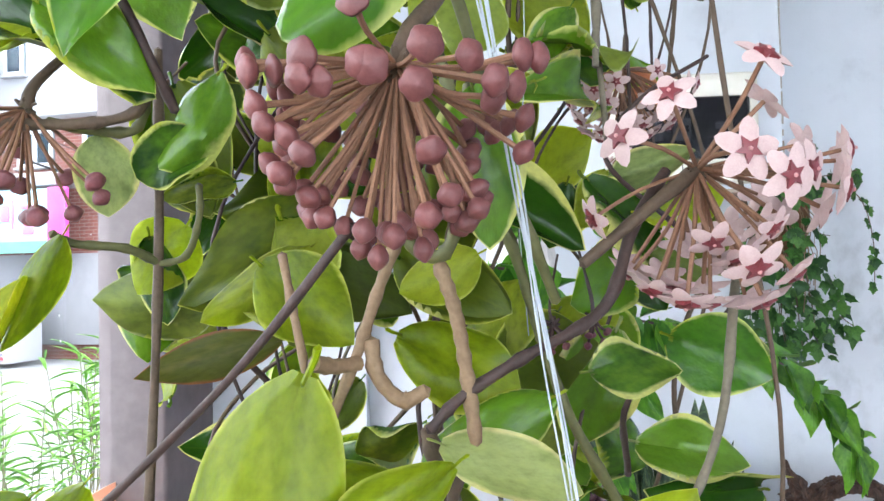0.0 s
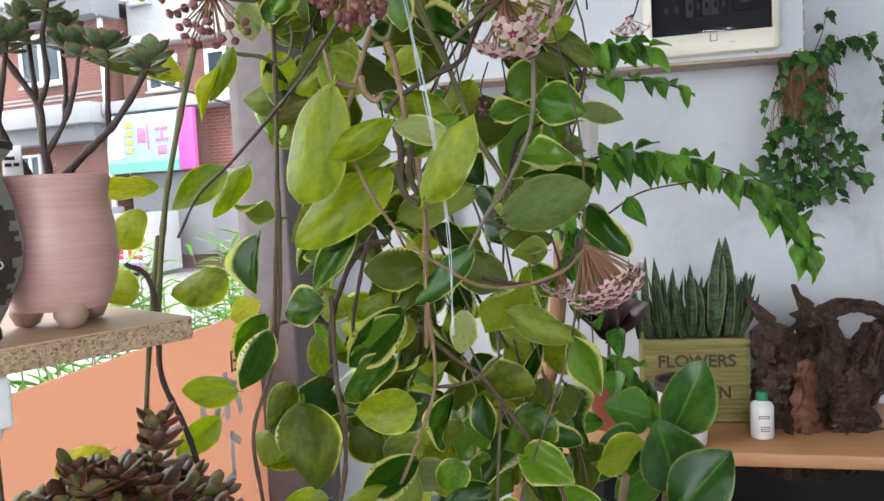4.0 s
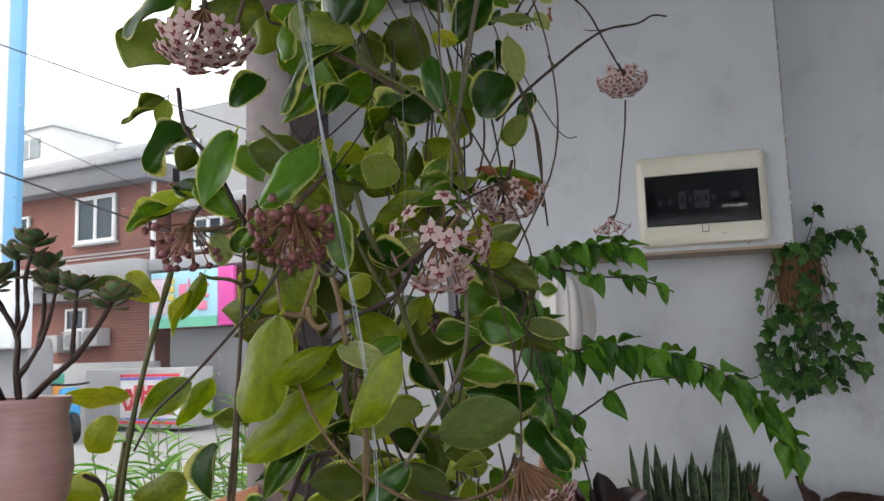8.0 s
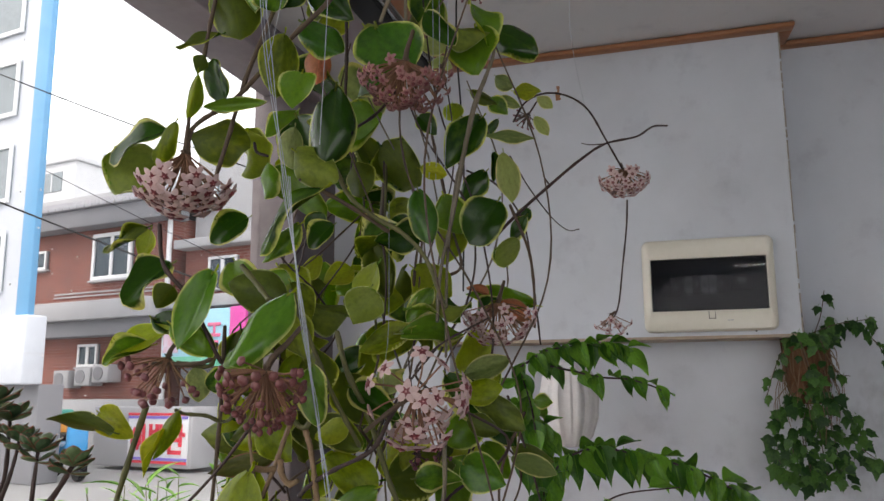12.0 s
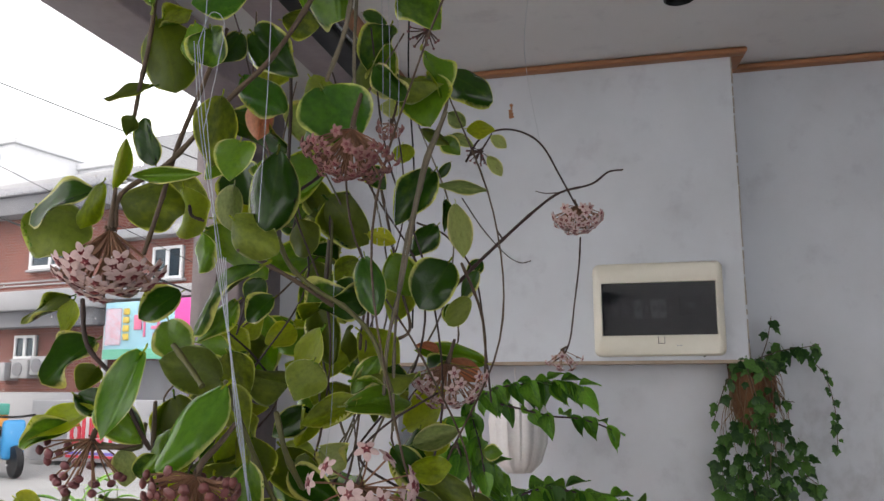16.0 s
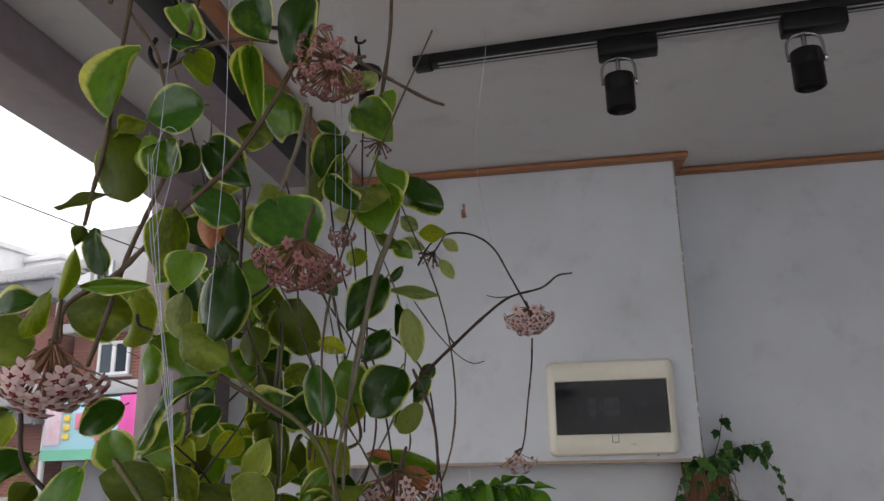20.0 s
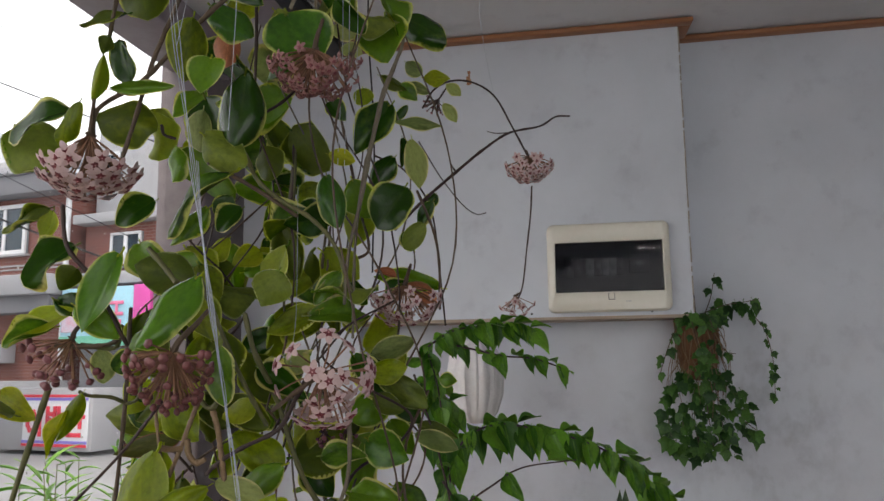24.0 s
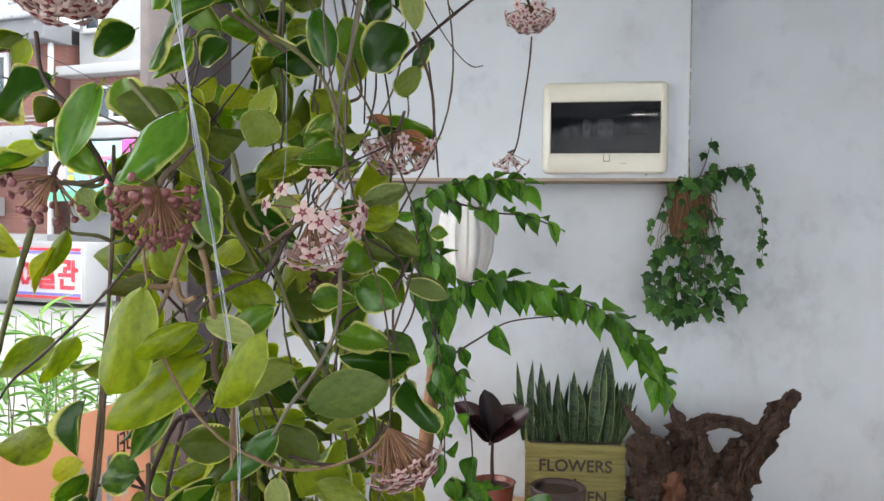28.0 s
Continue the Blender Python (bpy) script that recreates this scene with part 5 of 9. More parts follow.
LEAF = {
    "o": [hoya_leaf(1, wide_at=0.42, blunt=0.62, tip=0.82, cup=0.12, arch=0.12, wave=0.03, fold=0.15), hoya_leaf(2, wide_at=0.5, blunt=0.6, tip=0.75, cup=-0.1, arch=0.28, wave=0.04, twist=0.3, roll=0.35, bend=0.1),
          hoya_leaf(3, CREAM, wide_at=0.45, blunt=0.65, tip=0.85, cup=0.25, arch=0.2, wave=0.05, roll=0.5, bend=-0.12), hoya_leaf(21, TOP, PALE_UNDER, wide_at=0.46, blunt=0.6, tip=0.8, cup=0.0, arch=0.1, wave=0.05, fold=0.45, twist=-0.3),
          hoya_leaf(22, CREAM, GREY_UNDER, wide_at=0.4, blunt=0.6, tip=0.9, cup=0.1, arch=0.35, wave=0.06, twist=0.5, bend=0.15), hoya_leaf(23, TOP, UNDER, wide_at=0.52, blunt=0.62, tip=0.7, cup=-0.25, arch=-0.1, wave=0.04, roll=-0.3)],
    "r": [hoya_leaf(4, wide_at=0.48, blunt=0.50, tip=0.52, cup=0.15, arch=0.10, wave=0.03, roll=0.2), hoya_leaf(5, TOP, GREY_UNDER, wide_at=0.5, blunt=0.48, tip=0.55, cup=-0.15, arch=0.15, wave=0.04, twist=0.25),
          hoya_leaf(24, CREAM, UNDER, wide_at=0.47, blunt=0.5, tip=0.6, cup=0.1, arch=0.2, wave=0.05, fold=0.2)],
    "h": [hoya_leaf(6, wide_at=0.30, blunt=0.42, tip=0.8, cup=0.12, arch=0.10, wave=0.03, fold=0.15)],
    "l": [hoya_leaf(7, wide_at=0.42, blunt=0.8, tip=1.0, cup=0.4, arch=0.18, wave=0.04, twist=0.4), hoya_leaf(8, CREAM, PALE_UNDER, wide_at=0.45, blunt=0.8, tip=0.95, cup=0.3, arch=-0.15, wave=0.03, roll=0.4),
          hoya_leaf(25, TOP, GREY_UNDER, wide_at=0.4, blunt=0.75, tip=1.0, cup=0.2, arch=0.3, wave=0.05, bend=0.2, fold=0.3)],
    "c": [hoya_leaf(9, CREAM, wide_at=0.45, blunt=0.6, tip=0.8, cup=0.6, arch=0.22, wave=0.06), hoya_leaf(10, CREAM, PALE_UNDER, wide_at=0.42, blunt=0.6, tip=0.8, cup=0.5, arch=0.3, wave=0.09, twist=0.5, roll=0.6)],
    "k": [hoya_leaf(11, wide_at=0.45, blunt=0.65, tip=0.85, cup=0.25, arch=0.45, wave=0.04, roll=0.4), hoya_leaf(12, CREAM, GREY_UNDER, wide_at=0.45, blunt=0.65, tip=0.85, cup=0.1, arch=0.4, wave=0.06, twist=0.4)],
    "y": [leaf_mesh("leaf", (M["leaf_yellow"], M["leaf_yellow"]), 0.45, 0.6, 0.8, 0.1, 0.15, 0.04, seed=13, fold=0.2), leaf_mesh("leaf", (M["leaf_yellow"], M["leaf_yellow"]), 0.5, 0.6, 0.75, -0.1, 0.3, 0.05, seed=26, twist=0.4)],
    "g": [leaf_mesh("leaf", (M["leaf_orange"], M["leaf_orange"]), 0.45, 0.6, 0.8, 0.4, 0.2, 0.04, seed=14)],
    "v": [hoya_leaf(15, CREAM, PALE_UNDER, wide_at=0.5, blunt=0.6, tip=0.75, cup=0.5, arch=0.3, wave=0.04)],
    "b": [hoya_leaf(18, BRIGHT, BRIGHT, wide_at=0.42, blunt=0.6, tip=0.85, cup=0.05, arch=0.18, wave=0.04, fold=0.12), hoya_leaf(19, BRIGHT, BRIGHT, wide_at=0.46, blunt=0.62, tip=0.8, cup=-0.05, arch=0.25, wave=0.05, twist=0.25, roll=0.25)],
    "f": [hoya_leaf(16, BRIGHT, BRIGHT, wide_at=0.42, blunt=0.62, tip=0.9, cup=0.0, arch=0.3, wave=0.03, fold=-0.38, bend=0.08), hoya_leaf(17, BRIGHT, BRIGHT, wide_at=0.38, blunt=0.55, tip=1.1, cup=-0.1, arch=0.2, wave=0.07, fold=-0.2, twist=0.5, bend=-0.2)],
}
LEAF["d"] = [hoya_leaf(31, TOP, UNDER, wide_at=0.46, blunt=0.56, tip=0.72, cup=0.10, arch=0.22, wave=0.06, fold=0.22, roll=0.25), hoya_leaf(32, TOP, UNDER, wide_at=0.42, blunt=0.55, tip=0.8, cup=-0.12, arch=0.32, wave=0.07, roll=0.5, bend=0.12),
             hoya_leaf(33, TOP, UNDER, wide_at=0.5, blunt=0.58, tip=0.7, cup=0.30, arch=0.12, wave=0.08, twist=0.35), hoya_leaf(43, TOP, UNDER, wide_at=0.44, blunt=0.56, tip=0.78, cup=0.05, arch=0.25, wave=0.06, fold=0.3, bend=-0.14, roll=0.3),
             hoya_leaf(44, TOP, UNDER, wide_at=0.48, blunt=0.6, tip=0.74, cup=-0.2, arch=0.2, wave=0.09, roll=0.6, twist=-0.25)]
LEAF["u"] = [hoya_leaf(34, UNDER, UNDER, wide_at=0.44, blunt=0.58, tip=0.8, cup=-0.1, arch=0.2, wave=0.06, fold=-0.25, bend=0.1), hoya_leaf(35, UNDER, TOP, wide_at=0.48, blunt=0.58, tip=0.75, cup=-0.2, arch=0.3, wave=0.07, twist=-0.35, roll=-0.5),
             hoya_leaf(45, UNDER, CREAM, wide_at=0.45, blunt=0.58, tip=0.82, cup=0.1, arch=-0.15, wave=0.08, fold=0.2, roll=0.4, bend=-0.1)]
LEAF["n"] = [hoya_leaf(36, GREY_UNDER, UNDER, wide_at=0.45, blunt=0.58, tip=0.8, cup=-0.15, arch=0.25, wave=0.06, fold=-0.15), hoya_leaf(37, GREY_UNDER, TOP, wide_at=0.5, blunt=0.55, tip=0.75, cup=-0.2, arch=0.18, wave=0.07, roll=-0.4)]
LEAF["e"] = [hoya_leaf(46, FRESH, UNDER, wide_at=0.44, blunt=0.56, tip=0.8, cup=0.08, arch=0.12, wave=0.03, fold=0.12), hoya_leaf(47, FRESH, UNDER, wide_at=0.46, blunt=0.56, tip=0.8, cup=-0.1, arch=0.2, wave=0.05, roll=0.3)]
LEAF["p"] = [hoya_leaf(38, PALE_UNDER, PALE_UNDER, wide_at=0.46, blunt=0.6, tip=0.8, cup=-0.1, arch=0.2, wave=0.05, bend=0.1)]
LEAF["q"] = [hoya_leaf(39, MATT, MATT, wide_at=0.52, blunt=0.6, tip=0.66, cup=-0.1, arch=0.12, wave=0.02, fold=-0.08)]
LEAF["w"] = [hoya_leaf(40, BRIGHT, BRIGHT, wide_at=0.46, blunt=0.55, tip=0.78, cup=-0.1, arch=0.16, wave=0.03, fold=-0.16, bend=-0.12), hoya_leaf(41, BRIGHT, BRIGHT, wide_at=0.42, blunt=0.5, tip=0.95, cup=-0.1, arch=0.14, wave=0.05, fold=-0.12, bend=0.1)]
LEAF["z"] = [hoya_leaf(42, RUSTY, RUSTY, wide_at=0.42, blunt=0.7, tip=1.0, cup=-0.1, arch=0.12, wave=0.04, fold=-0.1)]
LEAF["a"] = [hoya_leaf(48, BRIGHT, BRIGHT, wide_at=0.56, blunt=0.62, tip=0.58, cup=-0.1, arch=0.14, wave=0.03, fold=-0.14)]
COUNT = {k: 0 for k in LEAF}


def leaf(kind, base, tip, face, width):
    me = LEAF[kind][COUNT[kind] % len(LEAF[kind])]
    COUNT[kind] += 1
    child("leaf", me, hoya, leaf_pose(base, tip, face, width))


def stem(points, r0, r1, mat, nodes=5):
    part("stem", tube(bmesh.new(), points, r0 * 0.78, r1 * 0.78, 8, 6, 0.08, nodes), M[mat], hoya)


def star(bm, r, z, mat_petal=0, mat_corona=1, mat_tip=2, reflex=0.12):
    """An open flower facing up at height z: five rounded felted petals, a red star and a pale middle."""
    steps = ((0.0, 1.0, -reflex), (0.18, 0.91, -reflex * 0.6), (0.40, 0.72, 0.02), (0.628, 0.50, 0.05), (0.857, 0.72, 0.02), (1.077, 0.91, -reflex * 0.6))
    rim, mid = [], []
    top = bm.verts.new((0, 0, z + 0.04 * r))
    base = bm.verts.new((0, 0, z - 0.16 * r))
    for p in range(5):
        for a, k, h in steps:
            t = a + p * 2 * math.pi / 5
            rim.append(bm.verts.new((r * k * math.cos(t), r * k * math.sin(t), z + h * r)))
            q = 0.62 * k if k > 0.6 else 0.33
            mid.append(bm.verts.new((r * q * math.cos(t), r * q * math.sin(t), z + 0.10 * r)))
    n = len(rim)
    for i in range(n):
        j = (i + 1) % n
        for f in ((mid[i], rim[i], rim[j], mid[j]), (top, mid[i], mid[j]), (base, rim[j], rim[i])):
            bm.faces.new(f).material_index = mat_petal
    peak = bm.verts.new((0, 0, z + 0.28 * r))
    ring, foot = [], []
    for i in range(10):
        a = math.pi * i / 5 + math.pi / 5
        k = r * (0.44 if i % 2 == 0 else 0.20)
        ring.append(bm.verts.new((k * math.cos(a), k * math.sin(a), z + (0.17 if i % 2 == 0 else 0.22) * r)))
        foot.append(bm.verts.new((k * 0.9 * math.cos(a), k * 0.9 * math.sin(a), z + 0.04 * r)))
    for i in range(10):
        j = (i + 1) % 10
        bm.faces.new((peak, ring[i], ring[j])).material_index = mat_corona
        bm.faces.new((ring[i], foot[i], foot[j], ring[j])).material_index = mat_corona
    lathe(bm, ((0.0, z + 0.2 * r), (0.08 * r, z + 0.27 * r), (0.05 * r, z + 0.33 * r), (0.004 * r, z + 0.34 * r)), sides=5, mat=mat_tip)


def bud_shape(bm, r, z, mat=0):
    """A closed five-sided bud with a pointed face."""
    prof = ((0.15, -1.0), (0.55, -0.82), (0.92, -0.40), (1.0, -0.05), (0.93, 0.12), (0.55, 0.46), (0.22, 0.64), (0.02, 0.70))
    lathe(bm, [(r * a, z + r * b) for a, b in prof], sides=20, mat=mat, wave=lambda a: 0.97 + 0.12 * abs(math.cos(2.5 * a)) ** 1.5)



FLOWER_MATS = {"open": ("petal", "corona", "corona_tip", "pedicel"), "faded": ("petal_mauve", "corona", "petal_mauve", "pedicel"), "buds": ("bud", "bud", "bud", "pedicel"),
               "budding": ("bud_dark", "bud_dark", "bud_dark", "pedicel"), "dried": ("bud_dark", "bud_dark", "bud_dark", "pedicel_dry")}


def umbel(kind, hub, axis, reach, wide, count, size, spread, seed, stalk):
    """A cluster of flowers on stalks that leave one hub: reach along the axis, wide across."""
    rnd = random.Random(seed)
    hub, axis = Vector(hub), Vector(axis).normalized()
    if len(stalk) < 2:
        stalk = [hub - axis * 0.03 + Vector((rnd.uniform(-0.01, 0.01), 0.015, 0.008)), hub - axis * 0.012]
    thick = min(0.0028, reach * 0.07)
    bm = tube(bmesh.new(), [*stalk, hub], thick * 0.65, thick, 8, 4, 0.12)
    for i in range(26):
        d = Vector([rnd.gauss(0, 1) for _ in range(3)]).normalized()
        tube(bm, (hub, hub + d * 0.005), 0.0014, 0.0006, 4, 2)
    label = {"open": "cluster of open pale pink flowers", "faded": "faded mauve flower cluster", "buds": "dense cluster of closed rose buds", "budding": "sparse cluster of dark buds", "dried": "dried flower stalks"}[kind]
    um = part("flower_umbel", bm, M["stem_dark" if kind == "dried" else "stem"], hoya, label)
    mats = [M[k] for k in FLOWER_MATS[kind]]
    across = wide / max(0.3, math.sin(min(spread, math.pi / 2)))
    span = (reach + across) / 2
    metres = []
    for bend in (0.0, 0.12, -0.1):
        b = bmesh.new()
        length = span - size * 0.3
        tube(b, ((0, 0, 0.002), (bend * length * 0.5, 0, length * 0.55), (0, 0, length)), 0.0008 if kind != "buds" else 0.00055, 0.0008, 6, 3, mat=3)
        if kind in ("open", "faded"):
            star(b, size, length, reflex=0.1 if kind == "open" else 0.35)
        elif kind == "dried":
            bud_shape(b, size * 0.6, length)
        else:
            bud_shape(b, size, length + size * 0.5)
        metres.append(mesh_of("flower" if kind in ("open", "faded") else "bud", b, *mats, smooth=True))
    side = axis.cross(Vector((0.2, -1, 0.1))).normalized()
    deep = side.cross(axis)
    # the stalks spread evenly over a dome about the axis: reach down it, wide across
    for i in range(count):
        k = (i + 0.5) / count
        ang = math.acos(1 - k * (1 - math.cos(spread)))
        if kind == "buds" and i % 6 == 5 or seed == 4 and i % 5 == 4:
            ang = rnd.uniform(1.3, 1.6) if kind == "buds" else rnd.uniform(1.4, 2.0)
        turn = i * 2.39996 + rnd.uniform(-0.3, 0.3)
        if kind == "buds" and 0.35 < ang < 1.15 and math.sin(turn) * deep.y < -0.2 and rnd.random() < 0.85:
            ang, turn = rnd.uniform(0.5, 1.0), math.atan2(deep.y, 0.0) + rnd.uniform(-1.7, 1.7)
        v = axis * math.cos(ang) * reach + (side * math.cos(turn) + deep * math.sin(turn)) * math.sin(ang) * across
        v *= rnd.uniform(0.86, 1.06) if kind != "open" or seed != 4 else rnd.uniform(0.74, 1.10)
        d = (v.normalized() + Vector([rnd.gauss(0, 0.04) for _ in range(3)])).normalized()
        q = d.to_track_quat("Z", "Y").to_matrix().to_4x4() @ Matrix.Rotation(rnd.uniform(0, 6.28), 4, "Z")
        s = (0.72 + 0.42 * ang / spread) * rnd.uniform(0.88, 1.06) if kind == "buds" else rnd.uniform(0.88, 1.1)
        m = Matrix.Translation(hub) @ q @ Matrix.Diagonal((s, s, v.length / span, 1))
        child("flower" if kind in ("open", "faded") else "bud", metres[i % 3], um, m)


# leaves of the upper strands
leaf("g", (0.028, 0.500, 1.799), (0.021, 0.500, 1.752), (-0.38, 0.88, 0.30), 0.61)
leaf("o", (0.037, 0.380, 1.757), (0.028, 0.380, 1.693), (-0.52, 0.79, 0.31), 0.60)
leaf("c", (0.079, 0.430, 1.940), (0.090, 0.430, 1.858), (0.19, -0.95, 0.27), 0.28)
leaf("o", (0.044, 0.500, 1.881), (0.088, 0.500, 1.872), (0.11, 0.67, 0.73), 0.66)
leaf("c", (0.130, 0.600, 1.969), (0.174, 0.600, 1.994), (-0.27, 0.67, 0.69), 0.65)
leaf("o", (0.091, 0.650, 1.956), (0.120, 0.650, 1.939), (-0.19, -0.98, -0.06), 0.62)
leaf("r", (0.112, 0.800, 1.834), (0.113, 0.800, 1.806), (-0.08, 0.97, 0.24), 1.15)
leaf("l", (0.128, 0.850, 1.870), (0.171, 0.850, 1.843), (-0.09, 0.99, 0.11), 0.44)
leaf("o", (0.161, 0.900, 1.910), (0.188, 0.900, 1.887), (-0.07, 0.98, 0.16), 0.74)
leaf("l", (0.165, 0.900, 1.875), (0.199, 0.900, 1.856), (-0.07, 0.99, 0.12), 0.54)
leaf("o", (0.159, 0.850, 1.856), (0.185, 0.850, 1.831), (-0.28, -0.96, -0.03), 0.77)
leaf("o", (0.178, 0.800, 1.805), (0.160, 0.800, 1.782), (0.25, -0.97, 0.06), 0.49)
leaf("l", (0.177, 0.750, 1.743), (0.180, 0.750, 1.700), (0.35, -0.90, 0.27), 0.36)
leaf("o", (0.110, 0.600, 1.746), (0.133, 0.600, 1.723), (0.03, -0.96, 0.27), 0.79)
leaf("y", (0.136, 0.500, 1.654), (0.166, 0.500, 1.645), (0.04, 0.93, 0.38), 0.61)
leaf("o", (0.102, 0.600, 1.646), (0.074, 0.600, 1.625), (-0.09, 0.93, 0.35), 0.84)
leaf("o", (0.036, 0.650, 1.651), (0.054, 0.650, 1.602), (-0.21, 0.96, 0.17), 0.82)
leaf("o", (-0.001, 0.500, 1.709), (-0.004, 0.500, 1.661), (-0.58, 0.77, 0.28), 0.58)
leaf("l", (-0.038, 0.360, 1.717), (-0.045, 0.360, 1.669), (-0.33, 0.90, 0.29), 0.28)
leaf("o", (-0.044, 0.380, 1.743), (-0.053, 0.380, 1.726), (-0.60, 0.59, 0.54), 0.87)
leaf("l", (-0.031, 0.360, 1.683), (0.034, 0.360, 1.683), (0.00, -0.97, -0.23), 0.26)
leaf("o", (0.140, 0.600, 1.651), (0.161, 0.600, 1.602), (0.28, -0.89, 0.36), 0.82)
leaf("o", (0.142, 0.650, 1.632), (0.130, 0.650, 1.576), (0.10, 0.97, 0.22), 0.70)
leaf("o", (0.104, 0.600, 1.568), (0.152, 0.600, 1.532), (0.11, 0.92, 0.38), 0.75)
leaf("r", (0.218, 0.660, 1.606), (0.192, 0.660, 1.575), (0.03, 0.97, 0.22), 0.64)
leaf("o", (0.224, 0.700, 1.643), (0.200, 0.700, 1.610), (-0.11, -0.94, 0.32), 0.65)
leaf("r", (0.202, 0.680, 1.576), (0.189, 0.680, 1.602), (0.16, -0.93, 0.32), 0.96)
leaf("o", (0.223, 0.750, 1.663), (0.205, 0.750, 1.642), (0.29, -0.96, 0.01), 0.74)
leaf("o", (0.086, 0.500, 1.533), (0.066, 0.500, 1.497), (-0.02, 0.97, 0.25), 0.97)
leaf("o", (0.033, 0.500, 1.613), (0.017, 0.500, 1.591), (0.26, -0.96, 0.06), 0.98)
# leaves of the middle strands
leaf("o", (-0.075, 0.400, 1.527), (-0.093, 0.400, 1.508), (-0.44, 0.63, 0.64), 1.00)
leaf("k", (-0.077, 0.400, 1.493), (-0.036, 0.400, 1.465), (0.08, -0.94, 0.35), 0.63)
leaf("k", (-0.139, 0.420, 1.393), (-0.202, 0.420, 1.410), (0.01, 0.96, 0.27), 0.38)
leaf("y", (-0.162, 0.420, 1.297), (-0.218, 0.420, 1.295), (0.01, 1.00, 0.05), 0.36)
leaf("l", (0.166, 0.960, 1.346), (0.229, 0.960, 1.318), (-0.14, 0.99, -0.06), 0.44)
leaf("o", (0.066, 0.600, 1.512), (0.026, 0.600, 1.535), (-0.03, 0.98, 0.20), 0.68)
leaf("c", (0.057, 0.420, 1.468), (0.062, 0.420, 1.415), (0.01, 0.97, 0.24), 0.55)
leaf("o", (0.116, 0.550, 1.496), (0.059, 0.550, 1.472), (-0.10, 0.88, 0.47), 0.53)
leaf("o", (0.162, 0.600, 1.447), (0.214, 0.600, 1.463), (0.05, 1.00, 0.08), 0.51)
leaf("o", (0.208, 0.900, 1.415), (0.235, 0.900, 1.412), (-0.04, -0.99, -0.11), 0.84)
leaf("g", (0.176, 0.700, 1.546), (0.148, 0.700, 1.556), (0.07, 0.90, 0.42), 0.43)
leaf("o", (0.136, 0.500, 1.231), (0.185, 0.500, 1.228), (-0.01, 0.99, 0.13), 0.54)
leaf("o", (-0.018, 0.500, 1.511), (0.024, 0.500, 1.461), (0.04, 0.96, 0.28), 0.66)
leaf("o", (-0.012, 0.550, 1.470), (-0.026, 0.550, 1.421), (-0.43, 0.83, 0.36), 0.74)
leaf("b", (-0.011, 0.450, 1.400), (0.028, 0.450, 1.366), (-0.06, 0.98, 0.18), 0.76)
leaf("b", (0.041, 0.500, 1.367), (0.099, 0.500, 1.342), (0.05, 0.94, 0.35), 0.66)
leaf("o", (0.101, 0.600, 1.368), (0.139, 0.600, 1.329), (0.15, -0.91, 0.38), 0.83)
leaf("o", (0.165, 0.700, 1.368), (0.198, 0.700, 1.326), (-0.16, -0.98, 0.13), 0.72)
leaf("o", (0.138, 0.650, 1.368), (0.117, 0.650, 1.335), (-0.03, 0.97, 0.26), 0.81)
leaf("b", (-0.072, 0.550, 1.423), (-0.099, 0.550, 1.387), (-0.06, 0.96, 0.29), 0.89)
leaf("o", (0.183, 0.700, 1.466), (0.161, 0.700, 1.424), (-0.12, 0.95, 0.30), 0.70)
leaf("o", (0.076, 0.650, 1.330), (0.108, 0.650, 1.283), (-0.10, -0.98, 0.18), 0.81)
leaf("o", (0.021, 0.600, 1.294), (-0.007, 0.600, 1.257), (-0.01, -0.97, 0.25), 0.85)
# leaves of the lower strands
leaf("y", (-0.186, 0.430, 1.202), (-0.235, 0.430, 1.209), (-0.03, 1.00, 0.05), 0.75)
leaf("o", (-0.069, 0.440, 1.163), (-0.103, 0.440, 1.105), (0.53, -0.84, -0.05), 0.54)
leaf("o", (-0.020, 0.450, 1.184), (-0.060, 0.450, 1.176), (-0.05, -0.88, 0.47), 1.04)
leaf("o", (0.179, 0.500, 1.220), (0.145, 0.500, 1.221), (0.00, 0.97, 0.25), 0.84)
leaf("v", (0.168, 0.550, 1.126), (0.141, 0.550, 1.071), (0.21, -0.97, 0.15), 0.27)
leaf("r", (0.090, 0.500, 1.021), (0.070, 0.500, 0.993), (0.29, -0.95, 0.05), 1.11)
leaf("r", (0.045, 0.500, 1.047), (0.020, 0.500, 1.019), (0.21, 0.98, 0.07), 0.92)
leaf("o", (0.110, 0.500, 0.939), (0.085, 0.500, 0.916), (0.19, 0.98, 0.05), 0.88)
leaf("o", (-0.072, 0.500, 1.099), (-0.102, 0.500, 1.055), (-0.14, 0.93, 0.33), 0.57)
leaf("o", (-0.015, 0.500, 1.056), (0.008, 0.500, 1.019), (-0.40, 0.92, 0.01), 0.84)
leaf("o", (0.045, 0.600, 1.127), (0.015, 0.600, 1.087), (0.12, 0.98, 0.16), 0.74)
leaf("o", (0.087, 0.650, 1.092), (0.114, 0.650, 1.057), (0.05, -0.96, 0.28), 0.76)
leaf("o", (0.074, 0.600, 1.033), (0.052, 0.600, 0.999), (-0.30, 0.85, 0.43), 0.83)
leaf("c", (0.118, 0.620, 1.029), (0.151, 0.620, 1.015), (0.11, -0.86, 0.49), 0.90)
leaf("o", (0.132, 0.650, 0.979), (0.109, 0.650, 0.936), (0.07, 0.98, 0.21), 0.69)
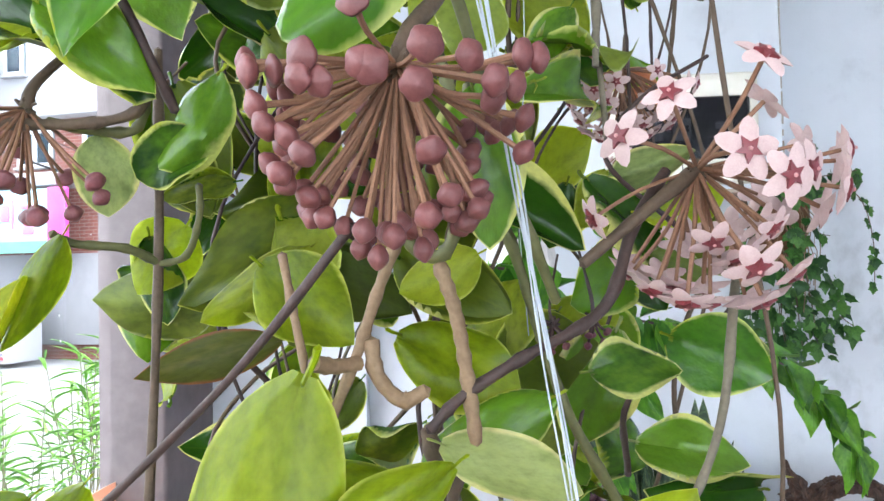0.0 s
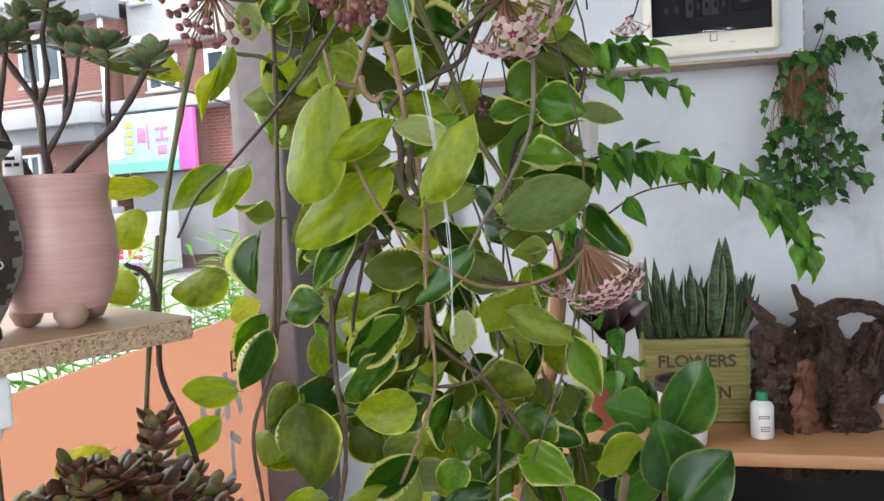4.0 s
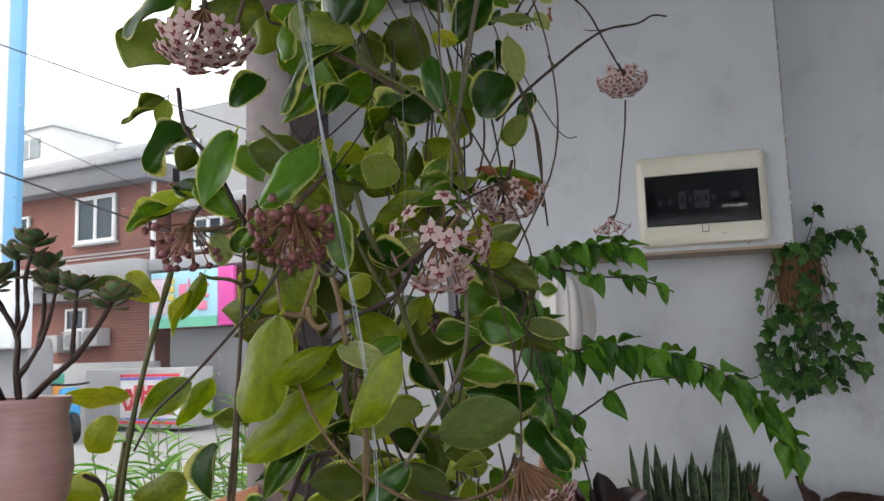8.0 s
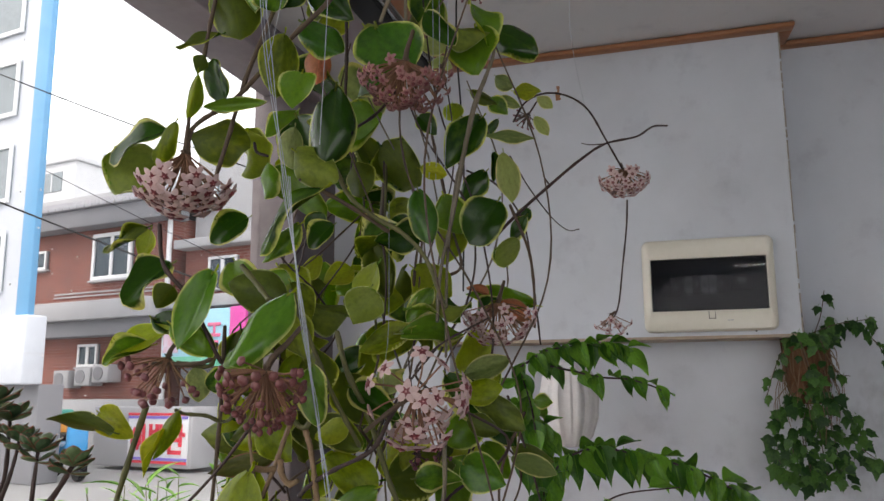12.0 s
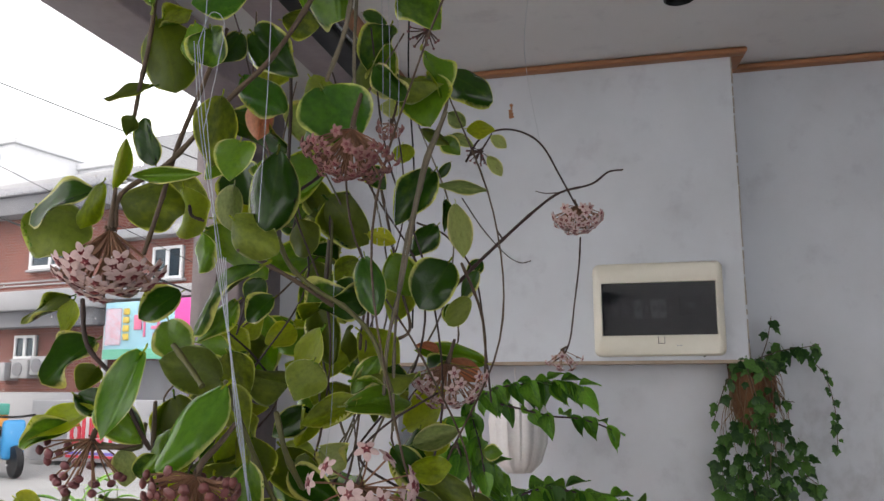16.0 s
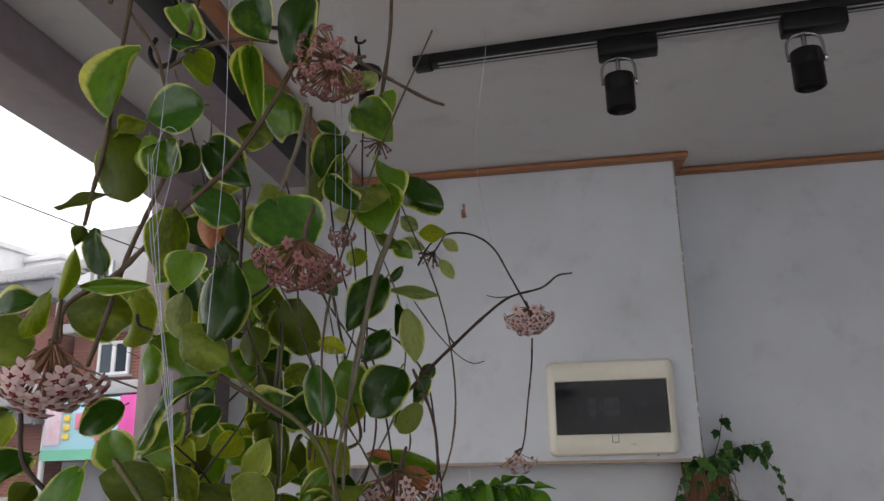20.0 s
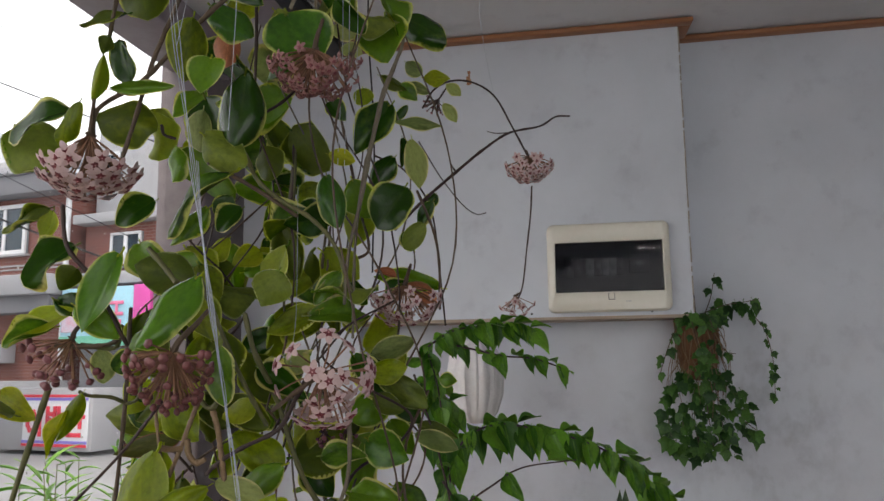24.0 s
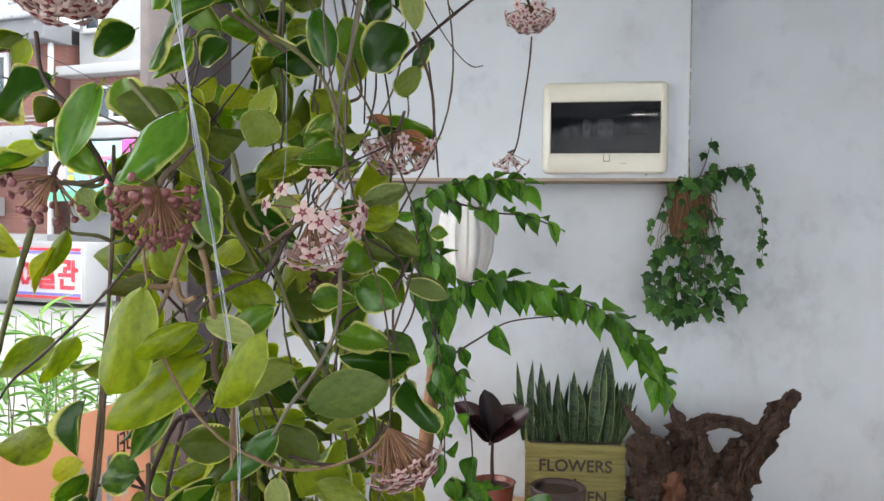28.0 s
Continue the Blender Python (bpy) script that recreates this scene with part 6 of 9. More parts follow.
leaf("o", (0.020, 0.450, 0.938), (0.049, 0.450, 0.910), (0.30, -0.79, 0.53), 0.89)
leaf("o", (-0.061, 0.450, 0.940), (-0.038, 0.450, 0.905), (-0.69, 0.70, -0.18), 0.93)
leaf("o", (0.060, 0.550, 0.901), (0.091, 0.550, 0.863), (0.30, -0.83, 0.47), 0.81)
leaf("o", (0.176, 0.650, 1.057), (0.188, 0.650, 1.022), (0.08, 0.96, 0.27), 0.69)
# leaves over the street side
leaf("d", (-0.119, 0.440, 1.503), (-0.046, 0.430, 1.472), (0.2, -0.8, 0.7), 0.44)
leaf("c", (0.063, 0.450, 1.589), (0.035, 0.450, 1.568), (0.14, -0.99, 0.06), 0.78)
leaf("b", (0.167, 0.550, 1.425), (0.212, 0.550, 1.433), (0.01, 0.98, 0.22), 0.62)
leaf("o", (0.130, 0.500, 1.347), (0.176, 0.500, 1.352), (-0.03, -0.89, 0.46), 0.69)
# leaves whose places are plain, the largest of each strand
leaf("v", (-0.050, 0.410, 1.858), (-0.029, 0.400, 1.937), (-0.12, -1, -0.02), 0.57)
leaf("e", (0.066, 0.360, 1.842), (0.018, 0.350, 1.830), (0.11, -1, -0.06), 0.90)
leaf("u", (-0.062, 0.440, 1.863), (-0.033, 0.430, 1.787), (0.03, -1, 0.10), 0.78)
leaf("u", (-0.061, 0.440, 1.853), (-0.028, 0.440, 1.873), (-0.31, -1, 0.18), 0.49)
leaf("d", (-0.017, 0.430, 1.850), (-0.017, 0.420, 1.809), (-0.32, -1, 0.14), 0.93)
leaf("d", (0.003, 0.420, 1.840), (0.011, 0.410, 1.797), (-0.30, -1, -0.05), 0.99)
leaf("o", (0.025, 0.440, 1.842), (0.012, 0.430, 1.805), (-0.05, -1, 0.35), 0.96)
leaf("d", (0.032, 0.450, 1.846), (0.076, 0.440, 1.796), (-0.26, -1, 0.02), 0.68)
leaf("e", (0.028, 0.440, 1.798), (0.073, 0.430, 1.760), (0.09, -1, 0.42), 0.70)
leaf("h", (0.059, 0.370, 1.713), (0.055, 0.360, 1.676), (0.05, -1, 0.12), 0.93)
leaf("d", (0.070, 0.430, 1.721), (0.064, 0.420, 1.646), (0.33, -1, -0.07), 0.74)
leaf("e", (0.113, 0.420, 1.776), (0.142, 0.410, 1.714), (0.25, -1, 0.06), 0.95)
leaf("d", (0.176, 0.615, 1.858), (0.178, 0.600, 1.795), (-0.25, -1, -0.04), 1.09)
leaf("d", (0.189, 0.700, 1.894), (0.245, 0.680, 1.855), (-0.13, -1, 0.35), 0.73)
leaf("d", (0.137, 0.600, 1.916), (0.115, 0.580, 1.854), (-0.22, -1, 0.22), 0.62)
leaf("d", (0.160, 0.550, 1.926), (0.200, 0.530, 1.878), (0.10, -1, 0.10), 0.80)
leaf("o", (0.179, 0.600, 1.964), (0.196, 0.600, 1.942), (0.03, -1, -0.07), 1.21)
leaf("h", (0.077, 0.420, 1.985), (0.103, 0.410, 1.933), (-0.31, -1, 0.01), 0.83)
leaf("k", (0.136, 0.420, 1.988), (0.117, 0.410, 1.913), (0.07, -0.62, 0.80), 0.68)
leaf("c", (0.007, 0.420, 1.986), (0.024, 0.420, 1.946), (-0.13, -1, 0.22), 0.80)
leaf("o", (-0.001, 0.420, 1.942), (0.030, 0.420, 1.943), (-0.03, -1, 0.06), 0.54)
leaf("b", (0.006, 0.460, 1.955), (0.031, 0.450, 1.912), (0.21, -1, 0.28), 0.64)
leaf("d", (0.078, 0.480, 1.919), (0.111, 0.470, 1.865), (-0.18, -1, 0.22), 0.80)
leaf("v", (0.078, 0.430, 1.939), (0.071, 0.430, 1.890), (0.02, -1, 0.38), 0.38)
leaf("p", (0.088, 0.700, 1.883), (0.129, 0.700, 1.876), (0.16, -1, 0.06), 0.76)
leaf("p", (0.102, 0.700, 1.855), (0.132, 0.700, 1.847), (0.34, -1, -0.04), 0.80)
leaf("y", (0.188, 0.900, 1.884), (0.231, 0.900, 1.883), (-0.06, -1, 0.32), 0.87)
leaf("p", (0.225, 0.900, 1.871), (0.248, 0.900, 1.852), (-0.24, -1, 0.17), 0.66)
leaf("p", (0.220, 0.900, 1.840), (0.240, 0.900, 1.809), (-0.32, -1, 0.27), 0.55)
leaf("d", (0.184, 0.620, 1.747), (0.143, 0.600, 1.685), (0.19, -1, 0.22), 0.60)
leaf("p", (0.173, 0.700, 1.751), (0.238, 0.680, 1.738), (0.26, -1, 0.07), 0.25)
leaf("p", (0.197, 0.700, 1.727), (0.210, 0.680, 1.659), (0.14, -1, 0.23), 0.43)
leaf("d", (0.181, 0.660, 1.692), (0.150, 0.650, 1.656), (0.06, -1, 0.15), 0.71)
leaf("e", (0.134, 0.500, 1.633), (0.148, 0.490, 1.575), (0.24, -1, 0.42), 0.56)
leaf("d", (0.203, 0.600, 1.641), (0.173, 0.580, 1.589), (-0.02, -1, 0.27), 0.84)
leaf("d", (0.085, 0.560, 1.610), (0.119, 0.550, 1.580), (-0.31, -1, 0.29), 1.01)
leaf("u", (0.056, 0.600, 1.595), (0.078, 0.580, 1.526), (0.10, -1, 0.45), 0.56)
leaf("y", (0.026, 0.620, 1.572), (-0.001, 0.600, 1.554), (0.23, -1, 0.06), 0.82)
leaf("n", (0.028, 0.430, 1.660), (0.073, 0.420, 1.627), (-0.08, -1, 0.27), 0.73)
leaf("u", (0.046, 0.560, 1.683), (0.057, 0.550, 1.642), (-0.33, -1, 0.15), 0.96)
leaf("u", (0.063, 0.600, 1.715), (0.112, 0.580, 1.662), (-0.23, -1, -0.04), 0.88)
leaf("d", (0.009, 0.410, 1.643), (0.011, 0.400, 1.607), (-0.31, -1, 0.32), 0.72)
leaf("d", (-0.032, 0.400, 1.702), (-0.044, 0.390, 1.745), (-0.26, -1, 0.04), 0.63)
leaf("u", (-0.059, 0.440, 1.794), (-0.109, 0.440, 1.781), (-0.08, -1, 0.38), 0.35)
leaf("u", (-0.084, 0.430, 1.682), (-0.017, 0.420, 1.669), (-0.29, -1, 0.15), 0.75)
leaf("k", (-0.104, 0.430, 1.692), (-0.176, 0.420, 1.675), (0.01, -0.62, 0.80), 0.49)
leaf("n", (-0.179, 0.450, 1.682), (-0.128, 0.440, 1.633), (0.22, -1, 0.38), 0.89)
leaf("b", (-0.094, 0.420, 1.696), (-0.119, 0.420, 1.654), (-0.16, -1, 0.13), 0.41)
leaf("k", (0.075, 0.390, 1.612), (0.004, 0.380, 1.567), (-0.05, -0.62, 0.80), 0.41)
leaf("c", (-0.007, 0.410, 1.591), (-0.042, 0.400, 1.568), (0.32, -1, -0.02), 0.72)
leaf("d", (0.045, 0.410, 1.583), (0.009, 0.400, 1.549), (-0.23, -1, 0.03), 0.49)
leaf("c", (-0.084, 0.410, 1.551), (-0.135, 0.400, 1.516), (-0.19, -1, 0.17), 0.54)
leaf("e", (-0.034, 0.400, 1.541), (-0.057, 0.375, 1.468), (0.15, -1, 0.45), 0.42)
leaf("n", (0.021, 0.440, 1.515), (-0.032, 0.420, 1.531), (-0.35, -1, 0.13), 0.78)
leaf("e", (0.063, 0.350, 1.512), (0.028, 0.305, 1.456), (-0.09, -1, 0.21), 0.52)
leaf("b", (-0.091, 0.430, 1.490), (-0.159, 0.420, 1.466), (0.1, -0.9, 0.6), 0.40)
leaf("c", (-0.112, 0.430, 1.475), (-0.163, 0.420, 1.459), (0.01, -1, 0.24), 0.46)
leaf("p", (-0.076, 0.450, 1.454), (-0.072, 0.450, 1.420), (0.12, -1, -0.07), 0.80)
leaf("d", (-0.024, 0.430, 1.448), (-0.054, 0.430, 1.433), (0.28, -1, 0.33), 0.70)
leaf("u", (-0.124, 0.430, 1.592), (-0.172, 0.420, 1.569), (0.26, -1, 0.34), 0.42)
leaf("u", (-0.121, 0.430, 1.589), (-0.131, 0.430, 1.557), (-0.08, -1, 0.12), 0.80)
leaf("k", (0.074, 0.370, 1.453), (0.078, 0.360, 1.403), (-0.14, -0.62, 0.80), 0.57)
leaf("y", (-0.014, 0.620, 1.589), (-0.029, 0.600, 1.562), (-0.31, -1, -0.06), 0.64)
leaf("d", (0.232, 0.720, 1.533), (0.144, 0.710, 1.554), (0.1, -1, 0.2), 0.36)
leaf("g", (0.227, 0.712, 1.514), (0.179, 0.705, 1.537), (0.1, -1, 0.2), 0.46)
leaf("e", (0.173, 0.520, 1.361), (0.217, 0.500, 1.341), (-0.35, -1, -0.02), 0.76)
leaf("p", (0.208, 0.620, 1.358), (0.257, 0.600, 1.343), (-0.28, -1, 0.10), 0.43)
leaf("c", (0.155, 0.520, 1.310), (0.205, 0.500, 1.302), (-0.33, -1, 0.38), 0.66)
leaf("c", (0.226, 0.540, 1.279), (0.162, 0.500, 1.289), (0.08, -1, -0.02), 0.49)
leaf("n", (0.177, 0.560, 1.431), (0.231, 0.550, 1.389), (-0.17, -1, 0.09), 0.47)
leaf("n", (0.173, 0.550, 1.401), (0.206, 0.550, 1.386), (-0.10, -1, -0.03), 0.68)
leaf("d", (0.109, 0.450, 1.344), (0.053, 0.440, 1.319), (0.24, -1, 0.45), 0.58)
leaf("u", (0.079, 0.450, 1.402), (0.046, 0.450, 1.385), (-0.02, -1, 0.17), 0.67)
leaf("c", (0.218, 0.550, 1.260), (0.249, 0.530, 1.207), (-0.29, -1, -0.04), 0.49)
leaf("u", (0.061, 0.520, 1.438), (0.088, 0.510, 1.424), (-0.11, -1, 0.05), 1.01)
leaf("q", (0.141, 0.445, 1.254), (0.218, 0.435, 1.272), (0.23, -1, -0.01), 0.60)
leaf("f", (0.091, 0.345, 1.272), (0.125, 0.335, 1.336), (-0.33, -1, 0.42), 0.59)
leaf("p", (0.061, 0.400, 1.336), (0.109, 0.390, 1.320), (0.02, -1, -0.02), 0.46)
leaf("b", (0.068, 0.370, 1.336), (0.023, 0.345, 1.308), (0.03, -1, -0.09), 0.43)
leaf("a", (0.023, 0.366, 1.366), (-0.012, 0.358, 1.276), (-0.12, -1, 0.40), 0.58)
leaf("b", (0.017, 0.392, 1.364), (0.003, 0.392, 1.290), (0.45, -1, 0.28), 0.40)
leaf("w", (0.053, 0.420, 1.302), (-0.023, 0.380, 1.245), (-0.17, -1, 0.10), 0.49)
leaf("b", (0.055, 0.420, 1.314), (-0.007, 0.410, 1.315), (-0.23, -1, 0.32), 0.47)
leaf("n", (0.117, 0.500, 1.276), (0.040, 0.490, 1.258), (0.02, -1, 0.33), 0.52)
leaf("u", (0.070, 0.460, 1.211), (0.017, 0.450, 1.216), (-0.12, -1, 0.02), 0.82)
leaf("e", (0.119, 0.430, 1.232), (0.065, 0.420, 1.185), (0.22, -1, 0.44), 0.40)
leaf("d", (0.010, 0.460, 1.249), (-0.029, 0.440, 1.197), (0.25, -1, 0.34), 0.39)
leaf("d", (0.016, 0.450, 1.252), (-0.042, 0.440, 1.212), (0.22, -1, 0.31), 0.18)
leaf("n", (0.139, 0.490, 1.166), (0.198, 0.480, 1.138), (-0.19, -1, 0.18), 0.50)
leaf("p", (0.135, 0.500, 1.238), (0.159, 0.500, 1.231), (-0.10, -1, -0.08), 0.82)
leaf("v", (-0.082, 0.460, 1.248), (-0.091, 0.450, 1.194), (-0.33, -1, 0.05), 0.64)
leaf("u", (-0.115, 0.463, 1.212), (-0.169, 0.450, 1.195), (-0.17, -1, 0.28), 0.70)
leaf("b", (-0.099, 0.440, 1.310), (-0.145, 0.420, 1.275), (0.32, -1, 0.15), 0.52)
leaf("f", (-0.083, 0.450, 1.312), (-0.119, 0.440, 1.267), (0.31, -1, 0.44), 0.34)
leaf("y", (-0.164, 0.440, 1.295), (-0.206, 0.440, 1.298), (0.32, -1, 0.10), 0.47)
leaf("y", (-0.185, 0.450, 1.274), (-0.215, 0.440, 1.244), (-0.20, -1, 0.02), 0.72)
leaf("f", (-0.081, 0.430, 1.412), (-0.105, 0.425, 1.366), (0.35, -1, 0.15), 0.34)
leaf("y", (-0.095, 0.432, 1.397), (-0.119, 0.430, 1.351), (-0.75, -1, 0.1), 0.30)
leaf("y", (-0.089, 0.470, 1.184), (-0.116, 0.460, 1.172), (0.09, -1, 0.40), 0.79)
leaf("c", (-0.082, 0.470, 1.172), (-0.114, 0.460, 1.131), (0.24, -1, 0.16), 0.60)
leaf("b", (0.036, 0.470, 1.188), (0.005, 0.460, 1.168), (0.11, -1, 0.34), 0.58)
leaf("u", (0.068, 0.470, 1.194), (0.033, 0.460, 1.168), (-0.29, -1, 0.26), 0.56)
leaf("c", (0.051, 0.460, 1.167), (-0.001, 0.450, 1.131), (0.29, -1, 0.33), 0.62)
leaf("d", (0.181, 0.620, 1.401), (0.140, 0.600, 1.374), (0.18, -1, 0.16), 0.79)
leaf("d", (0.181, 0.660, 1.404), (0.208, 0.650, 1.366), (-0.23, -1, 0.33), 0.78)
leaf("y", (-0.173, 0.440, 1.411), (-0.129, 0.430, 1.389), (-0.12, -1, 0.34), 0.60)
leaf("v", (0.072, 0.480, 1.434), (0.124, 0.460, 1.407), (0.33, -1, 0.12), 0.48)
leaf("d", (-0.020, 0.430, 1.474), (-0.043, 0.420, 1.437), (-0.07, -1, 0.42), 0.68)
leaf("u", (0.042, 0.480, 1.403), (0.092, 0.460, 1.373), (0.16, -1, -0.01), 0.60)
leaf("z", (-0.009, 0.490, 1.365), (-0.071, 0.470, 1.351), (-0.26, -1, -0.02), 0.34)
leaf("u", (0.006, 0.490, 1.409), (-0.041, 0.470, 1.375), (0.28, -1, 0.34), 0.42)
leaf("n", (-0.008, 0.510, 1.407), (0.048, 0.500, 1.376), (-0.25, -1, 0.35), 0.55)
leaf("u", (-0.027, 0.480, 1.437), (-0.058, 0.470, 1.430), (0.34, -1, 0.26), 0.55)
leaf("u", (-0.043, 0.440, 1.098), (-0.034, 0.430, 1.021), (-0.10, -1, 0.20), 0.90)
leaf("b", (0.059, 0.450, 1.091), (0.003, 0.440, 1.083), (-0.26, -1, -0.09), 0.76)
leaf("c", (0.050, 0.460, 1.175), (-0.004, 0.450, 1.124), (0.33, -1, 0.26), 0.55)
leaf("c", (0.040, 0.460, 1.132), (-0.011, 0.450, 1.095), (0.02, -1, 0.41), 0.54)
leaf("b", (-0.107, 0.450, 1.105), (-0.161, 0.440, 1.109), (-0.05, -1, 0.38), 0.57)
leaf("b", (-0.131, 0.460, 1.078), (-0.176, 0.450, 1.042), (0.23, -1, 0.02), 0.51)
leaf("y", (-0.228, 0.430, 1.056), (-0.293, 0.430, 1.025), (-0.17, -1, 0.06), 0.47)
leaf("n", (-0.089, 0.470, 1.061), (-0.100, 0.470, 1.025), (-0.18, -1, 0.22), 0.96)
leaf("d", (0.111, 0.500, 1.087), (0.116, 0.500, 1.038), (-0.17, -1, 0.13), 0.52)
leaf("c", (0.084, 0.500, 1.088), (0.065, 0.500, 1.029), (-0.26, -1, 0.40), 0.41)
leaf("c", (0.152, 0.560, 1.037), (0.203, 0.550, 1.020), (-0.10, -1, 0.15), 0.55)
leaf("b", (0.026, 0.460, 1.012), (-0.023, 0.450, 0.979), (0.06, -1, 0.40), 0.52)
leaf("b", (-0.031, 0.460, 1.001), (-0.077, 0.450, 0.995), (-0.06, -1, 0.40), 0.57)
leaf("c", (0.054, 0.470, 1.034), (-0.002, 0.460, 1.004), (0.00, -1, 0.19), 0.59)
leaf("u", (0.019, 0.470, 0.957), (-0.026, 0.460, 0.913), (0.02, -1, -0.09), 0.89)
leaf("c", (0.075, 0.480, 0.983), (0.051, 0.470, 0.955), (-0.04, -1, 0.00), 0.79)
leaf("d", (0.117, 0.500, 0.994), (0.068, 0.490, 0.982), (-0.35, -1, 0.34), 0.60)
leaf("d", (0.123, 0.520, 0.975), (0.159, 0.510, 0.951), (-0.23, -1, 0.16), 0.64)
leaf("d", (0.128, 0.520, 0.941), (0.177, 0.500, 0.907), (0.16, -1, 0.21), 0.66)
leaf("c", (0.182, 0.560, 0.971), (0.220, 0.550, 0.955), (-0.12, -1, 0.19), 0.75)
leaf("p", (0.099, 0.500, 1.167), (0.094, 0.500, 1.124), (0.04, -1, 0.33), 0.65)
leaf("n", (0.088, 0.500, 1.217), (0.141, 0.490, 1.189), (-0.28, -1, 0.21), 0.71)
leaf("n", (0.126, 0.530, 1.167), (0.161, 0.520, 1.130), (-0.18, -1, 0.05), 0.68)
leaf("b", (-0.045, 0.460, 0.970), (-0.102, 0.450, 0.961), (0.19, -1, 0.18), 0.43)
leaf("b", (-0.050, 0.470, 0.965), (-0.085, 0.460, 0.935), (0.04, -1, 0.32), 0.63)
leaf("p", (0.032, 0.500, 0.938), (0.075, 0.490, 0.910), (0.29, -1, 0.14), 0.75)
leaf("b", (-0.046, 0.500, 1.148), (-0.043, 0.500, 1.104), (0.08, -1, 0.18), 0.65)
leaf("u", (0.171, 0.560, 1.087), (0.152, 0.550, 1.046), (0.01, -1, 0.28), 0.66)
leaf("d", (0.191, 0.580, 1.000), (0.166, 0.570, 0.973), (-0.03, -1, 0.19), 0.87)
# stems
stem(((0.041, 0.335, 1.407), (0.005, 0.340, 1.365), (-0.052, 0.350, 1.313), (-0.087, 0.355, 1.285), (-0.109, 0.360, 1.253)), 0.0017, 0.0013, "stem_dark", 7)
stem(((-0.121, 0.440, 1.417), (-0.137, 0.440, 1.364), (-0.155, 0.440, 1.299), (-0.165, 0.440, 1.249), (-0.174, 0.440, 1.187), (-0.178, 0.440, 1.132)), 0.0036, 0.0032, "stem_green", 5)
stem(((-0.169, 0.440, 1.251), (-0.184, 0.440, 1.163), (-0.196, 0.440, 1.079), (-0.208, 0.440, 0.992), (-0.226, 0.450, 0.898)), 0.003, 0.0026, "stem_green", 5)
stem(((-0.060, 0.475, 1.495), (-0.059, 0.470, 1.401), (-0.061, 0.460, 1.293), (-0.068, 0.460, 1.211), (-0.075, 0.455, 1.129)), 0.0026, 0.0024, "stem", 5)
stem(((-0.059, 0.470, 1.400), (-0.045, 0.465, 1.404), (-0.038, 0.460, 1.420), (-0.038, 0.460, 1.433)), 0.002, 0.0018, "stem_green", 4)
stem(((-0.059, 0.470, 1.401), (-0.069, 0.460, 1.407), (-0.086, 0.450, 1.409), (-0.093, 0.445, 1.413)), 0.0026, 0.002, "stem_green", 4)
stem(((-0.094, 0.445, 1.458), (-0.067, 0.450, 1.454), (-0.058, 0.450, 1.459), (-0.056, 0.450, 1.476)), 0.003, 0.0026, "stem_green", 4)
stem(((0.175, 0.430, 1.389), (0.171, 0.440, 1.333), (0.153, 0.440, 1.290), (0.130, 0.430, 1.256), (0.114, 0.430, 1.228)), 0.0024, 0.002, "stem_grey", 6)
stem(((0.064, 0.460, 1.486), (0.075, 0.460, 1.448), (0.093, 0.470, 1.407), (0.106, 0.475, 1.365), (0.119, 0.480, 1.328), (0.145, 0.490, 1.280), (0.167, 0.500, 1.224)), 0.0033, 0.003, "stem_green", 5)
stem(((0.147, 0.420, 1.430), (0.132, 0.410, 1.409), (0.119, 0.400, 1.381), (0.089, 0.390, 1.365), (0.069, 0.388, 1.353), (0.059, 0.387, 1.343)), 0.0027, 0.0024, "stem_dark", 4)
stem(((0.012, 0.385, 1.401), (0.019, 0.380, 1.369), (0.031, 0.380, 1.312), (0.051, 0.390, 1.265), (0.075, 0.400, 1.233), (0.096, 0.410, 1.216)), 0.0019, 0.0018, "stem_tan", 6)
stem(((0.063, 0.388, 1.397), (0.068, 0.388, 1.381), (0.071, 0.388, 1.363), (0.074, 0.390, 1.338)), 0.003, 0.0028, "stem_tan", 2)
stem(((0.076, 0.420, 1.307), (0.079, 0.430, 1.256), (0.076, 0.440, 1.212), (0.070, 0.450, 1.142)), 0.0026, 0.0024, "stem_tan", 3)
stem(((0.074, 0.384, 1.455), (0.072, 0.384, 1.423), (0.066, 0.386, 1.402), (0.058, 0.388, 1.400), (0.052, 0.388, 1.406)), 0.003, 0.0028, "stem_green", 9)
stem(((0.051, 0.390, 1.410), (0.042, 0.390, 1.387), (0.035, 0.390, 1.367), (0.024, 0.390, 1.341)), 0.0026, 0.0024, "stem_tan", 4)
stem(((0.024, 0.372, 1.367), (0.029, 0.380, 1.365), (0.036, 0.388, 1.365)), 0.0036, 0.0032, "stem_tan", 9)
stem(((0.040, 0.390, 1.372), (0.042, 0.388, 1.361), (0.050, 0.386, 1.353), (0.058, 0.386, 1.356)), 0.0034, 0.0032, "stem_tan", 9)
stem(((0.057, 0.430, 1.335), (0.061, 0.430, 1.314), (0.059, 0.430, 1.296), (0.062, 0.430, 1.278), (0.073, 0.430, 1.268)), 0.0042, 0.0034, "stem", 4)
stem(((0.069, 0.440, 1.321), (0.065, 0.440, 1.296), (0.071, 0.440, 1.277)), 0.0034, 0.003, "stem", 4)
stem(((0.036, 0.470, 1.236), (0.012, 0.470, 1.232), (0.002, 0.470, 1.221), (-0.011, 0.470, 1.193), (-0.021, 0.470, 1.165), (-0.024, 0.470, 1.125)), 0.0036, 0.003, "stem_dark", 5)
stem(((-0.042, 0.480, 1.174), (-0.028, 0.475, 1.160), (-0.022, 0.470, 1.153)), 0.0028, 0.0026, "stem_dark", 5)
